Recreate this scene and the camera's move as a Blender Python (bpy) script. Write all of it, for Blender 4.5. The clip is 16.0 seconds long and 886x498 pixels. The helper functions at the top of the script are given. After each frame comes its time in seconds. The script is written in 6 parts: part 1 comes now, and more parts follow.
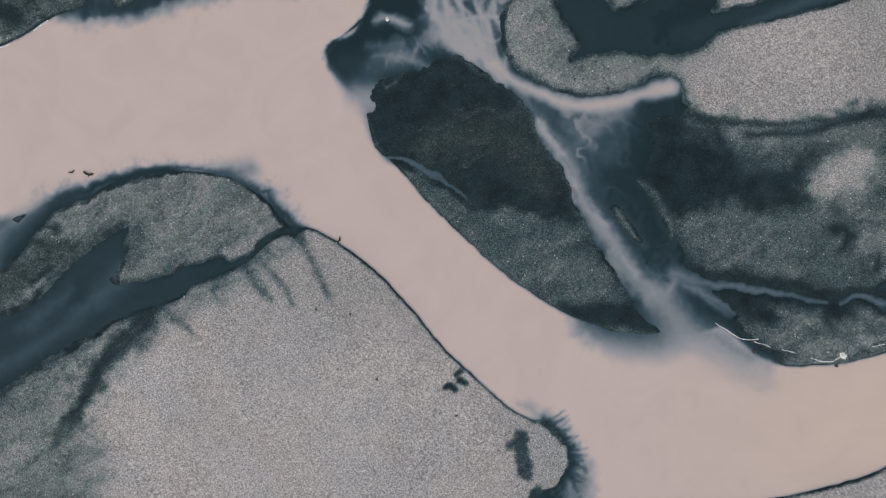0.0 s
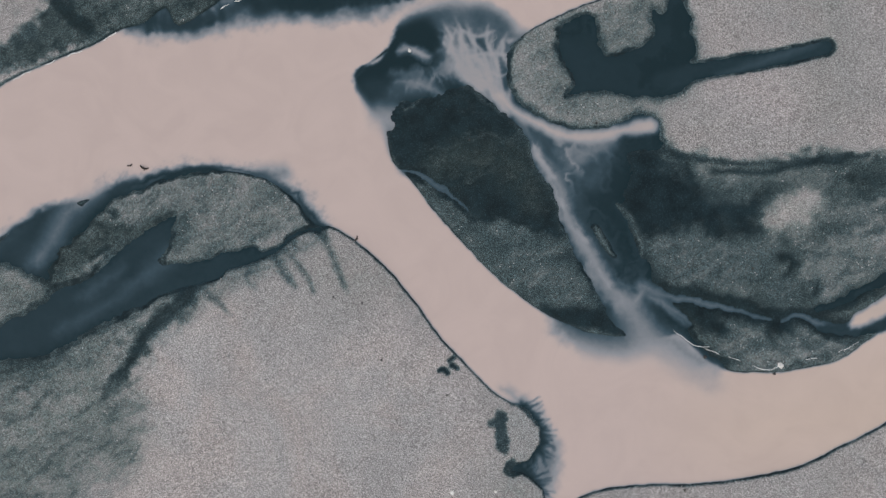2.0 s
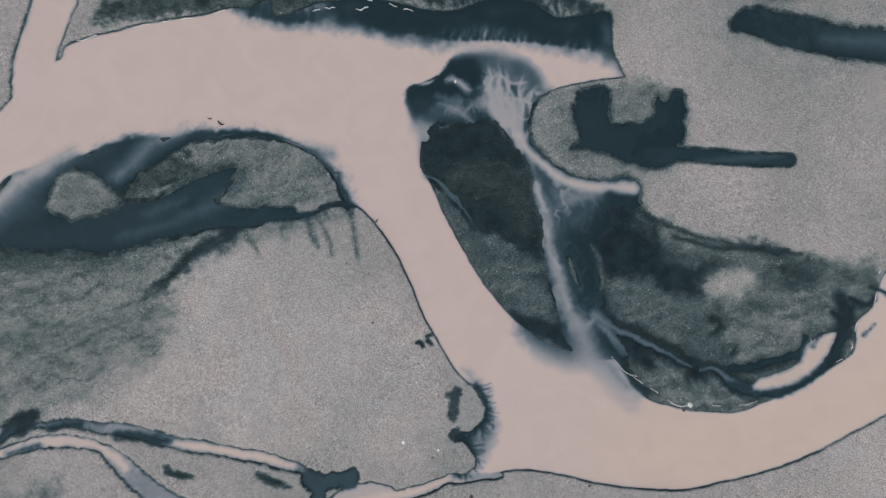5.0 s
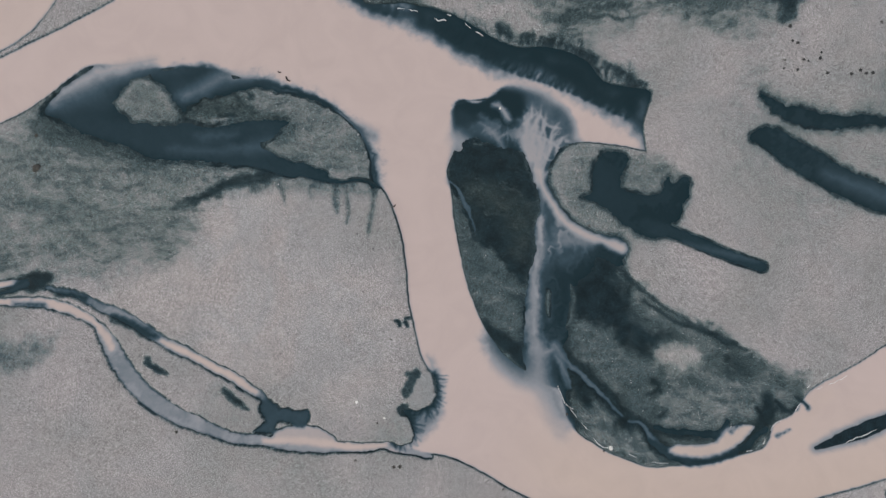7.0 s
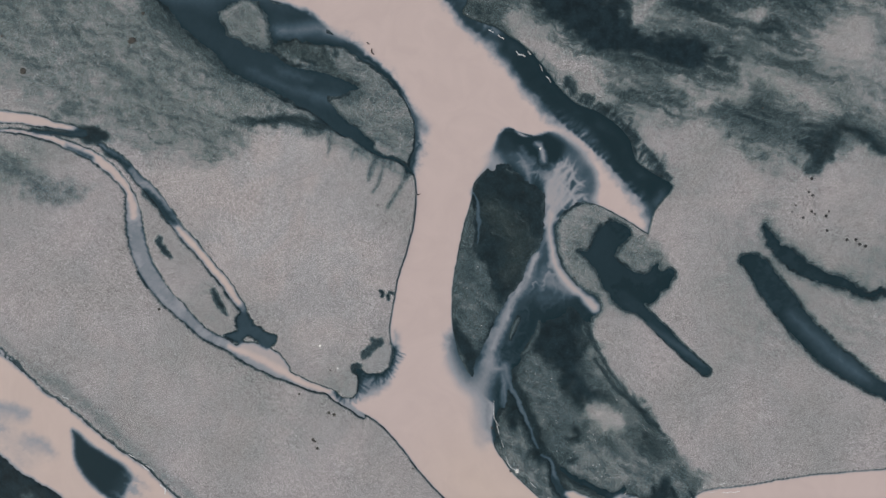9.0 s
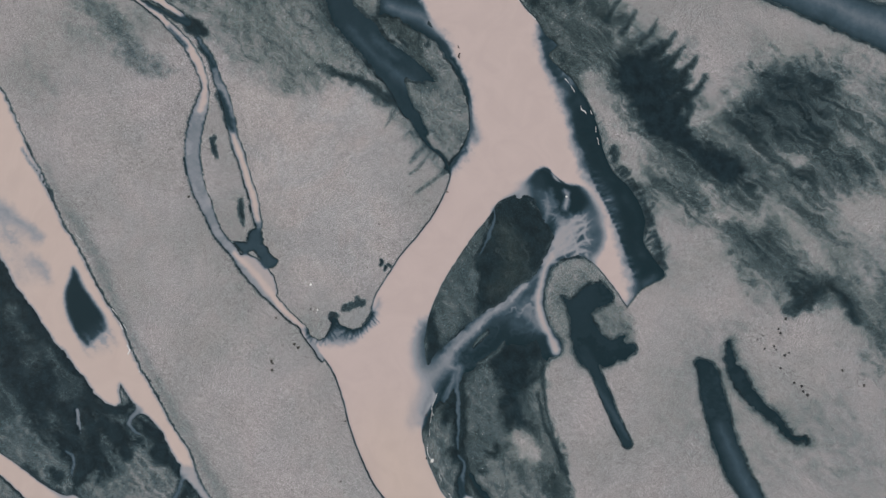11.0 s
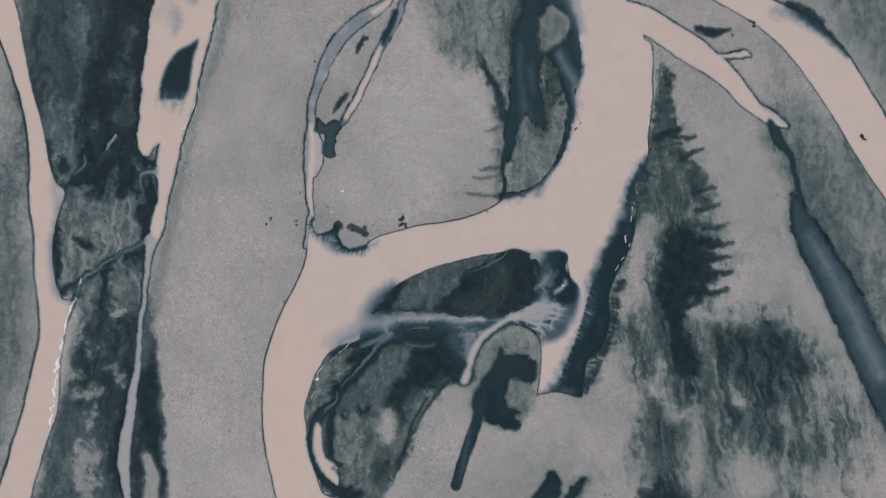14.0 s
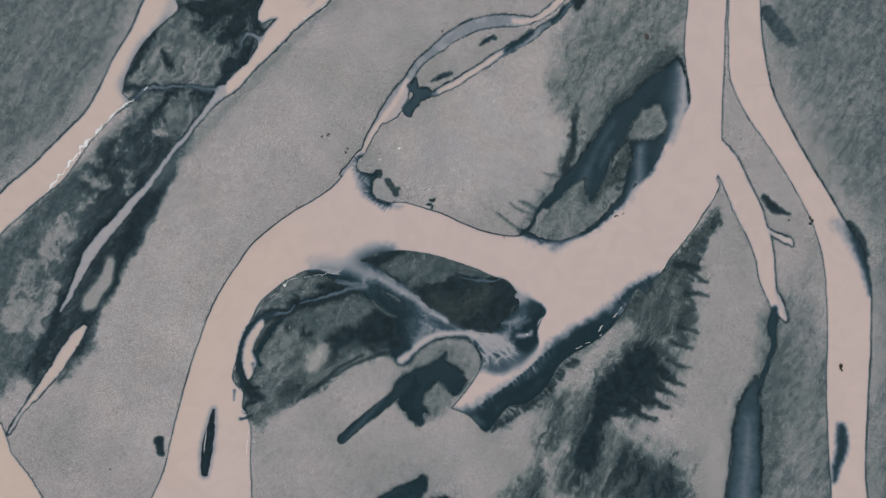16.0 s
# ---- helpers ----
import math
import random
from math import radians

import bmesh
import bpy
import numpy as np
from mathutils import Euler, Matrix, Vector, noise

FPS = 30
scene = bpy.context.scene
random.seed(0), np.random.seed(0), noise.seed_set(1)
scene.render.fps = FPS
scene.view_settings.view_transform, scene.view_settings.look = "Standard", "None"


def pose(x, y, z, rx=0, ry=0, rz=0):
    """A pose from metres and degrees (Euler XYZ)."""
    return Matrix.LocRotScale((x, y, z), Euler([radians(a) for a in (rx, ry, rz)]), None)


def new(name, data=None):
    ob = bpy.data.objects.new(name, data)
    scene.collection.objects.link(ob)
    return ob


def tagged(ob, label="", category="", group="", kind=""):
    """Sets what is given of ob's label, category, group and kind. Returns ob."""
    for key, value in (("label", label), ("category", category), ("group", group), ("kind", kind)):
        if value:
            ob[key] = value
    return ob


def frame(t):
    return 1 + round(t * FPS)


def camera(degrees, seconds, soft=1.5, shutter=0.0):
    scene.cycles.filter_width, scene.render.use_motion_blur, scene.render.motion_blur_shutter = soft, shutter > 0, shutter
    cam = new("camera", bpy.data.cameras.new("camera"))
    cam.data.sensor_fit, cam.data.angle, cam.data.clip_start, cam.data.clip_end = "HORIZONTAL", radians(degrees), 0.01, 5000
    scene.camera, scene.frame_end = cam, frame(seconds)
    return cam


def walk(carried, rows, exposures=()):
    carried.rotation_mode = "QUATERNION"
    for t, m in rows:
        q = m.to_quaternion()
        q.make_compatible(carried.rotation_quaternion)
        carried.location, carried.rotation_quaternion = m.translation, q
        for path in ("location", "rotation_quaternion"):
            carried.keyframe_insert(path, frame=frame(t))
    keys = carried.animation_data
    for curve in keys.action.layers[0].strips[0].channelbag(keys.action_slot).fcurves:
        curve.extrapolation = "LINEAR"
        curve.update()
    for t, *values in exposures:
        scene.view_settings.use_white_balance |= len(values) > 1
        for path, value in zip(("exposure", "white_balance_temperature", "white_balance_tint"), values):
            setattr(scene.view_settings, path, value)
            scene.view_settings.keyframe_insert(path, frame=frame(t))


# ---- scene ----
# The camera: a drone that rises over a river plain, looks straight down and turns.
cam = camera(73.0, 16.0)
ROWS = [  # seconds, x, y, z, turn about the vertical, tilt forwards, tilt sideways
    (0.0, 0.00, 0.00, 64.00, 0.07, 1.73, 0.21),
    (0.5, -0.25, 0.76, 66.45, 0.72, 1.13, 0.09),
    (1.0, -0.33, 1.36, 69.06, 1.50, 0.63, 0.06),
    (1.5, -0.21, 1.69, 71.68, 2.37, 0.44, 0.16),
    (2.0, -0.26, 1.61, 74.54, 3.76, 0.57, 0.16),
    (2.5, -0.23, 1.38, 77.22, 5.12, 0.71, 0.19),
    (3.0, -0.06, 1.10, 79.79, 6.65, 0.84, 0.20),
    (3.5, 0.13, 0.86, 82.54, 8.76, 0.89, 0.19),
    (4.0, 0.14, 0.83, 85.38, 11.45, 0.90, 0.18),
    (6.5, -0.61, 0.96, 98.44, 29.90, 0.30, -0.31),
    (7.0, -0.78, 0.86, 101.16, 35.30, 0.30, -0.46),
    (7.5, -0.92, 0.79, 103.71, 40.57, 0.15, -0.51),
    (8.0, -1.01, 0.67, 106.32, 46.06, 0.08, -0.52),
    (8.5, -0.91, 0.52, 108.95, 51.69, 0.07, -0.53),
    (9.0, -0.57, 0.41, 111.84, 57.47, 0.12, -0.48),
    (11.5, 0.64, -0.49, 124.69, 86.19, 0.28, -0.16),
    (12.0, 0.81, -0.35, 127.24, 92.27, 0.27, -0.02),
    (12.5, 1.01, 0.02, 130.05, 98.70, 0.37, 0.16),
    (13.0, 1.82, -0.12, 132.58, 105.62, 0.56, 0.06),
    (13.5, 2.38, -0.20, 135.15, 113.46, 0.65, 0.01),
    (14.0, 2.90, -0.02, 137.75, 122.45, 0.74, 0.01),
    (14.5, 3.31, 0.34, 140.45, 131.54, 0.76, 0.08),
    (15.0, 3.66, 0.33, 143.00, 140.22, 0.68, 0.05),
    (15.5, 3.99, 0.17, 145.23, 148.10, 0.58, -0.03),
    (16.0, 4.24, 0.02, 146.35, 154.72, 0.44, -0.16),
]
walk(cam, [(t, pose(x, y, z, 0, 0, turn) @ pose(0, 0, 0, fore, 0, 0) @ pose(0, 0, 0, 0, side, 0))
           for t, x, y, z, turn, fore, side in ROWS])

# ---- light: a bright overcast sky ----
world = bpy.data.worlds.new("overcast_sky")
scene.world = world
world.use_nodes = True
wn, wl = world.node_tree.nodes, world.node_tree.links
sky = wn.new("ShaderNodeTexSky")
sky.sky_type, sky.sun_disc = "NISHITA", False
SUN_UP, SUN_ROUND = radians(30), radians(200)
sky.sun_elevation, sky.sun_rotation = SUN_UP, SUN_ROUND
sky.air_density, sky.dust_density, sky.ozone_density = 1.0, 4.0, 1.0
clouds = wn.new("ShaderNodeMix")  # thin, even cloud over the blue
clouds.data_type = "RGBA"
clouds.inputs[0].default_value = 0.75
clouds.inputs[7].default_value = (5.5, 5.75, 6.0, 1.0)
wl.new(sky.outputs[0], clouds.inputs[6])
wl.new(clouds.outputs[2], wn["Background"].inputs[0])
wn["Background"].inputs[1].default_value = 0.12
sun = new("sun", bpy.data.lights.new("sun", "SUN"))
sun.data.energy, sun.data.angle, sun.data.color = 1.0, radians(40), (1.0, 0.93, 0.86)
sun.rotation_euler = (radians(90) - SUN_UP, 0, math.pi - SUN_ROUND)
scene.view_settings.exposure = 0.3

# ---- helpers for materials ----


class Nodes:
    """A short hand for node materials."""

    def __init__(self, name):
        self.mat = bpy.data.materials.new(name)
        self.mat.use_nodes = True
        self.n, self.l = self.mat.node_tree.nodes, self.mat.node_tree.links
        self.bsdf = self.n["Principled BSDF"]
        self.place = self.n.new("ShaderNodeNewGeometry").outputs["Position"]

    def put(self, socket, value):
        if isinstance(value, bpy.types.NodeSocket):
            self.l.new(value, socket)
        else:
            socket.default_value = value

    def attr(self, name):
        node = self.n.new("ShaderNodeAttribute")
        node.attribute_name = name
        return node.outputs["Fac"]

    def noise(self, scale, detail=3.0, rough=0.55, stretch=None, warp=0.0):
        node = self.n.new("ShaderNodeTexNoise")
        where = self.place
        if stretch:
            m = self.n.new("ShaderNodeMapping")
            m.inputs["Scale"].default_value = stretch[:3]
            m.inputs["Rotation"].default_value = (0, 0, radians(stretch[3]))
            self.l.new(where, m.inputs["Vector"])
            where = m.outputs[0]
        self.l.new(where, node.inputs["Vector"])
        node.inputs["Scale"].default_value, node.inputs["Detail"].default_value = scale, detail
        node.inputs["Roughness"].default_value, node.inputs["Distortion"].default_value = rough, warp
        return node.outputs["Fac"]

    def cells(self, scale, feature="F1", out="Distance"):
        node = self.n.new("ShaderNodeTexVoronoi")
        node.feature = feature
        node.inputs["Scale"].default_value = scale
        self.l.new(self.place, node.inputs["Vector"])
        return node.outputs[out]

    def math(self, how, a, b=0.0, c=0.0):
        node = self.n.new("ShaderNodeMath")
        node.operation = how
        for s, v in zip(node.inputs, (a, b, c)):
            self.put(s, v)
        return node.outputs[0]

    def ramp(self, value, low, high, to_low=0.0, to_high=1.0):
        node = self.n.new("ShaderNodeMapRange")
        node.interpolation_type = "SMOOTHSTEP"
        for s, v in zip(node.inputs, (value, low, high, to_low, to_high)):
            self.put(s, v)
        return node.outputs[0]

    def mix(self, fac, a, b, how="MIX"):
        node = self.n.new("ShaderNodeMix")
        node.data_type, node.blend_type = "RGBA", how
        for s, v in zip((node.inputs[0], node.inputs[6], node.inputs[7]), (fac, a, b)):
            self.put(s, (*v, 1.0) if isinstance(v, tuple) and len(v) == 3 else v)
        return node.outputs[2]

    def scale(self, colour, by):
        node = self.n.new("ShaderNodeVectorMath")
        node.operation = "SCALE"
        self.put(node.inputs[0], colour)
        self.put(node.inputs["Scale"], by)
        return node.outputs[0]

    def bump(self, height, strength, distance):
        node = self.n.new("ShaderNodeBump")
        node.inputs["Strength"].default_value, node.inputs["Distance"].default_value = strength, distance
        self.put(node.inputs["Height"], height)
        self.l.new(node.outputs[0], self.bsdf.inputs["Normal"])

    def done(self, colour, rough, specular=0.5):
        self.put(self.bsdf.inputs["Base Color"], colour)
        self.put(self.bsdf.inputs["Roughness"], rough)
        self.put(self.bsdf.inputs["Specular IOR Level"], specular)
        return self.mat


def gravel_material():
    """Grey glacial gravel and sand: pale where dry, almost black-green where soaked."""
    k = Nodes("gravel")
    wet, pale, moss = k.attr("wet"), k.attr("pale"), k.attr("moss")
    fine, grain, dust = k.noise(7.0, 2.0, 0.85), k.noise(3.4, 3.0, 0.7), k.noise(12.5, 1.0, 0.5)
    broad, patch = k.noise(0.45, 5.0, 0.62), k.noise(0.06, 3.0, 0.5)
    ragged = k.math("ADD", k.math("MULTIPLY", k.math("SUBTRACT", broad, 0.5), 0.55),
                    k.math("ADD", k.math("MULTIPLY", k.math("SUBTRACT", grain, 0.5), 0.6), k.math("MULTIPLY", k.math("SUBTRACT", fine, 0.5), 0.6)))
    edge = k.math("MULTIPLY", k.math("MULTIPLY", k.math("SUBTRACT", 1.0, wet), k.ramp(wet, 0.1, 0.5)), 1.2)
    soaked = k.math("ADD", wet, k.math("MULTIPLY", ragged, k.math("ADD", 0.1, edge)))
    plain = k.mix(k.ramp(patch, 0.35, 0.65), (0.26, 0.255, 0.25), (0.292, 0.267, 0.267))
    warm = k.mix(k.ramp(k.noise(0.085, 3.0, 0.6, warp=1.0), 0.35, 0.65), (0.33, 0.317, 0.316), (0.366, 0.331, 0.321))
    dry = k.mix(pale, plain, warm)
    dry = k.mix(k.math("MULTIPLY", moss, k.ramp(broad, 0.35, 0.65)), dry, (0.168, 0.196, 0.182))
    dry = k.scale(dry, k.math("MULTIPLY", k.ramp(patch, 0.3, 0.7, 0.92, 1.06), k.ramp(broad, 0.3, 0.7, 0.95, 1.05)))
    speckle = k.math("MULTIPLY", k.math("MULTIPLY", k.ramp(fine, 0.3, 0.7, 0.43, 1.57), k.ramp(grain, 0.3, 0.7, 0.92, 1.08)), k.ramp(dust, 0.3, 0.7, 0.5, 1.5))
    # Salt-like glints among the grains, put into the colour as bright points.
    sparkle = k.ramp(k.cells(3.6), 0.04, 0.17, 1.5, 1.0)
    glint = k.math("MULTIPLY", k.ramp(fine, 0.42, 0.76, 0.6, 3.0), k.ramp(dust, 0.3, 0.7, 0.5, 1.5))
    dry = k.mix(k.ramp(soaked, 0.12, 0.42), dry, (0.87, 0.975, 0.975), "MULTIPLY")
    dry = k.scale(dry, k.math("MULTIPLY", speckle, sparkle))
    damp = k.scale(k.mix(moss, (0.048, 0.072, 0.08), (0.058, 0.076, 0.074)), k.math("MULTIPLY", glint, sparkle))
    soaked_sand = k.scale(k.mix(moss, (0.010, 0.021, 0.027), (0.013, 0.0235, 0.025)), k.math("MULTIPLY", k.ramp(broad, 0.3, 0.7, 0.7, 1.35), k.ramp(fine, 0.52, 0.78, 0.9, 2.8)))
    colour = k.mix(k.ramp(soaked, 0.08, 0.62), dry, damp)
    colour = k.mix(k.ramp(soaked, 0.5, 0.98), colour, soaked_sand)
    k.bump(k.math("ADD", fine, k.math("MULTIPLY", grain, 1.5)), 0.5, 0.06)
    return k.done(colour, k.ramp(soaked, 0.3, 1.0, 0.92, 0.7), 0.1)


def water_material():
    """Glacial river water: opaque pinkish rock flour where the silt is thick, dark and clear where it is not."""
    k = Nodes("silty_water")
    silt, warm = k.attr("silt"), k.attr("pale")
    swirl, curl = k.noise(0.12, 4.0, 0.55, warp=1.5), k.noise(0.9, 3.0, 0.6, warp=0.8)
    body = k.math("MULTIPLY", k.math("MULTIPLY", silt, k.math("SUBTRACT", 1.0, silt)), 1.1)
    thick = k.math("ADD", silt, k.math("MULTIPLY", body, k.math("SUBTRACT", k.math("ADD", k.math("MULTIPLY", swirl, 0.6), k.math("MULTIPLY", curl, 0.4)), 0.5)))
    flour = k.mix(warm, (0.495, 0.394, 0.364), (0.515, 0.404, 0.338))
    flour = k.scale(flour, k.ramp(swirl, 0.25, 0.75, 0.965, 1.03))
    clear = k.mix(k.ramp(thick, 0.0, 0.4), (0.002, 0.0155, 0.021), (0.048, 0.083, 0.108))
    cloudy = k.mix(k.ramp(thick, 0.25, 0.7), clear, (0.262, 0.27, 0.29))
    colour = k.mix(k.ramp(thick, 0.6, 1.0), cloudy, flour)
    k.bump(k.noise(1.6, 2.0, 0.5), 0.08, 0.03)
    return k.done(colour, 0.12, 0.22)


GRAVEL, WATER = gravel_material(), water_material()

# ---- the plan of the river plain ----
# Lines of banks, bars, pools and streams in metres; a third number is the width of a stream there.
BANK_WEST = [
    (-97.3, -67.2), (-85.2, -45.1), (-77.2, -30.4), (-72.9, -23.2), (-70.4, -18.2), (-68.5, -11.5), (-66.8, -7.4),
    (-62.7, -4.2), (-58.4, -0.1), (-66.2, -9.7), (-60.0, -3.7), (-53.6, 2.0), (-47.4, 4.8), (-43.7, 6.1), (-38.7, 7.7),
    (-35.7, 9.2), (-32.7, 10.5), (-30.3, 10.7), (-27.8, 10.2), (-24.2, 9.9), (-21.7, 9.0), (-19.3, 7.4), (-17.5, 5.6),
    (-16.5, 4.6), (-13.8, 4.0), (-11.4, 2.6), (-8.3, 0.3), (-5.9, -1.9), (-3.5, -4.5), (-1.1, -7.4), (0.7, -9.4),
    (3.7, -12.2), (6.7, -14.8), (8.5, -15.9), (10.6, -16.3), (12.4, -17.6), (13.1, -19.2), (12.9, -19.7), (12.9, -21.7),
    (10.3, -24.1), (12.0, -25.2), (12.9, -27.4), (11.4, -29.6), (10.4, -30.4),
]
BANK_PLAIN = [
    (11.8, -31.3), (15.5, -29.3), (17.6, -27.7), (19.8, -26.6), (22.9, -25.6), (26.9, -25.1), (30.9, -24.8),
    (34.8, -24.3), (38.8, -23.5), (43.4, -22.3), (47.2, -20.7), (50.8, -18.5), (52.7, -17.4), (58.1, -13.8),
    (63.2, -9.4), (67.4, -5.3), (72.2, 0.0), (77.0, 5.4), (82.4, 12.0), (87.5, 18.7), (93.2, 23.8), (105.0, 36.1),
    (121.1, 51.2),
]
BANK_DELTA = [
    (90.2, 65.9), (79.0, 48.5), (71.5, 34.1), (67.6, 25.2), (64.7, 19.3), (64.3, 16.6), (64.0, 12.9), (62.5, 10.0),
    (63.5, 6.1), (60.8, 2.4), (57.0, -2.2), (52.5, -5.8), (49.5, -8.2), (44.7, -9.6), (41.5, -10.2), (37.0, -10.5),
    (33.8, -9.6), (31.8, -8.1), (29.4, -6.3), (27.2, -7.0), (23.6, -7.0), (18.8, -7.0), (15.8, -6.0), (13.4, -5.2),
    (11.0, -4.0), (8.0, -1.9), (5.6, -0.1), (2.5, 2.6), (0.1, 5.0), (-2.3, 7.4), (-4.1, 9.6), (-6.0, 11.4), (-7.5, 12.9),
]
BANK_HEAD = [
    (-8.4, 15.7), (-9.2, 17.8), (-10.9, 19.4), (-12.1, 21.5), (-12.9, 23.1), (-12.4, 24.3), (-10.9, 25.2), (-9.1, 26.3),
    (-12.8, 22.7), (-11.4, 24.8), (-8.6, 27.5), (-6.8, 30.0), (-4.7, 31.9), (-1.0, 32.6), (2.6, 31.6), (5.5, 30.1),
    (6.0, 28.5), (9.1, 30.7), (13.3, 33.1), (17.5, 35.0),
]
BANK_EAST = [
    (17.5, 35.6), (14.8, 38.9), (13.0, 43.9), (9.5, 42.4), (5.2, 40.7), (1.5, 41.8), (-1.8, 41.4), (-6.1, 39.7),
    (-9.7, 37.0), (-14.8, 35.8), (-20.0, 35.4), (-24.4, 34.4), (-27.9, 32.9), (-30.7, 31.5), (-30.8, 31.3),
    (-35.3, 28.1), (-37.1, 30.2), (-39.6, 28.2), (-42.6, 27.1), (-45.9, 24.9), (-49.7, 23.1), (-52.7, 21.6),
    (-55.7, 19.9), (-57.9, 18.5), (-60.1, 17.2), (-62.6, 15.6), (-64.5, 13.9), (-64.6, 12.1), (-67.0, 9.3),
    (-72.7, -1.8), (-79.2, -14.1), (-85.7, -26.4), (-94.2, -40.9), (-106.2, -63.0),
]

EAST_RIVER = [
    (-107.0, -62.6), (-94.7, -40.7), (-86.3, -26.1), (-81.4, -16.1), (-78.2, -8.4), (-78.0, 0.7), (-79.1, 8.1),
    (-80.2, 15.5), (-80.9, 23.5), (-81.1, 31.3), (-80.6, 37.2), (-77.9, 46.6), (-72.3, 59.2), (-66.1, 71.6),
    (-60.7, 84.2), (-55.4, 96.9), (-43.9, 121.9), (-54.5, 126.9), (-60.9, 108.7), (-65.8, 94.3), (-71.3, 83.2),
    (-75.3, 75.9), (-81.8, 63.7), (-87.7, 51.2), (-89.4, 42.8), (-88.6, 36.4), (-87.9, 28.3), (-87.1, 20.3),
    (-86.3, 9.2), (-86.1, -0.1), (-87.8, -8.5), (-89.9, -15.2), (-93.1, -22.9), (-101.0, -37.7), (-113.7, -59.5),
]
EAST_STREAM = [
    (-69.0, 4.1, 1.38), (-68.5, 9.3, 5.82), (-68.4, 16.1, 6.09), (-68.2, 22.9, 6.37), (-67.9, 28.9, 5.53),
    (-67.1, 33.9, 4.70), (-65.5, 39.2, 3.87), (-64.4, 44.0, 2.49), (-64.4, 47.9, 1.66), (-64.8, 50.3, 0.83),
]
EAST_LINK = [(-64.0, 46.9, 1.38), (-61.1, 50.9, 2.21), (-59.5, 55.0, 1.11), (-56.3, 58.5, 0.97), (-52.6, 62.1, 1.10)]
EAST_SLOUGH = [
    (-52.2, 60.7, 0.83), (-47.8, 66.0, 4.97), (-43.7, 73.2, 6.35), (-39.7, 80.4, 7.45), (-35.4, 87.5, 7.72),
    (-28.0, 99.2, 8.27), (-19.0, 113.1, 8.26),
]

SIDE_CHANNEL = [
    (-70.9, -62.4, 0.42), (-63.4, -56.0, 0.52), (-59.1, -51.3, 0.74), (-50.4, -44.5, 1.60), (-45.6, -42.9, 1.80),
    (-41.6, -42.2, 1.20), (-38.5, -42.8, 1.40), (-36.3, -44.2, 1.00),
]
SIDE_LEFT = [
    (-39.7, -42.3, 1.60), (-36.7, -43.9, 2.60), (-32.3, -45.8, 3.00), (-27.2, -47.1, 3.00), (-22.0, -47.0, 2.80),
    (-17.1, -46.2, 2.40), (-12.5, -45.1, 1.80), (-7.2, -42.6, 1.60), (-2.6, -40.1, 1.80), (2.7, -36.8, 2.00),
    (7.8, -33.4, 1.40), (11.8, -30.4, 0.90), (18.0, -28.0, 0.60),
]
SIDE_RIGHT = [
    (-51.0, -41.9, 0.50), (-46.3, -40.2, 1.10), (-41.5, -39.3, 1.50), (-37.9, -38.6, 1.70), (-33.8, -38.4, 1.70),
    (-30.5, -38.2, 1.50), (-25.5, -37.4, 1.70), (-20.5, -36.7, 1.70), (-15.9, -36.3, 1.60), (-11.8, -36.1, 1.30),
    (-9.9, -36.4, 0.90),
]

WEST_RIVER_A = [
    (-75.0, -106.0), (-57.1, -99.7), (-40.3, -95.1), (-33.2, -92.6), (-30.9, -93.9), (-23.6, -91.8), (-19.0, -89.4),
    (-15.7, -89.8), (-6.8, -86.6), (-1.0, -83.9), (4.8, -81.3), (10.4, -78.0), (16.1, -75.1), (19.8, -72.2),
    (19.9, -70.2), (17.9, -69.8), (16.1, -69.4), (19.3, -67.9), (22.6, -65.9), (25.8, -63.5), (32.9, -60.7),
    (37.5, -58.6), (37.4, -57.3), (32.0, -57.7), (27.4, -59.6), (22.7, -61.5), (16.8, -63.6), (10.9, -65.6),
    (5.9, -66.6), (1.2, -68.4), (-4.7, -70.6), (-10.7, -72.6), (-16.6, -74.8), (-22.6, -76.7), (-28.6, -78.7),
    (-34.5, -81.0), (-24.0, -76.5), (-29.1, -78.2), (-42.3, -81.8), (-59.1, -86.8), (-78.0, -92.0),
]
WEST_RIVER_B = [
    (35.9, -58.9, 2.77), (41.2, -56.3, 1.38), (47.3, -53.1, 1.24), (54.0, -50.1, 1.10), (59.2, -47.2, 1.24),
    (63.2, -45.2, 1.52), (68.0, -43.0, 2.35), (74.7, -40.0, 2.76), (80.5, -37.4, 2.76), (85.3, -33.6, 2.21),
    (90.2, -29.8, 1.38), (94.0, -27.0, 0.69),
]
WEST_RIVER_C = [
    (90.5, -20.8, 1.10), (94.5, -18.9, 3.03), (100.8, -15.0, 3.03), (106.9, -11.8, 1.93), (113.1, -8.9, 0.96),
    (118.2, -5.3, 0.55),
]
FAR_WEST_RIVER = [
    (4.3, -117.5), (19.5, -102.6), (27.4, -93.8), (32.3, -89.3), (36.4, -84.7), (37.3, -81.3), (43.3, -79.8),
    (49.1, -77.3), (54.7, -73.3), (56.9, -70.2), (58.2, -68.9), (57.6, -66.0), (62.5, -64.6), (70.1, -61.5),
    (76.4, -57.6), (81.3, -55.3), (85.6, -54.3), (90.8, -52.9), (96.0, -51.5), (99.6, -50.2), (110.3, -46.9),
    (106.2, -55.6), (95.5, -59.0), (91.9, -60.3), (84.9, -62.3), (77.5, -65.0), (68.4, -68.3), (62.9, -71.9),
    (56.6, -77.3), (49.0, -82.2), (43.5, -87.3), (34.7, -92.7), (23.3, -103.2), (8.7, -121.8),
]
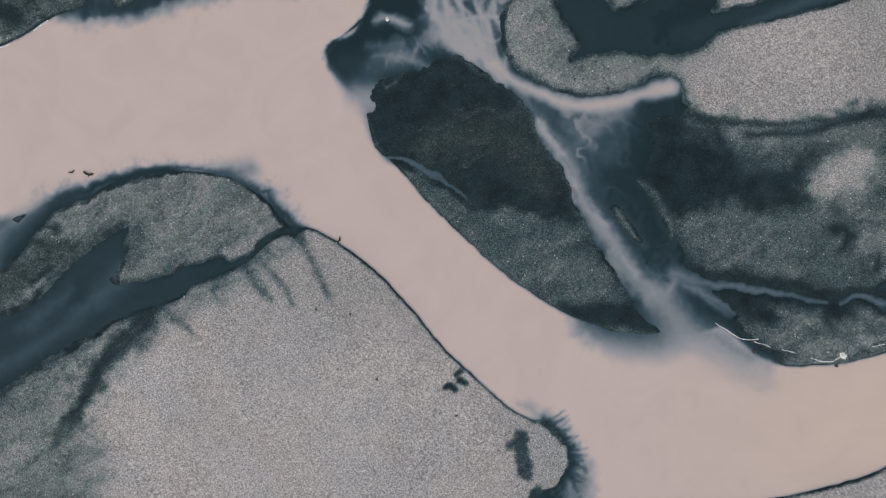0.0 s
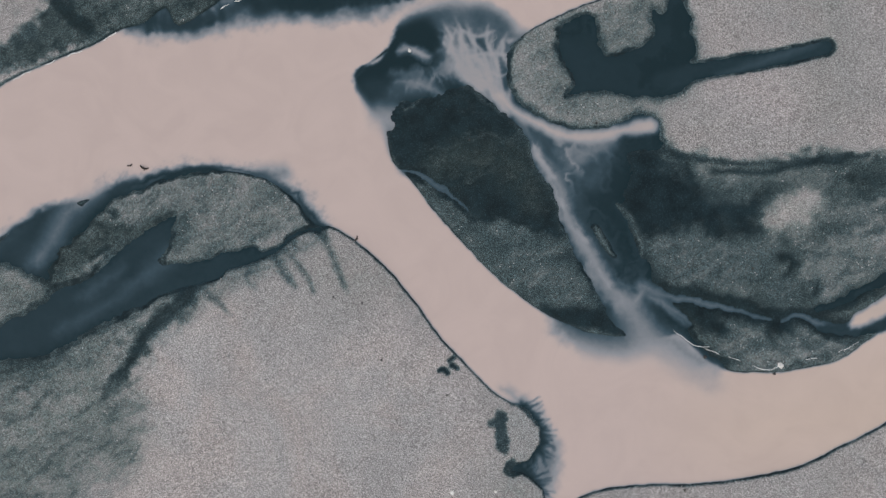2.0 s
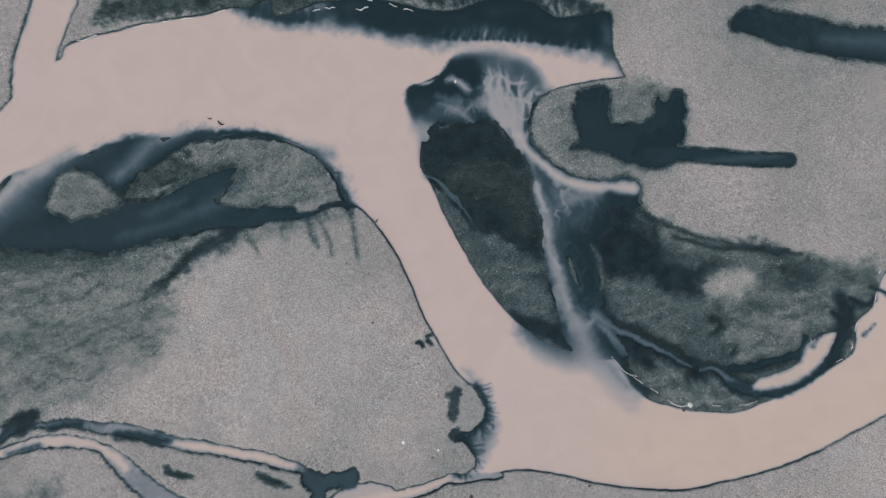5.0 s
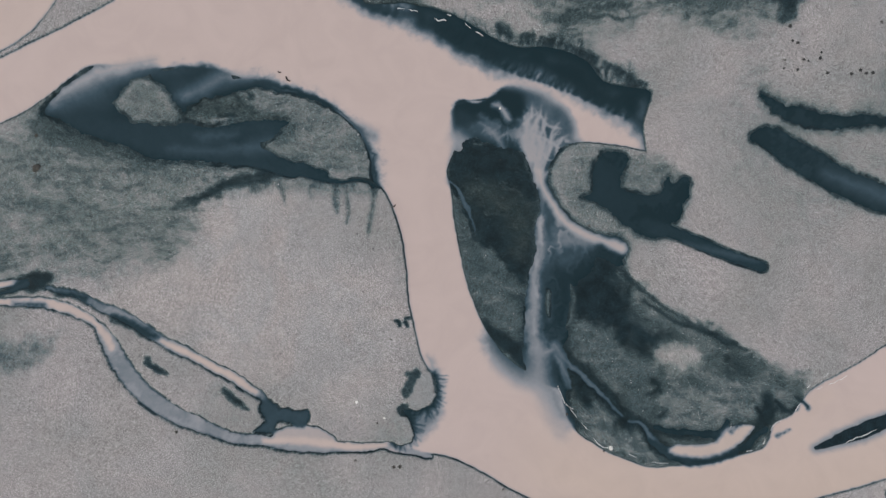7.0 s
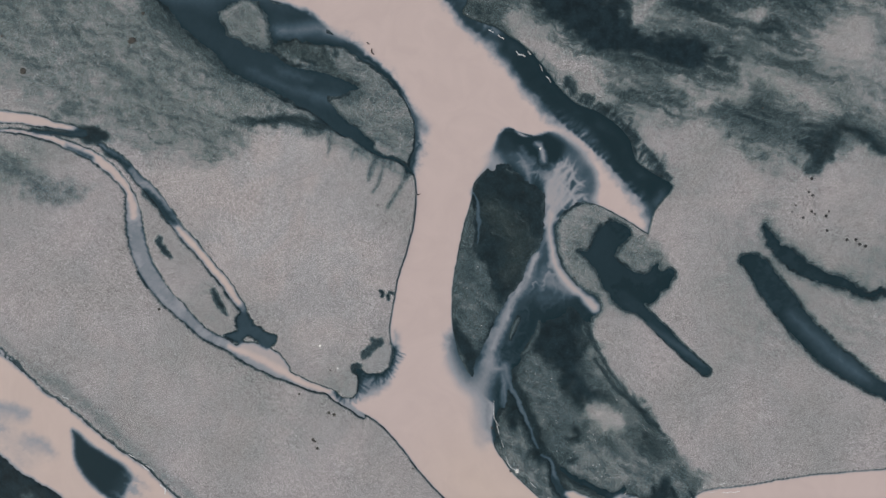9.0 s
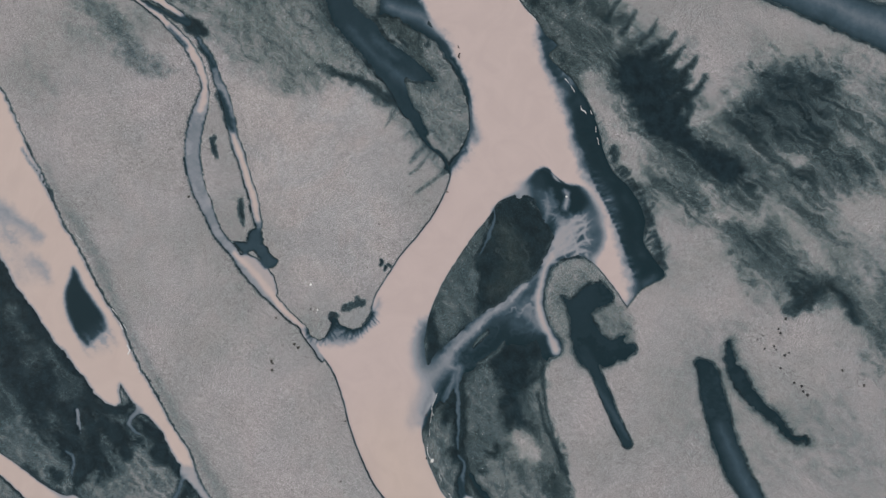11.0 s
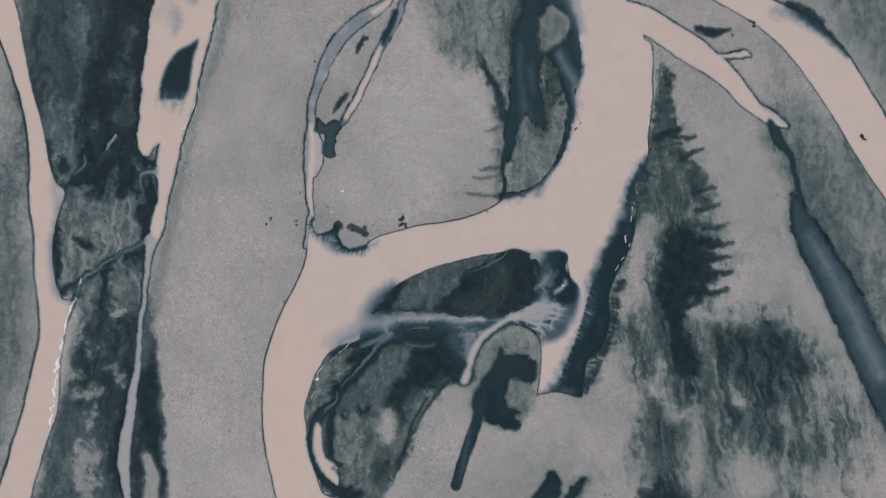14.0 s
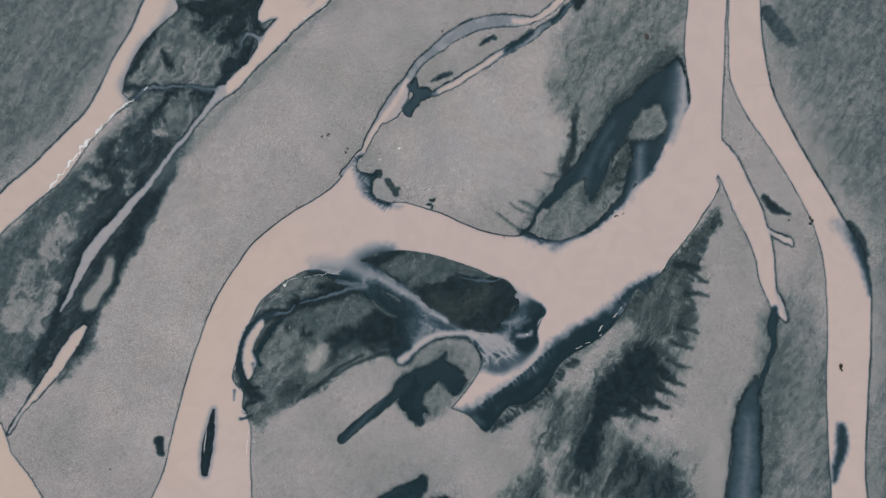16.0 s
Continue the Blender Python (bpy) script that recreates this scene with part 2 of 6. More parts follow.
SOUTH_RIVER = [
    (120.0, -9.6), (119.5, -1.0), (118.1, 5.7), (117.4, 12.4), (116.2, 30.8), (131.9, 38.5), (141.0, 19.1),
    (136.0, -1.3),
]

DELTA_ARM = [
    (5.6, 21.9, 1.29), (7.2, 20.2, 1.13), (9.9, 18.9, 1.13), (13.0, 17.7, 1.29), (15.9, 17.5, 1.61), (19.1, 18.0, 1.45),
    (21.0, 18.6, 1.13), (22.6, 19.0, 1.78), (24.3, 19.4, 1.78),
]
DELTA_OUTLET = [
    (24.2, -0.6, 1.21), (26.7, -1.3, 1.00), (30.3, -1.9, 0.90), (34.3, -2.6, 0.80), (37.9, -3.2, 0.60),
    (40.9, -4.0, 0.50),
]
DELTA_POOL = [
    (50.7, -4.2), (50.9, -2.5), (53.5, -0.7), (56.2, 2.2), (56.5, 4.7), (58.1, 6.8), (60.0, 7.9), (59.9, 5.9),
    (59.1, 2.9), (57.3, -0.2), (54.1, -2.8),
]

# Dark, clear shallows and soaked ground.
HEAD_DARK = [
    (-6.0, 11.0), (-7.5, 13.2), (-8.3, 15.7), (-7.7, 17.2), (-6.0, 19.7), (-4.0, 21.4), (-1.7, 22.6), (0.7, 22.9),
    (2.7, 22.0), (5.0, 20.2), (6.8, 18.8), (8.6, 16.9), (9.5, 15.1), (10.4, 13.1), (12.2, 11.0), (13.0, 9.3),
    (13.6, 6.9), (14.5, 4.9), (12.2, 4.9), (8.6, 5.9), (6.2, 6.8), (3.8, 6.1), (0.7, 8.4), (-1.7, 9.8), (-4.1, 11.0),
]
HEAD_TIP = [
    (-12.9, 22.3), (-12.6, 24.0), (-10.4, 25.3), (-8.7, 27.3), (-7.6, 30.0), (-5.8, 31.3), (-4.0, 31.2), (-3.0, 28.2),
    (-4.0, 26.2), (-4.5, 24.6), (-6.5, 23.1), (-9.9, 22.9), (-11.4, 22.1),
]
HEAD_TIP_EAST = [(-12.1, 21.7, 1.29), (-10.8, 20.7, 1.78), (-10.3, 19.3, 1.29)]
HEAD_LOW = [
    (-5.3, 11.1), (-1.7, 9.6), (2.5, 6.8), (6.8, 6.5), (14.3, 4.9), (16.4, 2.0), (19.4, -1.6), (21.8, -5.2),
    (20.0, -6.7), (16.4, -6.0), (12.8, -4.0), (17.6, -3.7), (19.4, -3.1), (16.4, 0.2), (13.4, 2.0), (10.4, 3.2),
    (6.8, 2.6), (4.4, 2.0), (2.5, 2.9), (0.1, 5.3), (-2.3, 7.8),
]
DELTA_DARK = [
    (12.9, 15.7), (16.5, 16.3), (20.8, 16.9), (25.0, 16.9), (27.1, 14.5), (30.4, 12.5), (34.6, 11.4), (38.3, 12.2),
    (39.6, 10.8), (37.9, 8.4), (36.7, 6.3), (34.0, 7.8), (31.0, 7.2), (27.3, 6.1), (24.9, 5.4), (25.2, 2.0),
    (25.7, -0.3), (22.4, -4.0), (20.0, 0.2), (17.3, 4.4), (15.0, 8.7), (13.5, 12.9),
]
DELTA_MARSH = [
    (24.7, 16.3), (28.0, 15.7), (34.1, 14.8), (42.0, 15.7), (47.3, 16.7), (43.4, 17.1), (48.2, 17.0), (54.9, 17.5),
    (61.7, 19.5), (64.5, 17.3), (64.0, 12.9), (63.5, 6.1), (57.0, -2.2), (49.5, -8.2), (41.5, -10.2), (33.8, -9.6),
    (29.4, -6.3), (27.2, -7.0), (25.4, -4.0), (25.1, -0.4), (24.9, 5.4), (32.8, 7.5), (39.5, 10.5), (30.4, 12.5),
]
OUTLET_FAN = [
    (13.5, -4.0), (17.8, -4.0), (21.9, -5.7), (25.7, -7.7), (29.0, -6.6), (31.8, -8.1), (34.3, -9.8), (30.6, -8.9),
    (27.0, -7.9), (22.7, -8.4), (18.0, -8.4), (14.7, -6.7),
]
SPUR_DARK = [
    (17.6, 35.9), (15.9, 37.6), (14.5, 40.4), (13.1, 44.1), (9.6, 42.5), (5.7, 40.8), (1.5, 41.8), (-1.8, 41.4),
    (-6.1, 39.7), (-9.7, 37.0), (-14.8, 35.8), (-20.0, 35.4), (-24.4, 34.4), (-27.9, 32.9), (-31.7, 30.9), (-36.5, 30.2),
    (-41.3, 29.5), (-41.5, 27.2), (-36.6, 27.1), (-31.0, 28.0), (-25.6, 29.6), (-18.5, 30.0), (-12.2, 31.0),
    (-6.7, 33.8), (-1.3, 35.4), (5.2, 35.6), (11.0, 37.0), (14.9, 37.0),
]
HOOK_POOL = [
    (12.1, 30.7), (13.8, 32.1), (16.3, 32.1), (16.9, 30.0), (15.8, 28.6), (18.0, 27.8), (21.4, 27.2), (23.7, 28.1),
    (24.3, 30.3), (23.6, 32.6), (24.1, 33.7), (25.7, 31.4), (26.2, 34.4), (27.3, 34.9), (28.5, 31.9), (28.5, 28.6),
    (27.4, 25.9), (29.1, 25.9), (27.8, 23.9), (24.7, 23.2), (21.3, 23.5), (18.0, 23.6), (14.9, 22.7), (14.0, 22.8),
    (16.1, 24.9), (16.2, 26.6), (13.9, 27.8),
]
HOOK_BAR = [
    (25.2, 25.1, 2.21), (30.8, 26.8, 2.01), (38.9, 28.7, 1.81), (44.6, 30.2, 1.71), (45.6, 30.5, 1.51),
]
WEST_POOL = [
    (-66.5, -17.5), (-63.2, -14.0), (-56.8, -11.5), (-48.2, -5.7), (-43.7, -3.8), (-38.9, 0.9), (-33.9, 4.2),
    (-34.6, 1.5), (-35.9, -2.4), (-36.0, -3.8), (-33.5, -3.3), (-36.3, -6.0), (-41.1, -9.1), (-46.7, -12.7),
    (-50.6, -14.5), (-54.7, -15.3), (-59.6, -17.3),
]
WEST_SHOALS = [
    (-68.0, -18.6), (-65.7, -10.5), (-61.4, -5.1), (-55.7, 0.1), (-52.3, 3.4), (-48.5, 4.9), (-46.5, 4.4), (-47.6, 1.8),
    (-48.8, -3.2), (-49.9, -5.2), (-53.9, -3.3), (-57.7, -3.4), (-59.8, -6.5), (-59.6, -10.0), (-55.9, -11.1), (-62.6, -14.8),
]
WEST_RILL = [
    (-31.8, -3.2, 1.81), (-28.9, -2.7, 1.69), (-27.1, -1.5, 1.21), (-23.4, -0.2, 0.79), (-21.0, 1.0, 0.54),
    (-19.5, 2.5, 0.42), (-17.7, 3.7, 0.30), (-15.9, 3.7, 0.36),
]
WEST_RILL_B = [
    (-30.4, -3.2, 1.21), (-32.1, -5.6, 2.41), (-33.6, -7.7, 1.45), (-36.0, -10.7, 1.08), (-38.3, -13.7, 1.02),
    (-40.0, -16.7, 0.72), (-41.5, -19.1, 0.36),
]
WEST_FLATS = [
    (-69.0, -20.5), (-64.4, -15.5), (-56.3, -12.2), (-46.3, -13.1), (-50.2, -15.9), (-58.2, -19.3), (-64.8, -21.5),
]
WEST_SPIT = [
    (-59.0, -9.3), (-59.1, -5.8), (-57.6, -3.6), (-54.9, -3.5), (-51.7, -4.7), (-49.5, -6.3), (-51.2, -8.7),
    (-55.7, -10.6),
]
WEST_STAIN = [
    (-93.7, -36.3), (-73.6, -23.8), (-66.7, -17.1), (-54.7, -14.4), (-46.3, -13.1), (-39.6, -9.5), (-34.3, -7.1),
    (-37.7, -12.2), (-38.2, -17.3), (-35.7, -23.1), (-36.4, -27.1), (-45.1, -34.4), (-52.3, -40.7), (-59.0, -44.3),
    (-81.0, -54.0),
]
FAN_STAIN = [
    (-37.2, -10.4), (-34.7, -8.2), (-31.8, -4.0), (-26.6, -1.5), (-20.0, 2.3), (-15.6, 4.0), (-15.1, 2.0), (-19.6, -1.5),
    (-26.2, -5.3), (-30.4, -7.7), (-34.0, -10.8), (-35.5, -13.6),
]
NOTCH = [
    (8.4, -14.7), (11.5, -15.9), (14.2, -19.0), (15.6, -22.0), (15.1, -25.7), (13.7, -28.9), (12.2, -29.6),
    (13.1, -27.1), (12.0, -25.0), (9.7, -24.4), (13.1, -21.7), (12.9, -19.3), (11.3, -16.8),
]
SIDE_POOL = [
    (-10.5, -37.7), (-9.9, -35.9), (-7.2, -35.7), (-4.4, -34.2), (-3.2, -33.3), (-2.4, -35.0), (-2.2, -36.3),
    (-4.3, -37.0), (-6.3, -37.9), (-6.0, -40.2), (-8.7, -41.8), (-8.0, -39.1),
]
ISLET = [(70.7, 10.7, 0.55), (74.2, 15.9, 2.48), (77.6, 21.0, 2.48), (79.2, 23.8, 1.65)]
SLOT_A = [
    (31.9, 48.0, 2.12), (35.2, 49.3, 4.24), (45.1, 49.9, 4.77), (54.3, 51.6, 4.56), (61.8, 54.4, 3.61),
    (67.0, 57.2, 2.55), (74.5, 61.5, 2.34),
]
SLOT_B = [
    (28.4, 54.3, 0.64), (32.0, 54.0, 1.70), (37.0, 55.7, 2.76), (42.4, 58.6, 2.33), (46.3, 61.8, 1.70),
    (50.4, 64.2, 0.85), (50.7, 66.1, 1.06), (51.4, 66.4, 0.64),
]
SLOT_C = [
    (20.8, 77.3, 1.00), (24.6, 79.6, 1.62), (29.1, 81.2, 1.00),
]
WEST_DARK = [
    (-49.9, -131.1), (-54.7, -99.3), (-40.3, -95.1), (-33.2, -92.4), (-27.0, -92.2), (-21.2, -89.4), (-13.9, -88.1),
    (-5.6, -85.3), (2.5, -81.5), (10.5, -76.5), (18.2, -69.7), (25.1, -66.1), (31.9, -62.0), (35.7, -58.6),
    (43.2, -55.2), (55.0, -50.9), (64.0, -45.1), (54.9, -48.8), (61.6, -44.5), (68.6, -36.5), (76.5, -29.4),
    (85.6, -23.9), (91.1, -18.1), (103.0, -11.8), (116.6, -27.1), (109.4, -40.7), (94.0, -49.2), (77.9, -54.9),
    (60.7, -61.4), (55.1, -67.7), (57.0, -70.5), (49.1, -77.3), (36.4, -84.9), (27.4, -93.8), (9.6, -111.6),
]
WEST_CORNER = [(-68.0, -17.8, 0.95), (-66.4, -12.8, 2.47), (-64.6, -8.8, 2.47), (-61.9, -5.2, 2.09), (-58.7, -1.5, 1.14)]
WEST_CORNER_B = [(-68.1, -16.0, 0.76), (-66.6, -10.7, 1.52), (-64.4, -6.6, 1.90), (-61.2, -2.9, 1.71), (-58.2, 0.2, 0.95)]
WEST_THREADS_SHEEN = [[(-67.6, -15.9, 0.29), (-64.1, -12.7, 0.76), (-61.0, -11.4, 0.76)], [(-62.2, -10.4, 1.33), (-60.4, -9.8, 1.14)], [(-45.2, -6.5, 0.57), (-42.8, -5.0, 1.33), (-40.2, -2.9, 0.57)], [(-47.9, -11.0, 0.48), (-41.4, -7.0, 0.95), (-36.9, -3.4, 0.57)]]
WEST_HOLE = [
    (-9.1, -74.6), (-6.9, -75.9), (-4.1, -77.3), (-1.2, -77.7), (2.4, -77.2), (5.3, -76.1), (7.5, -74.7),
    (6.4, -73.0), (5.4, -71.4), (4.5, -70.0), (1.7, -70.2), (-1.7, -71.8), (-5.2, -73.4),
]
FAR_EDGE = [
    (13.9, 97.6, 0.75), (16.5, 97.3, 1.50), (18.2, 98.0, 0.62),
]

# Paler islands of gravel, streaks of silt and painted sheens among the dark water.
DELTA_PALE = [
    (38.8, 7.8), (40.4, 10.5), (43.1, 12.8), (45.6, 12.8), (46.1, 10.5), (43.6, 8.1), (40.6, 7.0),
]
HEAD_WISP = [(-6.0, 11.8, 0.36), (-3.5, 11.1, 0.85), (-0.8, 9.5, 0.73), (1.6, 7.9, 0.48), (3.1, 6.5, 0.18)]
TIP_WISP = [(-7.5, 21.4, 1.29), (-4.9, 22.7, 2.10), (-1.9, 24.3, 2.27), (0.5, 24.5, 1.62)]
TIP_WISP_B = [(-7.6, 26.3, 0.40), (-6.5, 26.7, 0.81), (-4.8, 26.4, 1.13), (-3.9, 26.1, 0.65)]
HEAD_JOIN = [
    (-12.2, 22.1), (-10.0, 23.2), (-5.8, 23.2), (-3.3, 23.0), (0.8, 22.9), (-3.8, 21.1), (-7.3, 20.2), (-9.3, 19.2),
    (-10.8, 19.5),
]
HEAD_BAY = [
    (-10.7, 18.7), (-9.0, 19.4), (-7.1, 19.4), (-6.4, 17.9), (-7.1, 16.5), (-8.7, 16.3), (-9.9, 17.2),
]
WEST_WISP = [(-51.0, -2.4, 1.52), (-49.5, 0.4, 1.91), (-47.2, 3.6, 1.72), (-43.9, 6.4, 0.95)]
WEST_GLEAM = [(-37.0, -3.3, 0.95), (-32.8, 0.6, 2.48), (-28.6, 4.6, 3.24), (-24.5, 8.7, 2.48), (-21.2, 10.6, 0.95)]
BAR_PALE = [
    (-36.7, -15.0), (-35.3, -9.8), (-31.9, -6.7), (-26.5, -4.8), (-19.0, -4.9), (-12.1, -6.8), (-5.0, -9.4),
    (0.1, -14.1), (3.7, -19.9), (6.4, -25.1), (3.9, -28.8), (-8.3, -33.0), (-22.7, -35.1), (-33.8, -36.5),
    (-40.8, -34.7), (-38.8, -28.6), (-36.0, -22.3),
]
PLAIN_PALE = [
    (26.9, 36.3), (37.4, 44.7), (53.8, 46.9), (67.9, 53.1), (78.5, 53.9), (68.7, 34.8), (53.6, 23.0), (39.0, 19.7),
    (27.8, 21.9), (30.1, 25.4), (42.9, 29.8), (46.4, 31.4), (39.3, 32.1),
]
MARK_A = [(0.0, -12.7, 0.48), (0.5, -12.5, 0.72), (1.0, -13.0, 0.60)]
MARK_C = [(1.4, -11.9, 0.72), (1.9, -12.2, 0.60)]
MARK_D = [(1.0, -11.3, 0.42), (1.5, -11.0, 0.48)]
MARK_B = [(6.3, -18.9, 0.48), (7.0, -18.9, 0.72), (8.0, -18.0, 1.68), (8.2, -19.8, 1.79), (8.5, -21.9, 1.31)]
BAR_HEAD = [
    (-44.1, 3.2), (-41.8, 5.9), (-38.7, 7.7), (-35.7, 9.1), (-32.7, 10.4), (-27.8, 10.1), (-21.7, 8.9), (-17.5, 5.6),
    (-16.2, 4.6), (-19.2, 3.2), (-22.3, 2.0), (-26.5, 0.1), (-30.7, -1.4), (-34.6, -2.9), (-36.1, -3.5), (-33.8, 3.8),
    (-39.2, 1.9), (-44.1, 0.1),
]
EAST_MARSH = [
    (-51.4, 27.2), (-46.0, 33.0), (-38.0, 45.4), (-32.3, 57.4), (-25.3, 52.2), (-21.4, 59.0), (-26.3, 70.7),
    (-24.9, 82.0), (-21.7, 93.4), (-18.2, 102.8), (-1.2, 105.3), (0.1, 96.6), (9.0, 87.0), (19.8, 81.2), (20.8, 66.6),
    (11.9, 60.3), (6.6, 54.5), (-0.6, 44.8), (-2.3, 39.6), (-10.7, 37.7), (-22.9, 36.5), (-34.6, 31.6), (-44.0, 27.7),
]
EAST_BLOT = [
    (-30.6, 40.6), (-32.5, 42.9), (-32.1, 46.3), (-34.4, 48.9), (-33.7, 52.0), (-31.6, 49.0), (-29.4, 50.3),
    (-27.1, 53.8), (-28.8, 57.6), (-25.3, 54.3), (-22.9, 51.6), (-23.9, 56.4), (-25.0, 58.8), (-21.9, 55.2),
    (-19.8, 53.4), (-14.9, 54.3), (-10.8, 58.3), (-7.2, 64.2), (-3.0, 60.4), (-5.2, 56.9), (-10.4, 52.3),
    (-13.2, 48.3), (-17.3, 44.5), (-23.4, 43.1), (-26.7, 40.9),
]
EAST_BLOT_B = [
    (-23.5, 69.0), (-25.1, 72.2), (-24.3, 75.0), (-25.4, 80.2), (-22.9, 83.2), (-18.7, 81.8), (-16.1, 77.3),
    (-16.0, 72.1), (-13.6, 68.3), (-13.6, 63.7), (-17.1, 62.1), (-19.6, 66.6), (-21.5, 68.7),
]
SLOUGH_STAIN = [
    (-60.3, 47.5), (-64.2, 55.4), (-63.7, 62.8), (-57.1, 70.3), (-49.8, 79.1), (-41.4, 90.3), (-39.5, 89.4),
    (-48.4, 72.4), (-52.0, 63.4),
]
HEAD_FOOT = [
    (12.8, -4.0), (15.8, -3.7), (19.4, -3.7), (21.8, -4.9), (23.6, -6.4), (20.6, -7.1), (16.4, -5.9), (13.4, -5.1),
]
DELTA_FLAT_B = [
    (25.8, 5.0), (30.4, 6.6), (32.8, 6.0), (37.0, 5.1), (39.3, 3.2), (36.9, 1.1), (32.1, 1.4), (27.3, 2.0),
]
DELTA_WATER = [
    (1.4, 32.5), (4.7, 30.8), (6.2, 28.6), (6.1, 25.8), (7.0, 22.4), (9.2, 19.8), (12.4, 18.6), (16.8, 18.2),
    (19.9, 18.8), (22.2, 20.5), (24.2, 20.2), (25.4, 18.4), (25.3, 16.3), (22.0, 15.7), (22.3, 12.3), (21.3, 8.7),
    (23.1, 5.7), (24.9, 2.6), (25.6, -0.3), (29.0, -4.0), (32.6, -7.6), (35.5, -10.0), (30.1, -11.2), (23.6, -7.0),
    (20.6, -5.2), (19.4, -2.8), (17.6, 0.2), (15.8, 2.6), (14.9, 4.7), (13.7, 6.9), (13.0, 9.3), (12.2, 11.0),
    (10.4, 13.1), (9.5, 15.1), (8.6, 16.9), (6.8, 18.8), (5.0, 20.2), (2.7, 22.0), (0.7, 22.9), (-1.1, 22.8),
    (-4.2, 23.4), (-6.2, 25.9), (-4.0, 31.0),
]
DELTA_MIST = [
    (9.2, 18.8), (15.9, 16.9), (20.2, 17.2), (20.8, 14.2), (19.5, 8.7), (20.1, 4.4), (24.8, 0.2), (26.6, -5.2),
    (20.6, -1.6), (16.4, 4.4), (13.5, 9.9), (10.4, 14.2),
]
DELTA_CORE = [
    (-0.5, 29.4), (1.8, 27.4), (4.2, 25.8), (5.4, 23.1), (6.8, 19.5), (5.8, 19.7), (3.6, 21.5), (1.5, 22.7),
    (-0.5, 24.5), (-0.7, 27.3),
]
DELTA_PLUME = [(24.5, -2.8, 0.96), (26.0, -5.2, 1.44), (28.4, -7.9, 2.64), (30.7, -10.0, 3.60), (33.7, -11.5, 3.60)]
TIP_FAN = [
    (-3.9, 31.1), (-1.5, 32.7), (1.0, 31.2), (3.9, 30.5), (7.2, 30.3), (7.1, 26.4), (7.1, 22.7), (5.7, 21.1),
    (3.3, 22.7), (0.6, 24.0), (-2.2, 25.8),
]
RIVER_WARM = [
    (33.4, -17.1), (40.2, -10.1), (51.4, -4.5), (63.2, 5.2), (86.9, 23.1), (94.1, -16.1), (69.7, -29.2), (47.0, -24.1),
    (36.9, -22.1),
]
HOOK_STAIN = [
    (16.7, 32.5), (19.9, 34.8), (24.3, 35.3), (26.4, 33.2), (25.7, 28.5), (22.2, 27.2), (19.3, 27.2), (17.4, 28.9),
]
PLAIN_EDGE = [(-30.4, -77.0, 2.10), (-22.6, -74.5, 2.52), (-15.7, -71.5, 3.15), (-5.0, -68.4, 2.73), (7.2, -65.0, 2.52), (60.3, -45.7, 3.68)]
WEST_DEEP = [
    (-49.3, -118.4), (-52.2, -99.5), (-40.2, -95.5), (-31.9, -92.7), (-26.9, -92.6), (-20.5, -89.9), (-12.4, -89.5),
    (-3.4, -91.2), (-7.9, -94.4), (-0.3, -95.7), (12.3, -96.2), (-1.2, -105.8),
]
WEST_THREAD = [
    (36.5, -59.6, 0.75), (41.9, -62.9, 0.62), (47.9, -65.8, 0.75), (51.6, -67.3, 1.00), (58.2, -65.7, 0.50),
]
WEST_HOLE_FOOT = [
    (7.4, -74.1, 2.51), (6.6, -71.3, 4.26), (5.4, -69.4, 2.51),
]
SIDE_MILK = [
    (-31.0, -38.3, 0.80), (-25.5, -37.4, 1.30), (-20.5, -36.7, 1.30), (-15.9, -36.3, 1.20), (-12.2, -36.1, 0.90),
]
SIDE_MILK_B = [
    (-6.2, -42.1, 0.80), (-2.3, -39.0, 1.20), (2.3, -36.5, 1.30), (6.9, -33.9, 1.10), (10.9, -30.9, 0.70),
]
EAST_CLEAR = [(-89.8, 33.9, 2.22), (-89.7, 40.7, 3.60), (-88.8, 47.2, 2.77), (-86.5, 53.7, 1.11)]
EAST_CLEAR_B = [(-66.0, 79.9, 2.21), (-64.1, 84.4, 3.04), (-61.4, 87.6, 2.21), (-58.7, 90.9, 1.38)]
EAST_SHEEN = [(-46.5, 68.4, 1.38), (-41.4, 78.1, 2.76), (-35.8, 87.7, 3.31), (-28.0, 99.2, 3.31)]
HOOK_SHEEN = [(32.3, 26.3, 0.40), (36.9, 27.9, 0.81), (41.4, 29.8, 0.97), (44.5, 31.0, 0.48)]
SLOT_SHEEN = [(45.1, 49.9, 0.85), (52.4, 51.6, 2.12), (60.3, 54.1, 2.12), (63.8, 55.6, 0.85)]
LOGS = [(*spot[:2], spot[2], turn) for spot, turn in zip(
    [(-11.4, 2.9, 0.79), (-40.2, 10.2, 0.67), (-38.4, 10.0, 1.09), (-72.3, 67.0, 1.86)], (60, 20, -15, 70))]
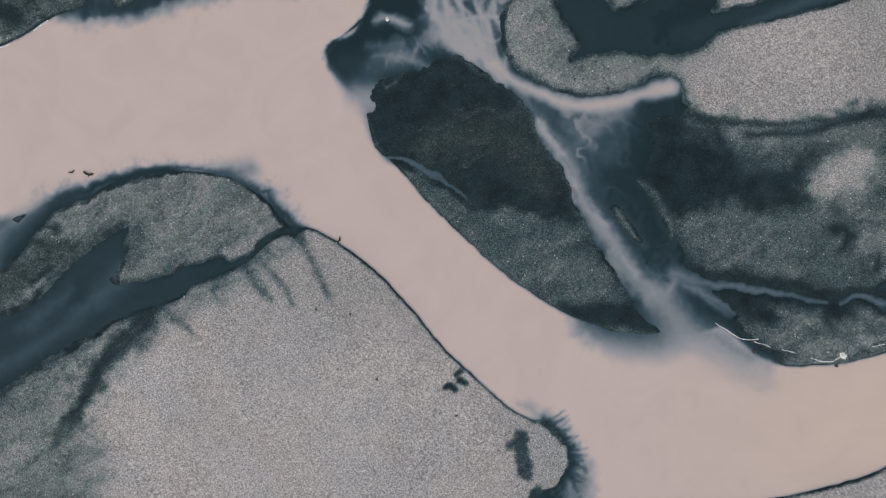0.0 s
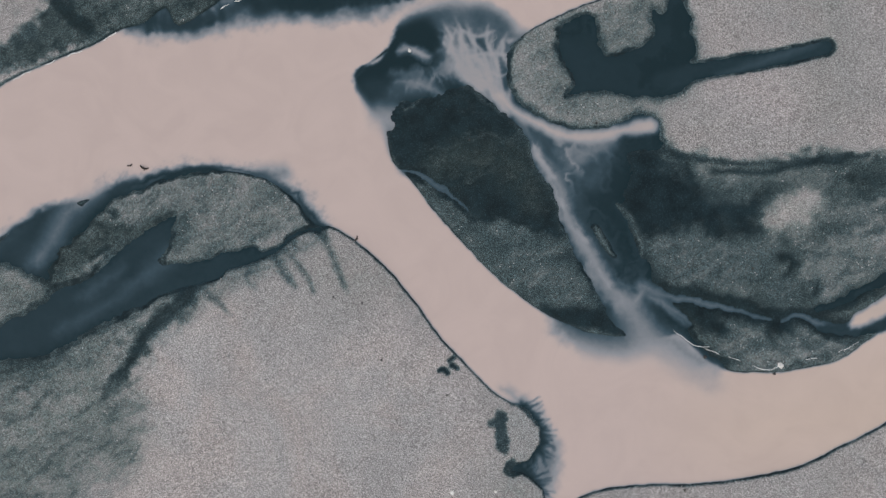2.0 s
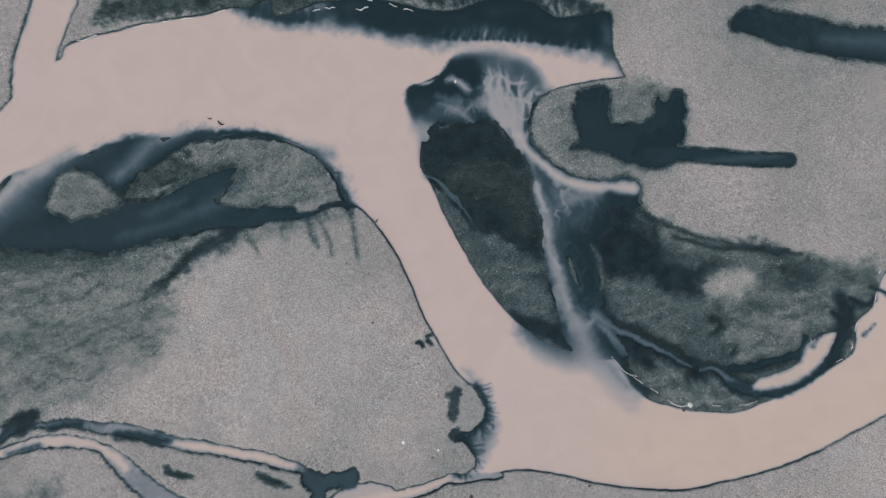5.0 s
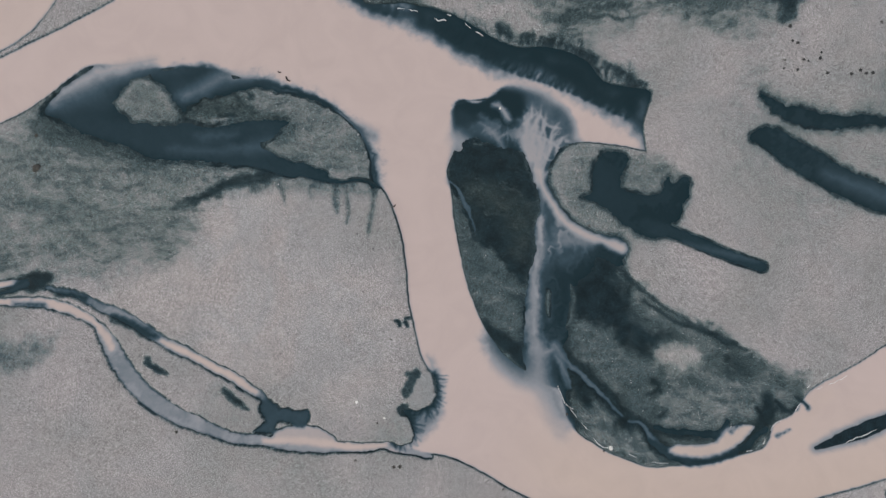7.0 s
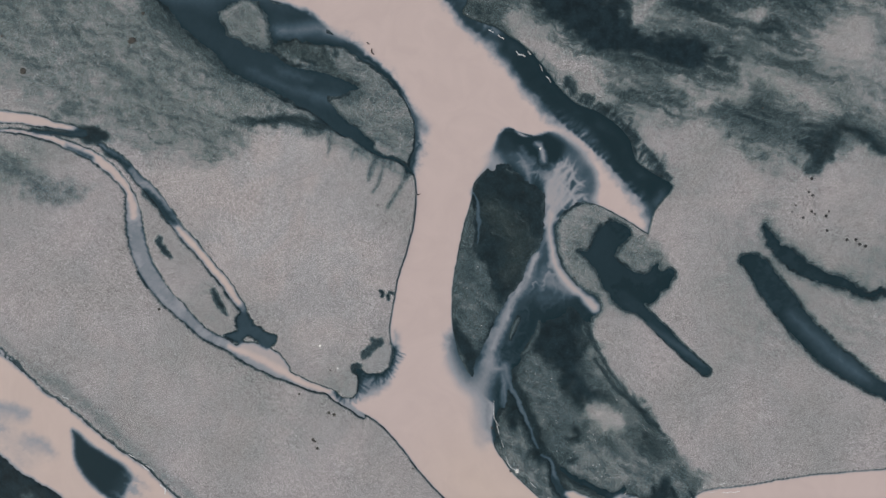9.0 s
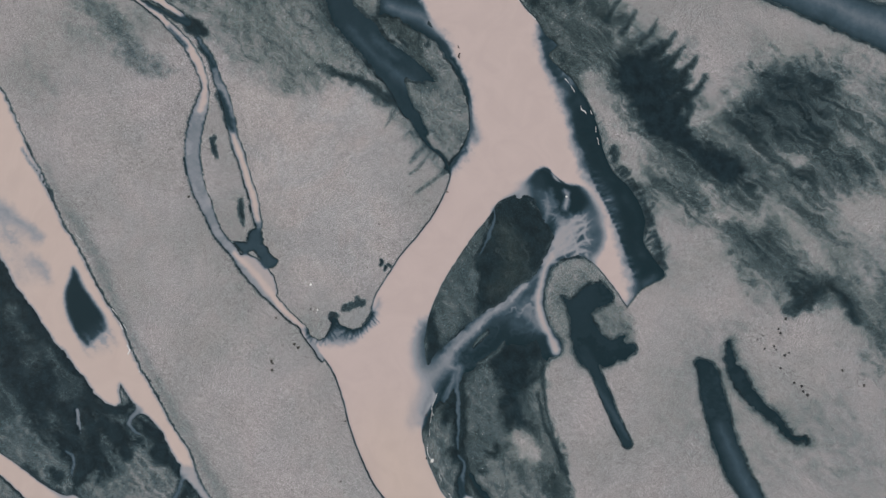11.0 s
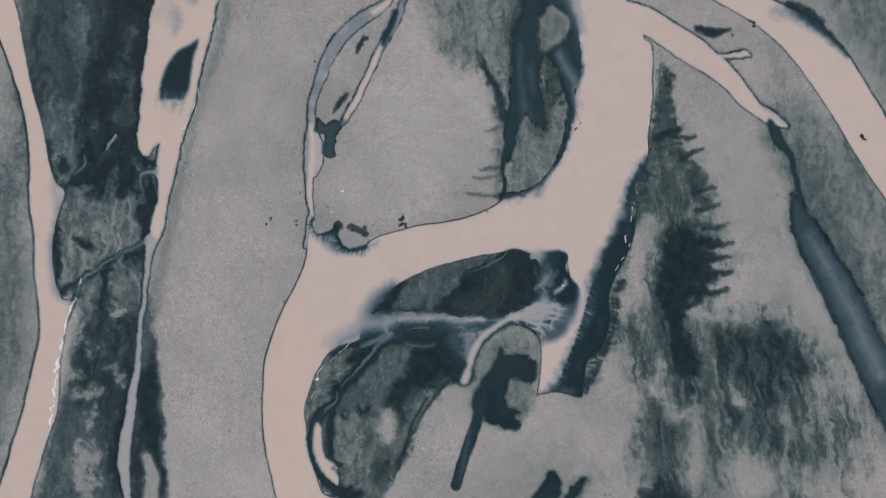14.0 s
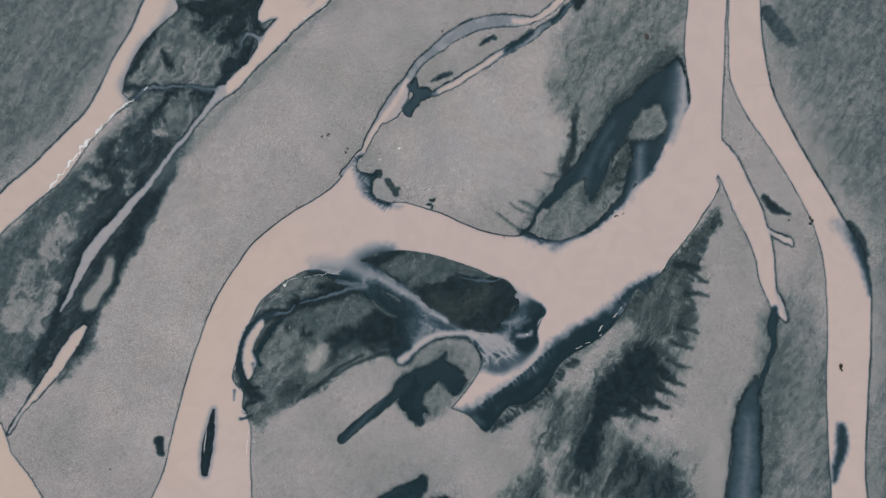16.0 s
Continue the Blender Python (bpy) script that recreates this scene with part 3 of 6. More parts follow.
STONES = [
    (-7.2, -11.9, 0.48), (-13.7, -4.5, 0.42), (-10.1, -5.0, 0.42), (32.8, -8.9, 0.72), (41.5, -10.4, 0.60),
    (13.9, 20.2, 0.37), (17.0, 20.3, 0.30), (17.5, 19.2, 0.49), (1.9, 16.1, 0.36), (-1.2, 19.7, 0.30),
    (25.8, 66.7, 0.96), (27.6, 64.9, 0.74), (28.5, 65.1, 0.85), (31.1, 61.4, 0.74), (31.0, 63.4, 0.74),
    (31.7, 63.7, 0.64), (33.1, 65.2, 0.96), (35.5, 63.9, 0.85), (39.0, 66.1, 0.85), (39.9, 67.5, 0.96),
    (41.0, 67.7, 0.85), (41.9, 68.4, 0.96), (29.0, 60.2, 0.64), (32.7, 66.1, 0.64), (-81.2, 31.5, 1.60),
    (-81.0, 30.6, 1.38), (-80.5, 31.9, 1.25),
]
TUFTS = [
    (38.0, 2.5, 0.48), (-70.0, -46.6, 1.58), (-64.0, -26.5, 1.89), (-77.5, -46.4, 1.05), (-67.1, -22.1, 1.26),
    (-19.2, -49.1, 1.05), (14.0, -32.9, 1.05), (8.1, -35.7, 0.84), (16.7, -38.1, 1.26), (7.5, -28.5, 0.74),
    (18.4, -38.3, 1.11), (14.8, -32.3, 1.24), (99.4, 13.0, 0.96), (87.9, 19.1, 0.96), (92.1, 1.3, 0.83),
    (62.9, -19.9, 0.83), (82.7, -22.4, 0.69), (108.3, -21.9, 1.24), (107.3, -15.8, 0.83), (-50.3, 57.2, 0.83),
    (-47.1, 53.4, 0.69), (-63.1, 64.1, 0.97), (-56.0, 75.7, 0.83), (-72.4, 66.5, 1.38), (-76.1, 28.9, 1.11),
]
TUFTS += [
    (17.1, -37.9, 0.74), (43.1, -28.3, 0.74), (31.2, -25.4, 0.74), (1.2, -15.7, 0.61), (38.1, 76.3, 0.98),
    (9.7, 66.1, 0.73), (41.9, 80.2, 1.10), (28.4, 61.5, 0.73), (30.9, 63.4, 0.73),
]
WHITES = [(42.1, -9.2, 0.66), (-6.3, 26.8, 0.73), (2.6, -27.6, 0.95), (7.9, -27.1, 0.61), (42.1, -9.3, 1.24)]
FOAMS = [
    [
    (32.8, -7.9, 0.24), (34.6, -8.4, 0.32), (38.4, -9.4, 0.32), (40.6, -10.0, 0.32), (42.1, -9.3, 0.32),
    (45.6, -8.3, 0.32), (47.6, -8.1, 0.40), (49.8, -6.9, 0.32), (51.6, -5.7, 0.32), (52.8, -3.8, 0.48),
],
    [(28.7, -5.9, 0.24), (30.6, -7.1, 0.24), (32.0, -7.7, 0.24), (33.2, -7.6, 0.24)],
    [(49.3, -0.1, 0.24), (51.1, 1.1, 0.32), (52.2, 1.8, 0.24)],
    [(56.8, 5.2, 0.24), (56.4, 6.3, 0.32), (58.5, 7.1, 0.24), (59.8, 9.0, 0.32)],
    [
    (-63.0, 15.3, 0.41), (-60.1, 17.2, 0.41), (-57.9, 18.7, 0.41), (-55.7, 19.8, 0.41), (-52.7, 21.6, 0.41),
    (-49.7, 23.0, 0.49), (-45.9, 24.8, 0.32), (-43.0, 26.8, 0.32),
],
    [
    (61.3, 3.4, 0.38), (62.7, 5.5, 0.48), (62.5, 10.0, 0.38), (64.3, 12.5, 0.48), (64.1, 15.3, 0.57), (64.8, 18.5, 0.48),
    (66.5, 21.1, 0.48), (68.0, 23.9, 0.38),
],
    [
    (-29.8, 30.9, 0.42), (-27.3, 31.9, 0.63), (-24.4, 32.5, 0.53), (-22.4, 33.7, 0.85), (-20.8, 35.2, 0.53),
    (-18.4, 35.0, 0.53), (-13.9, 37.2, 0.42),
],
    [(-30.1, 30.4, 0.49), (-27.9, 32.6, 0.74), (-24.3, 33.5, 0.74), (-21.2, 35.2, 0.61), (-17.7, 35.0, 0.49), (-14.1, 35.3, 0.37)],
    [
    (50.8, -67.9, 0.64), (55.0, -66.4, 0.76), (58.3, -66.0, 1.02), (62.0, -65.1, 1.15), (69.1, -62.3, 1.65),
    (72.6, -60.7, 1.40), (79.4, -57.4, 1.52), (85.4, -54.7, 1.02),
],
    [(63.5, 18.2, 0.41), (64.0, 19.9, 0.41), (65.1, 22.4, 0.41)],
    [(14.3, -65.0, 0.69), (11.2, -66.7, 0.83), (7.5, -66.4, 0.83), (3.2, -67.5, 0.69)],
    [(-15.4, -72.9, 0.31), (-12.6, -71.6, 0.42), (-1.8, -69.2, 0.42), (5.2, -66.2, 0.42), (10.4, -65.8, 0.42)],
    [(72.6, 12.3, 0.41), (74.1, 14.1, 0.41), (75.3, 16.1, 0.41), (76.4, 17.8, 0.41), (77.8, 20.5, 0.41)],
]
FAR_EAST_FLAT = [
    (-98.6, -29.6), (-91.5, -8.3), (-90.6, 6.6), (-90.9, 25.2), (-92.5, 41.2), (-84.2, 64.9), (-72.8, 83.9),
    (-63.9, 101.0), (-83.9, 110.4), (-132.3, 41.7), (-149.9, -27.0),
]
FAR_WEST_FLAT = [
    (38.1, -93.9), (46.6, -85.6), (58.1, -77.3), (69.0, -70.2), (83.7, -64.8), (94.4, -61.5), (118.6, -58.4),
    (124.5, -94.8), (63.7, -127.5),
]
EAST_BELT = [
    (-62.8, 48.6), (-71.3, 40.4), (-78.7, 37.8), (-75.8, 48.7), (-68.7, 63.6), (-61.6, 78.6), (-53.9, 96.2),
    (-46.4, 92.7), (-50.9, 73.5), (-59.4, 62.3),
]
WEST_BLOTS = [[(-42.6, 4.3, 0.49), (-41.4, 4.0, 0.85)], [(-45.6, 2.4, 1.21), (-44.1, 2.6, 0.73), (-42.9, 2.2, 0.48)], [(-44.0, -1.7, 0.73), (-42.2, -0.5, 0.85)], [(-39.8, -1.7, 0.85), (-38.6, 0.1, 0.48)]]
EAST_FRINGE = [
    (12.9, 40.8, 2.54), (9.3, 43.1, 3.60), (4.2, 42.0, 3.60), (-1.3, 42.3, 3.18), (-5.9, 40.9, 2.75),
    (-10.0, 38.4, 2.12), (-15.4, 36.8, 1.90), (-20.8, 35.2, 1.69),
]
WEST_LOW = [
    (60.7, -61.4), (51.9, -51.5), (61.2, -44.0), (69.9, -37.9), (76.9, -29.9), (85.6, -23.9), (95.0, -14.6),
    (114.2, -36.3), (103.6, -44.1), (88.4, -50.8), (75.0, -55.6),
]
EAST_STROKES = [
    [(-12.8, 56.2, 2.50), (-7.2, 59.3, 4.25), (-3.7, 63.2, 3.25), (-2.8, 66.7, 1.50)],
    [(5.2, 56.6, 1.25), (8.8, 60.2, 3.25), (11.5, 64.4, 4.24), (14.7, 68.9, 3.74), (19.5, 70.5, 3.74), (22.2, 72.2, 4.99)],
    [(-2.5, 72.6, 2.50), (0.2, 79.2, 3.50), (4.9, 81.1, 2.25)],
    [(-10.1, 78.9, 2.00), (-3.0, 81.5, 2.75), (-0.1, 84.9, 1.75)],
    [(-11.8, 71.3, 3.25), (-11.3, 78.6, 2.75)],
    [(-4.5, 91.4, 1.00), (3.8, 94.1, 0.75)],
    [(-2.8, 85.4, 1.25), (0.1, 88.8, 2.50)],
    [(5.5, 97.4, 1.75), (8.1, 102.0, 2.99)],
    [(12.7, 95.5, 1.00), (10.5, 100.1, 2.49)],
    [(-6.5, 52.1, 1.00), (0.9, 53.5, 0.75)],
]
EAST_GLEAMS = [
    [(-4.4, 53.9, 2.25), (3.7, 57.5, 2.75)],
    [(3.2, 59.3, 2.50), (5.6, 64.5, 3.00), (1.2, 66.5, 1.75)],
    [(2.0, 68.0, 1.75), (8.6, 72.4, 3.49), (15.3, 76.2, 3.74)],
    [(-11.2, 68.9, 1.75), (-5.1, 75.1, 2.75)],
    [(-36.1, 42.6, 1.25), (-38.5, 45.8, 1.75)],
    [(-24.0, 51.8, 1.50), (-26.5, 57.6, 1.75)],
    [(-17.6, 54.6, 2.50), (-18.7, 61.0, 3.25), (-21.4, 66.1, 2.25)],
    [(-29.1, 35.4, 3.01), (-21.9, 37.4, 4.51), (-13.6, 40.4, 5.51), (-8.1, 41.6, 4.50)],
    [(5.6, 83.2, 4.99), (8.2, 87.8, 7.49)],
    [(8.8, 53.0, 7.49), (19.1, 53.3, 9.98)],
]
WEST_STROKES = [  # deep soaked hollows of the western flats
    [(-11.9, -109.8, 1.54), (-2.6, -105.4, 1.79)],
    [(-12.0, -99.9, 3.84), (0.8, -93.8, 4.35), (9.6, -88.5, 6.39), (18.9, -87.2, 5.11), (25.1, -85.6, 2.3)],
    [(-14.2, -93.2, 4.36), (-4.8, -87.4, 4.35), (4.9, -83.9, 3.33)],
    [(13.2, -83.9, 4.6), (20.2, -80.8, 3.32)],
    [(20.4, -76.2, 3.32), (27.6, -70.5, 3.06), (30.8, -69.9, 2.04)],
]
WEST_GLEAMS = [  # paler silt flats between
    [(-8.2, -111.8, 4.36), (2.3, -107.1, 6.4), (10.7, -100.6, 6.4)],
    [(-11.2, -105.0, 4.61), (-3.0, -101.4, 5.89), (7.9, -97.4, 5.12)],
    [(-18.1, -96.3, 2.82), (-17.2, -94.5, 2.05)],
    [(18.3, -93.9, 4.6), (23.9, -89.2, 5.11), (29.6, -88.9, 5.11), (34.4, -84.0, 4.59)],
    [(13.3, -79.3, 2.56), (16.1, -76.1, 2.04)],
]
SILT_STROKES = [  # line, softness, silt
    ([(19.8, -78.7, 0.89), (22.3, -79.0, 0.77), (24.7, -78.9, 0.38)], 0.5, 0.6, "west_river"),
    ([(27.6, -82.3, 0.51), (29.5, -81.1, 0.77), (32.8, -82.2, 0.38)], 0.6, 0.45, "west_river"),
    ([(21.8, -66.7, 1.15), (24.2, -69.0, 0.77), (26.9, -67.2, 0.51)], 0.9, 0.55, "west_river"),
    ([(-13.2, -90.6, 0.77), (-15.9, -90.9, 1.02)], 0.8, 0.45, "west_river"),
    ([(26.7, -2.2, 0.64), (29.1, -3.3, 0.80), (30.7, -4.8, 0.40)], 0.6, 0.4, "delta_stream"),
    ([(-59.6, -51.0, 0.84), (-56.3, -46.9, 0.63), (-54.1, -43.4, 1.26)], 0.5, 0.15, "side_channel"),
]
DELTA_STROKES = [
    ([(15.6, 15.1, 1.94), (18.2, 16.3, 2.1), (19.6, 17.6, 1.45)], 1.2, 0.45),
    ([(17.6, 12.2, 1.94), (18.7, 14.3, 1.29)], 1.4, 0.24),
    ([(15.2, 12.7, 0.65), (16.0, 10.8, 0.81), (16.1, 9.2, 0.48)], 1.0, 0.2),
    ([(18.5, 6.0, 0.48), (19.8, 4.2, 1.13), (21.1, 2.4, 0.64)], 0.8, 0.24),
    ([(20.7, 9.1, 0.24), (22.5, 6.8, 0.56), (23.9, 4.2, 0.72), (24.4, 2.3, 0.32)], 0.9, 0.16),
    ([(1.5, 28.8, 1.13), (2.4, 27.5, 1.29)], 0.9, 0.12),
    ([(6.5, 25.4, 1.13), (6.3, 23.5, 1.46), (6.2, 21.8, 0.81)], 0.8, 0.24),
    ([(8.0, 23.3, 0.49), (9.0, 21.0, 0.4), (11.0, 19.5, 0.32)], 0.5, 0.12),
    ([(10.1, 15.8, 0.32), (11.4, 13.6, 0.32), (12.7, 12.1, 0.32)], 0.4, 0.7),
    ([(11.8, 11.2, 0.24), (12.8, 9.4, 0.24), (14.1, 6.8, 0.24)], 0.4, 0.55),
    ([(24.6, -1.4, 0.64), (23.3, -2.9, 0.64), (21.6, -2.8, 0.48)], 0.8, 0.5),
]
DELTA_BARS = [  # gravel that stands out of the delta, and how wet it is
    ([
    (34.1, -3.7), (38.9, -3.4), (40.7, -4.2), (41.2, -6.6), (42.4, -6.9), (40.9, -9.4), (38.4, -9.1), (34.3, -8.3),
    (34.2, -5.6),
], 0.4),
    ([
    (42.0, -4.5), (43.7, -2.7), (45.7, -2.7), (46.9, -4.3), (47.1, -5.4), (52.8, -3.8), (51.6, -5.6), (47.9, -7.7),
    (42.4, -8.6), (41.5, -7.5),
], 0.4),
    ([(39.4, 0.4), (42.8, 1.8), (44.2, -0.3), (42.0, -2.4)], 0.5),
    ([
    (44.0, 4.2), (50.4, 9.0), (56.3, 12.0), (59.1, 10.1), (56.1, 5.4), (53.9, 3.5), (48.8, 0.0), (46.3, -1.0),
], 0.38),
    ([(25.2, 3.9), (33.0, 5.7), (40.3, 6.1), (40.2, 2.2), (34.0, 0.5), (26.9, 0.3)], 0.5),
    ([(30.1, 14.9), (34.4, 15.2), (37.9, 14.4), (35.8, 12.6), (32.2, 12.2)], 0.5),
    ([(48.4, 8.8), (52.9, 13.0), (58.9, 15.8), (63.7, 16.0), (62.0, 11.5), (55.4, 8.5)], 0.42),
]
DELTA_SHADOWS = [  # soaked hollows
    [(39.2, -2.8, 0.80), (42.1, -3.3, 1.12), (42.2, -5.6, 0.48)],
    [
    (46.9, -4.6, 0.48), (48.7, -5.5, 0.64), (52.8, -3.6, 0.96), (56.9, -1.6, 1.44), (59.7, 1.9, 1.77), (60.8, 6.4, 2.25),
    (60.4, 10.4, 2.41), (59.1, 13.0, 2.09),
],
    [(46.4, -1.9, 0.96), (50.6, -0.6, 2.09), (53.5, 1.5, 1.28), (56.4, 3.9, 1.12)],
    [(27.2, -2.1, 1.13), (30.7, -3.4, 1.93), (34.3, -5.1, 1.93)],
    [(41.5, 3.9, 1.13), (43.1, 3.6, 1.29), (42.0, 1.6, 0.40)],
    [(28.8, 14.5, 0.40), (29.7, 13.2, 0.81), (30.3, 12.1, 0.48)],
    [(26.8, 16.3, 0.48), (29.5, 15.2, 0.48), (32.8, 15.3, 0.40), (35.3, 15.0, 0.40)],
    [(32.6, 7.6, 2.41), (34.1, 6.3, 1.45), (35.8, 5.0, 0.48)],
    [(40.5, -5.1, 0.48), (41.3, -6.4, 0.40)],
    [(46.1, 1.7, 0.48), (46.0, 0.1, 0.64)],
    [(13.0, -5.0, 2.41), (17.1, -4.9, 2.09), (21.1, -4.5, 1.61)],
]
NORTH_EAST_FLAT = [
    (-0.7, 46.3), (10.0, 44.5), (21.1, 47.1), (30.8, 51.7), (49.7, 61.5), (64.9, 70.5), (44.4, 99.8), (-16.2, 56.5),
]
ISLET_STROKES = [
    [(-30.5, -42.9, 0.53), (-28.3, -42.4, 1.05), (-26.2, -42.3, 0.42)],
    [(-17.1, -39.0, 0.42), (-14.1, -38.8, 1.05), (-11.7, -39.1, 0.42)],
    [(-7.4, -41.4, 1.47), (-7.4, -39.0, 1.05), (-7.8, -36.8, 1.26)],
    [(-53.7, -42.4, 2.10), (-51.6, -39.9, 0.84)],
]
SIDE_STAIN = [(-61.9, -61.9, 3.15), (-57.3, -58.6, 2.73), (-51.4, -56.2, 2.52), (-46.8, -52.9, 2.73), (-45.9, -48.6, 1.05)]
HOOK_FLAT = [
    (7.2, 29.1), (11.4, 32.1), (16.0, 33.9), (21.6, 34.7), (25.7, 34.9), (29.6, 29.7), (29.3, 24.0), (22.0, 20.2),
    (16.6, 18.5), (11.5, 19.8), (8.4, 22.8),
]
SLOUGH_FLAT = [
    (-69.0, 44.4), (-53.1, 59.2), (-45.1, 71.6), (-37.5, 91.0), (-30.2, 108.4), (-58.1, 104.3), (-65.4, 86.9),
    (-73.9, 77.2),
]
DELTA_RIM = [
    (46.9, -4.3, 0.80), (49.3, -4.4, 1.21), (52.7, -4.2, 1.51), (55.7, -2.9, 1.31), (58.9, 1.0, 0.91),
    (60.8, 4.8, 0.91), (61.8, 8.7, 0.91),
]
DELTA_BOXES = [
    [(58.4, 10.7, 0.70), (61.0, 9.1, 0.91)],
    [(60.9, 9.2, 0.70), (61.3, 12.8, 0.60)],
    [(60.6, 13.4, 0.71), (62.7, 12.7, 0.81), (64.0, 14.3, 0.60)],
    [(63.1, 15.8, 0.60), (65.5, 15.7, 0.91)],
    [(57.3, 4.7, 0.40), (58.1, 6.7, 0.30)],
    [(64.0, 8.7, 0.40), (64.9, 10.7, 0.30)],
]
EAST_SHADE = [
    (28.6, 41.1), (37.1, 39.5), (46.3, 38.8), (56.7, 39.3), (61.3, 46.0), (58.6, 60.4), (19.7, 52.6), (24.1, 46.8),
]
OUTLET_SHADE = [(14.5, -6.4, 0.88), (17.0, -7.2, 1.63), (20.1, -7.6, 1.88), (23.3, -7.9, 1.88)]
OUTLET_PLUME = [(22.6, -2.6, 1.88), (24.5, -5.1, 2.13), (26.1, -7.0, 2.13), (27.9, -9.1, 1.87)]
NOTCH_RIM = [
    (10.5, -16.1, 0.64), (12.8, -19.3, 1.28), (12.8, -21.7, 1.44), (10.6, -24.1, 1.44), (12.2, -25.2, 1.44),
    (13.0, -27.4, 1.44), (11.6, -29.6, 1.12),
]
HEAD_THREADS = [([(-7.9, 22.5, 0.32), (-5.9, 23.0, 0.57), (-3.7, 22.5, 0.82), (-1.8, 21.7, 0.50)], 1.0, 0.5), ([(-9.7, 19.4, 0.50), (-7.9, 18.3, 1.01), (-6.4, 16.7, 0.50)], 1.6, 0.66), ([(-8.8, 23.8, 0.25), (-6.6, 23.7, 0.38), (-5.0, 24.2, 0.25)], 0.8, 0.36)]
DELTA_HAZE = [
    (12.1, 17.4), (15.6, 16.7), (20.0, 17.3), (19.0, 15.9), (16.5, 14.0), (15.0, 11.1), (13.6, 11.7), (12.4, 14.3),
]
EAST_TWIG = [(-70.5, 28.5, 0.53), (-71.9, 31.3, 1.20), (-74.0, 33.5, 1.46), (-74.2, 34.7, 0.53)]
EAST_FORK = [(-65.5, 43.4, 0.80), (-65.5, 46.9, 1.19), (-65.0, 50.8, 0.66)]
EAST_HAZE = [(-86.4, 34.5, 1.86), (-88.6, 40.5, 3.72), (-88.7, 47.5, 2.92), (-87.6, 51.9, 1.33)]
HEAD_STRIP = [(-2.0, 9.0, 1.89), (1.9, 4.0, 3.77), (6.3, -0.3, 5.01), (11.3, -3.7, 4.38), (15.7, -5.2, 2.50)]
SPUR_RIM = [
    (15.8, 38.9, 1.48), (13.4, 43.4, 2.33), (9.5, 42.4, 2.75), (5.2, 40.7, 2.75), (1.4, 41.5, 2.75), (-2.0, 41.1, 2.75),
    (-6.2, 39.5, 2.75), (-9.8, 36.8, 2.54), (-14.9, 35.6, 2.54), (-20.2, 35.2, 2.33), (-24.5, 34.3, 2.12),
    (-28.0, 32.7, 1.90),
]
DELTA_MOUTH = [(66.2, 9.8, 0.96), (66.3, 13.9, 1.92), (66.3, 17.2, 2.30), (67.6, 19.5, 1.92)]
RAKES = [
    [(-15.9, 3.7, 0.48), (-14.7, 1.7, 0.60), (-13.5, -0.7, 0.72), (-11.9, -3.8, 0.24)],
    [(-20.4, 1.4, 0.30), (-18.6, -0.4, 0.48), (-17.1, -2.3, 0.48), (-16.2, -4.1, 0.24)],
    [(-21.3, 0.5, 0.48), (-20.1, -1.7, 0.85), (-18.6, -3.6, 0.36)],
    [(-29.4, -5.0, 0.48), (-27.9, -6.2, 0.60), (-26.4, -7.5, 0.30)],
    [(-19.5, 2.6, 0.30), (-18.6, 1.1, 0.24)],
    [(-24.0, -1.1, 0.18), (-24.5, -2.9, 0.30), (-23.4, -4.4, 0.18)],
]
STREAKS = [  # narrow dark threads in the gravel
    [(-72.8, 21.2, 1.38), (-74.1, 24.9, 2.21), (-76.8, 27.4, 0.55)],
    [(-93.2, -19.8, 3.05), (-94.2, -15.5, 3.61), (-95.2, -11.2, 3.33), (-95.9, -9.3, 1.11)],
    [(-88.6, 36.4, 2.77), (-89.3, 39.8, 3.32), (-89.4, 44.4, 1.94)],
    [(-65.3, 80.3, 2.49), (-63.9, 84.2, 1.93), (-61.1, 87.5, 1.66)],
    [(85.7, 11.9, 2.48), (86.6, 14.5, 2.2)],
    [(-53.0, -42.2, 3.57), (-51.9, -40.4, 1.47)],
    [(-46.3, 26.7, 1.97), (-50.5, 29.8, 1.48)],
]
BANK_BELT = [
    (-61.9, 17.4), (-61.3, 22.0), (-56.5, 23.6), (-54.3, 25.2), (-51.9, 28.2), (-49.3, 30.5), (-46.9, 33.8),
    (-44.7, 37.6), (-43.6, 43.1), (-40.4, 40.8), (-37.1, 38.4), (-33.6, 37.5), (-31.4, 36.8), (-32.4, 34.1),
    (-27.5, 34.2), (-27.0, 32.5), (-31.6, 30.2), (-38.7, 27.7), (-44.7, 25.8), (-50.4, 22.9), (-56.3, 20.5),
]
BANK_WASH = [
    (-45.5, 33.5), (-43.1, 41.3), (-41.6, 45.0), (-38.0, 41.4), (-38.3, 47.2), (-34.4, 41.1), (-36.4, 51.2),
    (-33.4, 46.0), (-32.1, 50.9), (-29.2, 40.6), (-32.4, 37.8), (-38.4, 36.1),
]
EAST_WASH = [
    (-14.7, 49.1), (-15.6, 56.9), (-18.4, 66.9), (-21.7, 83.5), (-18.8, 86.9), (-11.2, 87.7), (-7.5, 83.5),
    (-1.3, 89.1), (2.8, 83.7), (-1.0, 78.8), (-2.9, 71.8), (-2.4, 65.5), (0.5, 59.8), (0.9, 53.5), (-4.6, 45.5),
    (-10.3, 42.6),
]
EAST_TONGUE = [
    (-33.1, 49.6), (-29.8, 51.8), (-26.1, 52.5), (-22.6, 54.1), (-19.2, 53.4),
]
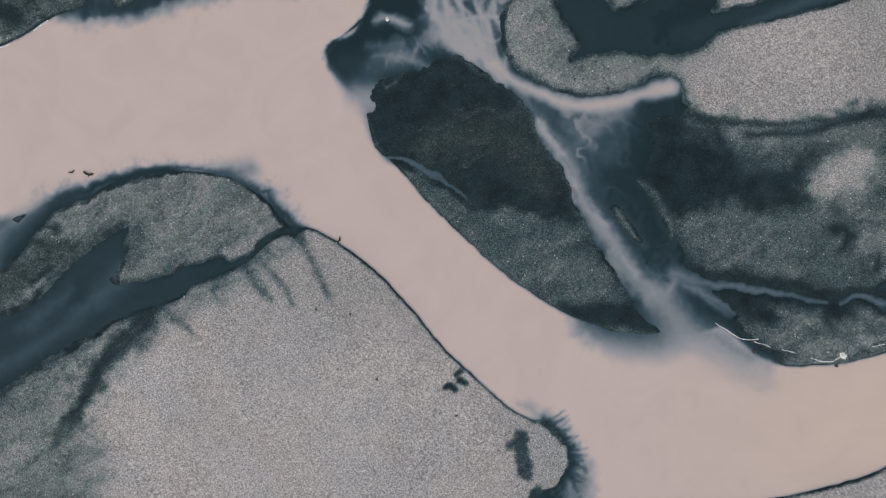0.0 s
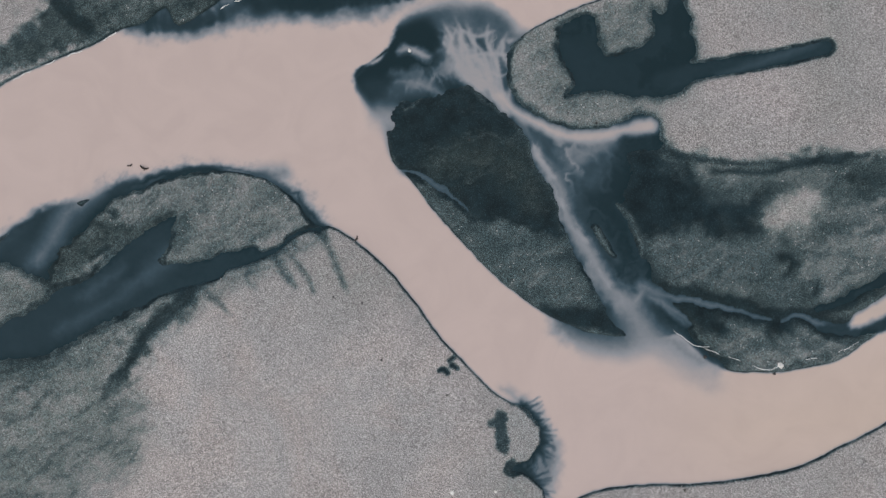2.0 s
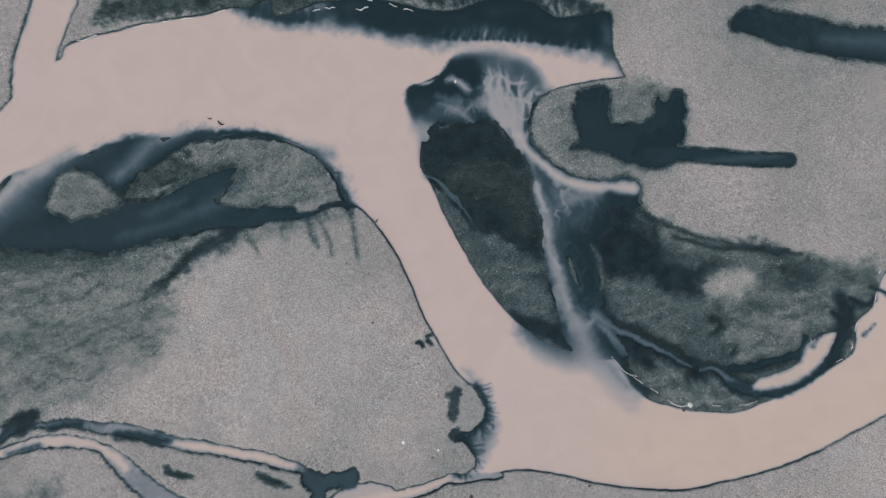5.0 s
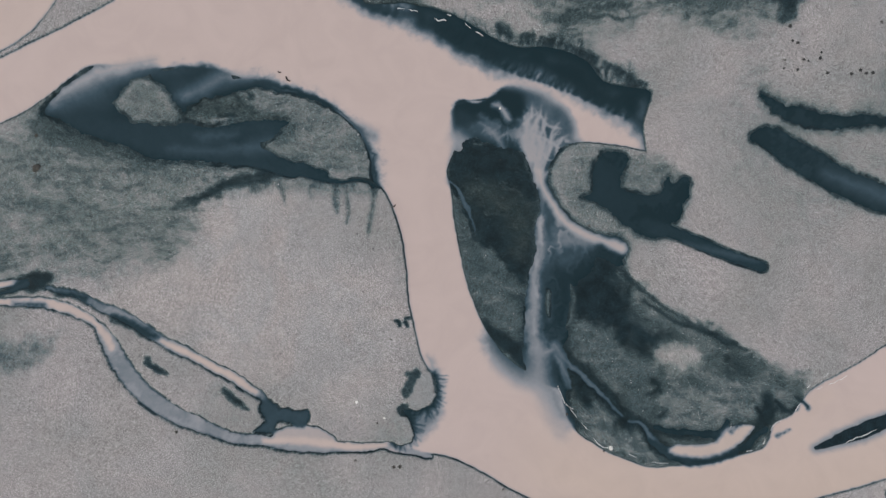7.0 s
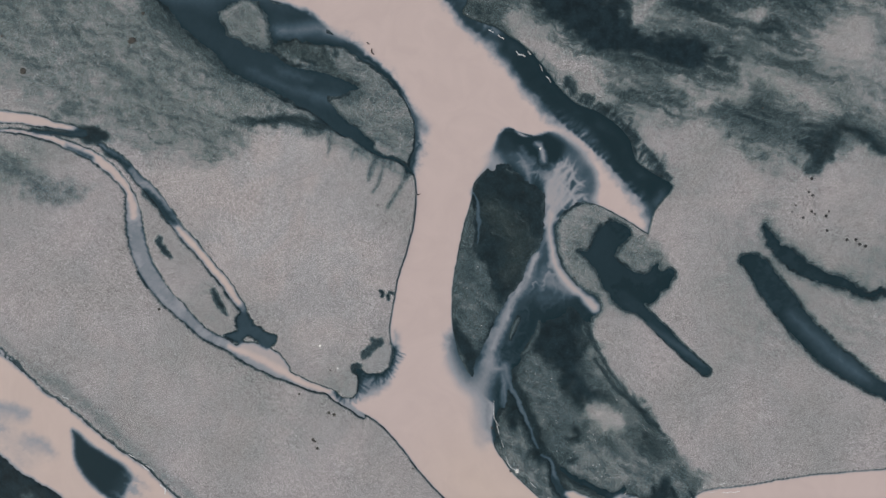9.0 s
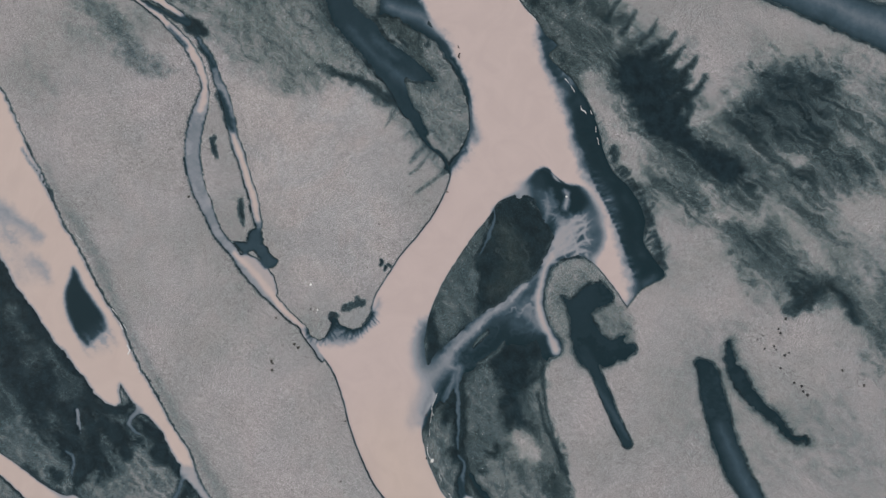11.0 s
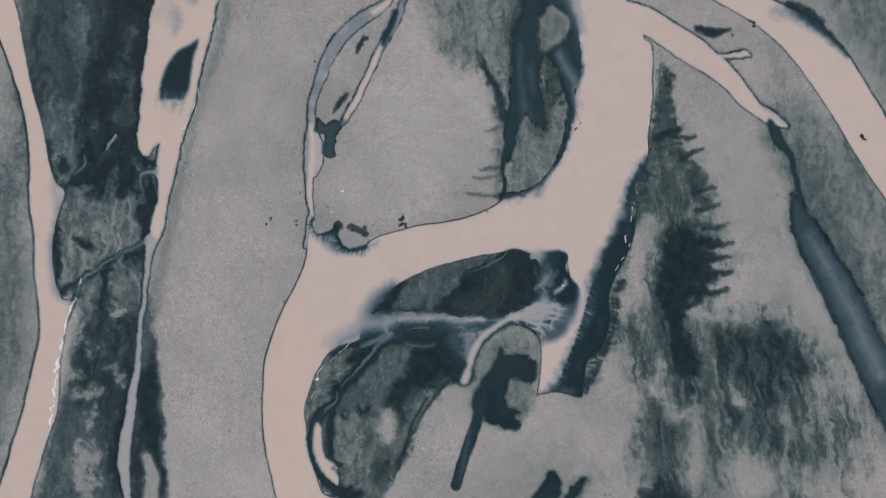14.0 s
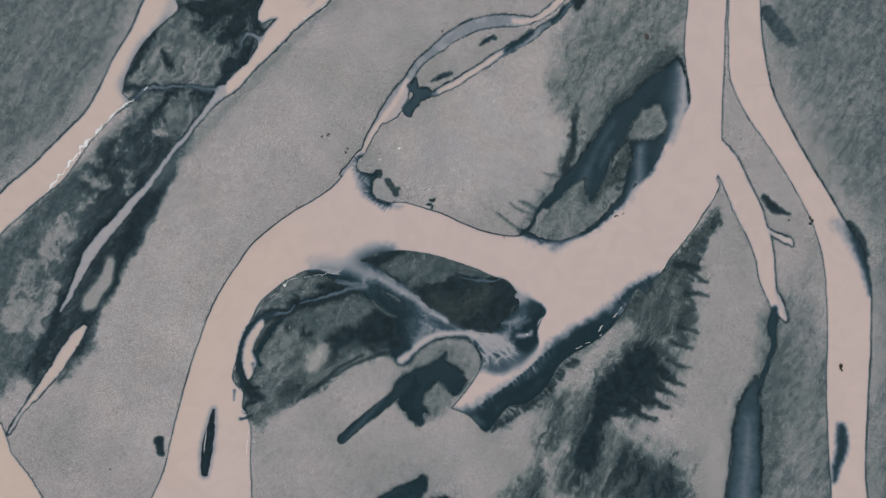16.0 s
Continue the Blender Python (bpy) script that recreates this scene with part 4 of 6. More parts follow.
WASH_EDGE = [
    (-46.9, 33.8), (-43.4, 39.9), (-40.0, 44.1), (-36.7, 46.3), (-34.0, 48.4),
]
BELT_EDGE = [
    (-60.7, 22.2), (-56.0, 24.2), (-51.8, 27.9), (-48.8, 31.3), (-45.4, 35.5),
]
SPUR_EDGE = [
    (-10.6, 38.9), (-4.7, 41.3), (1.4, 42.7), (7.6, 43.6), (11.9, 44.3),
]
SPUR_FRONT = [
    (-22.8, 31.6), (-17.7, 32.0), (-12.7, 32.7), (-6.6, 34.0), (0.6, 36.0), (6.7, 37.4), (12.3, 38.2),
]
BELT_FRONT = [
    (-39.3, 27.6), (-35.6, 28.3), (-32.5, 28.9), (-29.5, 30.0),
]
BLOT_LOW = [
    (-13.1, 66.3), (-18.7, 67.4), (-24.6, 69.4), (-23.8, 74.4), (-23.7, 79.2), (-19.7, 84.6), (-10.9, 80.5),
    (-8.3, 73.1),
]
SLOT_HEAD = [
    (24.3, 67.9, 1.25), (22.6, 72.3, 2.74), (20.0, 76.8, 2.24),
]
WEST_SMOKE = [
    [(-11.0, -104.1, 6.28), (0.8, -99.5, 7.53), (11.5, -95.7, 6.27), (18.2, -91.8, 3.76)],
    [(-23.1, -98.4, 1.76), (-16.1, -95.1, 2.51), (-12.0, -95.9, 1.51)],
    [(-3.3, -89.5, 2.01), (2.4, -86.6, 2.51)],
    [(-4.2, -95.7, 2.01), (5.5, -93.2, 1.76)],
    [(10.3, -86.9, 1.25), (5.7, -84.3, 2.51), (11.0, -80.2, 2.01), (14.5, -76.3, 1.25)],
    [(15.6, -80.4, 2.51), (17.0, -78.2, 1.75)],
    [(23.8, -93.5, 5.01), (25.4, -89.8, 3.76)],
    [(28.7, -87.5, 5.01), (31.4, -83.5, 3.75)],
]
WEST_GREYS = [
    [(-30.7, -92.1, 3.02), (-24.6, -88.4, 2.76), (-20.4, -84.6, 2.01), (-16.2, -80.8, 1.76)],
    [(-33.7, -93.2, 5.03), (-29.2, -90.4, 3.77)],
    [(-11.9, -82.2, 1.26), (-7.2, -80.2, 1.00)],
]
WEST_PATCH = [
    (78.3, -34.1), (76.7, -32.6), (79.1, -29.1), (82.7, -26.2), (86.0, -24.0), (88.9, -24.3), (88.3, -27.3),
    (84.3, -29.3), (81.0, -31.5),
]
WEST_INK = [
    [(23.0, -67.4, 0.75), (26.3, -65.1, 2.25), (32.1, -62.5, 2.75), (37.7, -59.3, 1.50)],
    [(23.2, -74.8, 1.50), (26.6, -70.8, 2.75), (30.9, -69.9, 1.25)],
    [(33.9, -80.8, 2.75), (29.8, -77.4, 3.50), (24.9, -76.2, 2.00), (21.1, -78.9, 1.75)],
    [(20.1, -73.0, 1.75), (21.8, -69.9, 2.50), (19.2, -67.7, 1.00)],
    [(29.5, -90.5, 1.25), (34.9, -86.4, 1.00), (37.5, -84.1, 0.75)],
    [(42.3, -80.4, 1.00), (47.8, -77.1, 1.75), (52.2, -74.3, 1.50), (57.3, -70.2, 1.75), (53.1, -68.2, 1.00), (44.0, -63.6, 0.75)],
    [(30.9, -86.0, 1.25), (33.4, -84.9, 1.75)],
    [(44.8, -73.1, 1.25), (44.3, -70.0, 1.75)],
    [(0.8, -85.7, 1.25), (6.2, -81.6, 1.25), (12.7, -76.8, 1.75), (17.1, -73.9, 1.25)],
]
FEATHER_FLAT = [
    (40.9, -80.1), (37.4, -79.2), (35.8, -75.7), (33.2, -71.2), (28.6, -68.7), (33.9, -64.3), (34.3, -61.2),
    (37.1, -59.7), (44.2, -64.2), (50.2, -67.0), (55.2, -70.2), (54.4, -72.7), (50.0, -75.6), (45.6, -78.4),
]
WEST_FLECKS = [
    [(62.5, -60.3, 3.25), (62.9, -56.9, 4.49), (59.9, -54.5, 1.75)],
    [(49.6, -60.3, 1.25), (48.8, -57.4, 1.50)],
    [(54.6, -57.3, 1.75), (52.1, -55.2, 1.50)],
    [(57.5, -55.2, 1.25), (57.6, -52.1, 1.25)],
    [(64.6, -50.3, 2.25), (66.6, -47.2, 2.74)],
    [(72.0, -56.3, 2.24), (69.9, -54.3, 1.00)],
    [(53.6, -64.4, 2.75), (59.0, -63.9, 1.75)],
    [(44.1, -56.7, 0.75), (46.3, -55.5, 1.00)],
]
WEST_FLECKS_LOW = [
    [(63.8, -58.5, 4.14), (63.1, -55.1, 3.59)],
    [(75.1, -53.9, 1.66), (71.0, -49.7, 2.76)],
    [(62.4, -51.8, 1.38), (59.4, -51.1, 1.10)],
    [(55.2, -57.5, 1.38), (52.0, -54.5, 1.66)],
    [(75.9, -49.0, 1.66), (79.6, -47.6, 1.93)],
    [(83.8, -45.0, 5.52), (89.9, -41.8, 6.89)],
    [(95.9, -38.6, 6.89), (104.3, -30.4, 8.26)],
    [(92.1, -33.7, 2.76), (101.1, -24.3, 4.13)],
]
WEST_BLACK = [
    (47.6, -52.4, 1.11), (56.7, -46.0, 3.04), (65.4, -39.4, 4.69), (71.6, -34.7, 4.14), (80.6, -27.5, 2.21),
    (90.3, -21.4, 1.93),
]
WEST_BLACK_B = [
    (65.3, -42.4, 1.38), (72.0, -42.6, 2.76), (80.6, -38.9, 2.21), (88.4, -32.0, 1.65), (95.6, -26.2, 1.93),
    (107.5, -13.6, 1.10),
]
WEST_GREY_FLAT = [
    (100.2, -49.0), (89.8, -51.7), (80.0, -53.2), (76.3, -51.4), (77.6, -45.2), (85.5, -38.2), (93.3, -31.2),
    (102.9, -23.6), (110.1, -17.9), (116.2, -14.7), (123.6, -18.2), (110.8, -45.6),
]
FAN_THREADS = [
    [(5.7, 21.8, 0.60), (3.4, 24.4, 0.50), (1.9, 27.3, 0.40), (1.2, 30.1, 0.30), (0.5, 32.4, 0.20)],
    [(5.1, 23.3, 0.50), (3.9, 26.4, 0.40), (3.8, 29.2, 0.30), (3.2, 31.2, 0.20)],
    [(4.8, 24.5, 0.40), (4.8, 27.3, 0.30), (5.9, 29.7, 0.30)],
    [(3.4, 23.0, 0.80), (0.7, 25.2, 0.60), (-1.3, 27.5, 0.40), (-3.9, 29.1, 0.30), (-6.0, 29.9, 0.20)],
    [(2.3, 24.8, 0.40), (0.3, 27.8, 0.30), (-1.0, 30.0, 0.30), (-3.3, 31.3, 0.20)],
    [(-1.3, 26.8, 0.30), (-1.3, 29.0, 0.30), (-0.3, 31.5, 0.20)],
    [(1.9, 27.3, 0.20), (-0.4, 27.4, 0.20), (-2.2, 28.8, 0.20)],
    [(2.0, 30.0, 0.20), (1.5, 28.3, 0.20), (2.2, 26.0, 0.20)],
]
BLUE_WEDGES = [
    [(5.7, 25.5), (7.1, 25.2), (7.1, 21.5), (6.2, 21.8), (5.6, 24.0)],
    [(6.8, 19.7), (8.3, 18.8), (8.6, 16.7), (7.5, 17.7)],
    [(9.5, 18.6), (12.0, 17.8), (12.4, 16.0), (12.0, 14.5), (13.0, 13.2), (12.0, 13.1), (10.4, 15.7)],
]
STREAM_CORE = [
    (8.3, 18.8, 0.73), (10.4, 15.1, 0.61), (12.9, 12.2, 0.85), (14.2, 9.3, 1.09), (15.8, 5.6, 1.09),
    (17.9, 2.7, 0.97), (20.3, -0.4, 0.72),
]
STREAM_BODY = [
    (9.8, 15.7, 0.49), (12.3, 12.3, 1.21), (14.0, 8.7, 1.45), (16.1, 4.7, 2.06), (18.2, 1.7, 2.66),
    (20.6, -1.6, 3.01), (22.7, -4.6, 3.01), (25.4, -7.9, 2.76),
]
DELTA_OVALS = [
    [(18.0, 6.3, 0.73), (19.5, 4.4, 1.21), (20.7, 2.9, 0.72)],
    [(20.7, 9.3, 0.30), (22.5, 7.5, 0.61), (23.7, 5.0, 0.73), (24.3, 2.9, 0.42)],
]
DELTA_DARK_LINE = [
    (22.8, 9.9, 0.30), (24.3, 6.3, 0.54), (24.9, 3.2, 0.66), (25.5, 0.2, 0.66),
]
OUTLET_SECOND = [
    (25.7, -1.9, 0.78), (27.8, -2.8, 0.48), (29.9, -4.9, 0.30),
]
OUTLET_EAST = [
    (42.2, -4.1, 0.50), (43.9, -3.0, 0.70), (46.1, -3.4, 0.90), (48.4, -4.2, 0.80), (51.0, -4.4, 0.80),
]
DELTA_SHELF = [
    (29.9, 15.1), (33.5, 15.3), (38.3, 15.1), (43.2, 15.7), (41.3, 13.9), (38.3, 13.0), (33.5, 12.6), (30.4, 13.3),
]
SHOAL_BAND = [
    (-47.7, 1.3, 2.67), (-44.2, 4.5, 2.18), (-41.1, 7.2, 1.70), (-36.9, 8.9, 1.22), (-32.1, 10.1, 0.85),
    (-27.8, 10.3, 0.61), (-22.4, 9.4, 0.55), (-18.8, 7.4, 0.79), (-16.7, 5.1, 1.09), (-15.3, 4.3, 0.48),
]
SHOAL_MIST = [
    (-47.8, 2.2, 2.06), (-44.2, 5.7, 2.43), (-41.2, 8.3, 2.07), (-37.0, 9.7, 1.46), (-32.1, 10.7, 0.97),
    (-27.8, 10.8, 0.61), (-21.7, 10.0, 0.73), (-18.1, 8.0, 1.33), (-15.9, 5.7, 1.58),
]
WEST_NIGHT = [
    (-31.5, -119.9), (-38.2, -96.0), (-23.6, -91.8), (-15.7, -89.8), (-6.8, -86.6), (2.6, -82.6), (12.8, -77.1),
    (19.5, -73.2), (19.5, -77.8), (18.7, -84.5), (18.0, -91.2), (22.1, -96.6), (21.7, -104.5),
]
FAR_WEST_HAZE = [
    (37.0, -84.7, 1.25), (42.1, -79.9, 1.75), (49.2, -77.3, 1.75), (54.5, -73.2, 2.00), (57.5, -70.1, 2.25),
    (56.1, -67.3, 1.25),
]
WEST_MILK_HAZE = [
    (-36.1, -93.9, 7.55), (-24.3, -89.3, 5.03), (-16.1, -86.0, 5.02), (-8.6, -84.5, 2.51),
]
BAR_MOSS = [
    (-50.1, 0.1), (-47.7, 1.3), (-44.1, 2.4), (-38.7, 3.0), (-34.7, 4.0), (-35.9, 1.9), (-39.8, 0.1), (-42.8, -1.1),
    (-45.2, -3.5), (-47.6, -4.4), (-50.0, -5.3),
]
STREAM_FOOT = [
    (20.3, -0.4, 0.96), (22.4, -3.4, 1.32), (24.8, -6.7, 1.32), (27.7, -10.0, 1.44),
]
PLAIN_SOUTH = [
    (-36.1, -75.3), (-41.5, -56.0), (-17.4, -48.5), (0.1, -41.0), (16.8, -31.0), (34.8, -25.9), (62.3, -16.9),
    (68.1, -37.9), (47.0, -46.5), (24.0, -56.9), (-5.8, -66.7),
]
HEAD_BODY = [
    (-6.0, 12.3), (-1.7, 7.8), (1.9, 2.9), (6.8, -1.9), (11.6, -4.8), (16.4, -5.9), (20.6, -5.3), (19.7, -2.2),
    (17.0, 1.4), (15.2, 5.0), (12.8, 8.7), (6.8, 8.7), (0.7, 10.5),
]
SIDE_INNER = [
    (-39.1, -41.6, 0.70), (-35.0, -41.8, 0.90), (-31.3, -43.1, 0.90), (-28.1, -44.3, 0.70), (-23.3, -45.1, 0.50),
    (-17.6, -45.0, 0.40),
]
SIDE_JOIN = [
    (-5.0, -39.9, 1.80), (-1.5, -37.0, 2.60), (2.7, -35.5, 1.60),
]
SIDE_UPPER = [
    (-72.6, -61.2, 2.31), (-65.4, -54.7, 2.10), (-61.3, -49.9, 1.79), (-57.6, -46.1, 1.26), (-54.4, -43.1, 0.63),
]
SIDE_DARKS = [
    [(-59.4, -50.2, 0.60), (-56.2, -46.5, 1.00), (-53.8, -42.6, 2.39), (-51.3, -40.8, 1.20)],
    [(-53.9, -47.3, 0.50), (-49.7, -44.5, 0.60)],
    [(-48.6, -41.4, 0.80), (-45.0, -40.0, 1.00)],
    [(-38.9, -39.7, 1.20), (-34.0, -38.9, 1.60), (-31.2, -38.2, 0.80)],
    [(-30.4, -42.1, 0.80), (-28.5, -42.6, 0.50)],
    [(-15.8, -39.1, 0.60), (-13.2, -39.3, 0.50)],
    [(-10.3, -37.5, 0.80), (-7.7, -37.7, 0.60)],
]
FAR_EAST_WASH = [
    (-11.8, 56.6), (-1.8, 55.4), (5.3, 57.0), (14.5, 63.6), (20.0, 70.9), (32.3, 80.0), (37.0, 85.6), (18.8, 103.2),
    (-19.0, 63.6),
]
FAR_EAST_STROKES = [
    [(3.9, 55.5, 1.41), (9.8, 62.4, 3.63), (16.5, 67.2, 5.05), (21.5, 69.5, 4.04), (23.7, 68.1, 2.02)],
    [(18.4, 72.4, 1.21), (18.9, 77.7, 1.82), (22.8, 79.6, 2.02), (28.1, 80.8, 1.21)],
    [(-18.0, 48.6, 3.02), (-10.3, 52.3, 4.03), (-4.6, 52.5, 2.01)],
]
BLOT_FINGERS = [
    [(-31.8, 49.6, 1.50), (-33.5, 52.0, 1.00), (-35.7, 54.4, 0.38)],
    [(-28.9, 51.1, 1.50), (-31.0, 53.8, 0.88), (-32.9, 55.8, 0.38)],
    [(-25.9, 51.9, 1.50), (-27.4, 55.4, 1.00), (-30.2, 58.1, 0.38)],
    [(-21.7, 53.1, 1.50), (-23.5, 56.5, 1.13), (-26.0, 59.3, 0.38)],
    [(-17.8, 53.2, 1.25), (-19.1, 54.7, 0.75), (-20.2, 55.7, 0.25)],
    [(-34.9, 46.8, 1.25), (-36.7, 49.6, 0.75), (-38.8, 51.4, 0.25)],
    [(-37.3, 43.6, 1.00), (-39.8, 45.9, 0.63), (-41.2, 47.0, 0.25)],
    [(-40.4, 40.8, 1.00), (-42.9, 42.9, 0.63), (-44.3, 44.1, 0.25)],
    [(-45.7, 34.1, 1.00), (-48.9, 36.1, 0.63), (-50.2, 37.0, 0.25)],
    [(-49.1, 29.9, 1.00), (-50.5, 32.8, 0.50), (-51.4, 33.9, 0.38)],
]
OUTLET_FLANK = [
    (25.5, -0.4, 0.60), (29.6, -0.8, 1.21), (33.9, -1.5, 1.41), (38.2, -2.5, 1.41), (42.0, -4.3, 1.41),
    (43.4, -5.0, 0.60),
]
POOL_ROOF = [
    (46.5, -1.9, 0.80), (50.1, -0.3, 1.01), (53.8, 1.8, 1.21), (56.0, 3.8, 1.21), (56.1, 6.1, 0.60),
]
TIP_ROOF = [
    (-7.7, 30.5), (-5.2, 32.1), (-1.2, 33.2), (3.4, 32.9), (6.4, 31.2), (7.1, 28.9), (3.7, 29.0), (-0.7, 30.4),
    (-4.6, 29.6), (-6.9, 28.3),
]
NOTCH_LOBES = [
    [(9.4, -28.6, 2.81), (11.3, -27.4, 4.81), (12.9, -27.6, 2.00)],
    [(10.8, -22.8, 1.80), (10.9, -20.1, 3.81), (9.9, -18.0, 2.41)],
]
FAN_WEB = [
    [(-1.5, 32.5, 0.16), (-0.2, 29.9, 0.24), (0.0, 27.0, 0.24), (2.2, 24.6, 0.32)],
    [(0.6, 32.1, 0.16), (1.0, 29.3, 0.24), (2.9, 26.8, 0.24), (4.0, 23.7, 0.32)],
    [(3.3, 31.4, 0.16), (3.2, 28.5, 0.24), (4.9, 25.5, 0.24), (5.8, 22.0, 0.32)],
    [(5.6, 29.8, 0.16), (5.3, 27.3, 0.24), (6.7, 24.6, 0.24), (6.5, 21.3, 0.24)],
    [(-0.2, 29.9, 0.16), (2.1, 29.1, 0.16), (4.0, 29.7, 0.16)],
    [(1.0, 26.4, 0.16), (3.3, 26.9, 0.16), (5.8, 27.0, 0.16)],
    [(3.3, 25.2, 0.16), (5.1, 24.3, 0.16), (6.8, 25.1, 0.16)],
    [(-2.5, 31.1, 0.16), (-1.3, 28.4, 0.24), (-0.1, 25.4, 0.32)],
]
CONFLUENCE = [
    (15.8, -5.2), (18.8, -6.7), (21.8, -4.3), (24.8, -5.2), (27.8, -7.6), (31.9, -10.0), (27.7, -13.6), (19.9, -11.8),
    (16.4, -8.8),
]
SHOAL_MIX = [
    (-66.9, -17.6), (-65.3, -8.8), (-59.8, -3.0), (-47.2, 4.3), (-39.2, 7.6), (-45.8, 2.9), (-52.0, -2.2),
    (-58.7, -5.5), (-59.9, -14.0),
]
HEAD_MIX = [
    (-12.4, 21.5), (-8.4, 21.2), (-4.2, 22.1), (-5.1, 18.4), (-6.0, 14.8), (-8.4, 13.5), (-10.9, 17.8),
]
TIP_MIX = [
    (-7.4, 30.9), (-1.4, 33.8), (6.8, 32.1), (8.9, 28.0), (6.2, 29.1), (-0.8, 31.0), (-5.4, 29.3),
]
FEATHER_MIX = [
    (35.2, -87.6), (38.5, -80.8), (47.8, -76.8), (55.9, -71.3), (54.6, -66.4), (60.1, -65.5), (59.8, -71.4),
    (49.8, -79.5),
]
HEAD_GREEN = [
    (-1.7, 12.6, 3.04), (3.8, 13.9, 4.86), (8.6, 12.3, 3.64), (10.4, 8.7, 1.82),
]
POOL_TONGUE = [
    (-40.7, -5.5, 4.40), (-34.2, -3.4, 3.00), (-29.3, -1.9, 2.40), (-24.0, 0.2, 1.20),
]
POOL_THREAD = [
    (-39.6, -16.2, 0.40), (-38.0, -12.9, 0.80), (-36.1, -9.2, 0.90), (-33.5, -6.2, 0.80), (-32.0, -3.4, 0.80),
]
HOOK_BODY = [
    (12.2, 28.5), (14.3, 31.4), (16.6, 32.0), (17.2, 29.3), (18.1, 27.4), (20.6, 28.1), (23.9, 30.5), (25.3, 33.4),
    (26.7, 35.6), (28.2, 32.8), (29.0, 29.2), (27.4, 25.8), (24.8, 24.1), (21.6, 23.0), (19.3, 23.5), (16.2, 23.3),
    (14.6, 25.2),
]
SHELF_LINE = [
    (25.9, 16.6, 0.43), (28.7, 15.8, 0.30), (32.9, 15.3, 0.24), (37.1, 15.3, 0.30), (41.4, 16.0, 0.36),
    (45.6, 16.7, 0.42), (49.3, 17.2, 0.18),
]
DELTA_BACK_LINE = [
    (32.4, 14.0, 0.40), (37.7, 14.4, 0.60), (43.4, 16.0, 0.81), (47.3, 16.4, 0.70), (51.4, 17.4, 0.30),
]
SLOT_FLATS = [
    [(29.3, 56.1), (26.2, 60.4), (25.9, 68.1), (23.4, 77.1), (37.0, 81.5), (43.4, 58.7)],
    [(5.7, 78.1), (2.8, 83.7), (2.2, 90.7), (15.2, 94.9), (23.0, 85.4), (16.8, 79.8)],
    [(18.3, 37.5), (14.8, 45.6), (19.4, 52.1), (29.7, 43.3), (25.9, 38.3)],
]
SMOKE_FLAT = [
    (-7.7, -119.7), (-9.5, -112.1), (-3.8, -106.1), (4.0, -101.2), (13.6, -97.7), (20.5, -91.1), (27.9, -85.7),
    (36.3, -89.0), (39.5, -93.2), (38.1, -99.4),
]


def curve(points, closed=False, steps=3):
    """A smooth line through the points."""
    p = np.array(points, float)
    n = len(p)
    take = (lambda i: p[i % n]) if closed else (lambda i: p[min(max(i, 0), n - 1)])
    out = []
    for i in range(n if closed else n - 1):
        a, b, c, d = take(i - 1), take(i), take(i + 1), take(i + 2)
        for s in range(steps):
            t = s / steps
            out.append(0.5 * (2 * b + (c - a) * t + (2 * a - 5 * b + 4 * c - d) * t * t + (3 * b - a - 3 * c + d) * t ** 3))
    if not closed:
        out.append(p[-1])
    return np.array(out)


# The grid: finest where the drone begins, wider outwards, to the horizon.
def lines(low, high, fine, middle, edge):
    inner = np.arange(low, high, fine)
    right, left = np.arange(high, edge, middle), np.arange(low - middle, -edge, -middle)[::-1]
    far = edge + np.cumsum(4.0 * 1.35 ** np.arange(19))
    return np.concatenate([-far[::-1], left, inner, right, far])


XS, YS = lines(-52, 56, 0.165, 0.4, 132), lines(-36, 42, 0.165, 0.4, 132)
NX, NY = len(XS), len(YS)
GX, GY = np.meshgrid(XS, YS)


def cloud(size, seed, octaves=4, rough=0.55, stretch=(1.0, 1.0), turn=0.0, bend=0.0):
    """Smooth noise of about -1 to 1 on the grid, with forms of that size in metres."""
    rng = np.random.default_rng(seed)
    c, s = math.cos(turn), math.sin(turn)
    x, y = (GX + bend * MID_X, GY + bend * MID_Y) if bend else (GX, GY)
    u, v = (x * c + y * s) / (size * stretch[0]), (y * c - x * s) / (size * stretch[1])
    total, gain, norm = np.zeros_like(GX), 1.0, 0.0
    for _ in range(octaves):
        table = rng.uniform(-1, 1, (128, 128))
        iu, iv = np.floor(u).astype(int), np.floor(v).astype(int)
        fu, fv = u - iu, v - iv
        fu, fv = fu * fu * (3 - 2 * fu), fv * fv * (3 - 2 * fv)
        a, b = table[iv % 128, iu % 128], table[iv % 128, (iu + 1) % 128]
        d, e = table[(iv + 1) % 128, iu % 128], table[(iv + 1) % 128, (iu + 1) % 128]
        total += gain * ((a * (1 - fu) + b * fu) * (1 - fv) + (d * (1 - fu) + e * fu) * fv)
        norm += gain
        gain, u, v = gain * rough, u * 2.03 + 17.3, v * 2.03 + 5.1
    return total / norm * 1.6


SMALL_X, SMALL_Y = cloud(0.9, 1, 3), cloud(0.9, 2, 3)
MID_X, MID_Y = cloud(3.5, 3, 5), cloud(3.5, 4, 5)
BROAD, TUFT = cloud(14.0, 5, 4), cloud(2.2, 6, 5, 0.65)


def step(field, low, high):
    t = np.clip((field - low) / (high - low), 0, 1)
    return t * t * (3 - 2 * t)


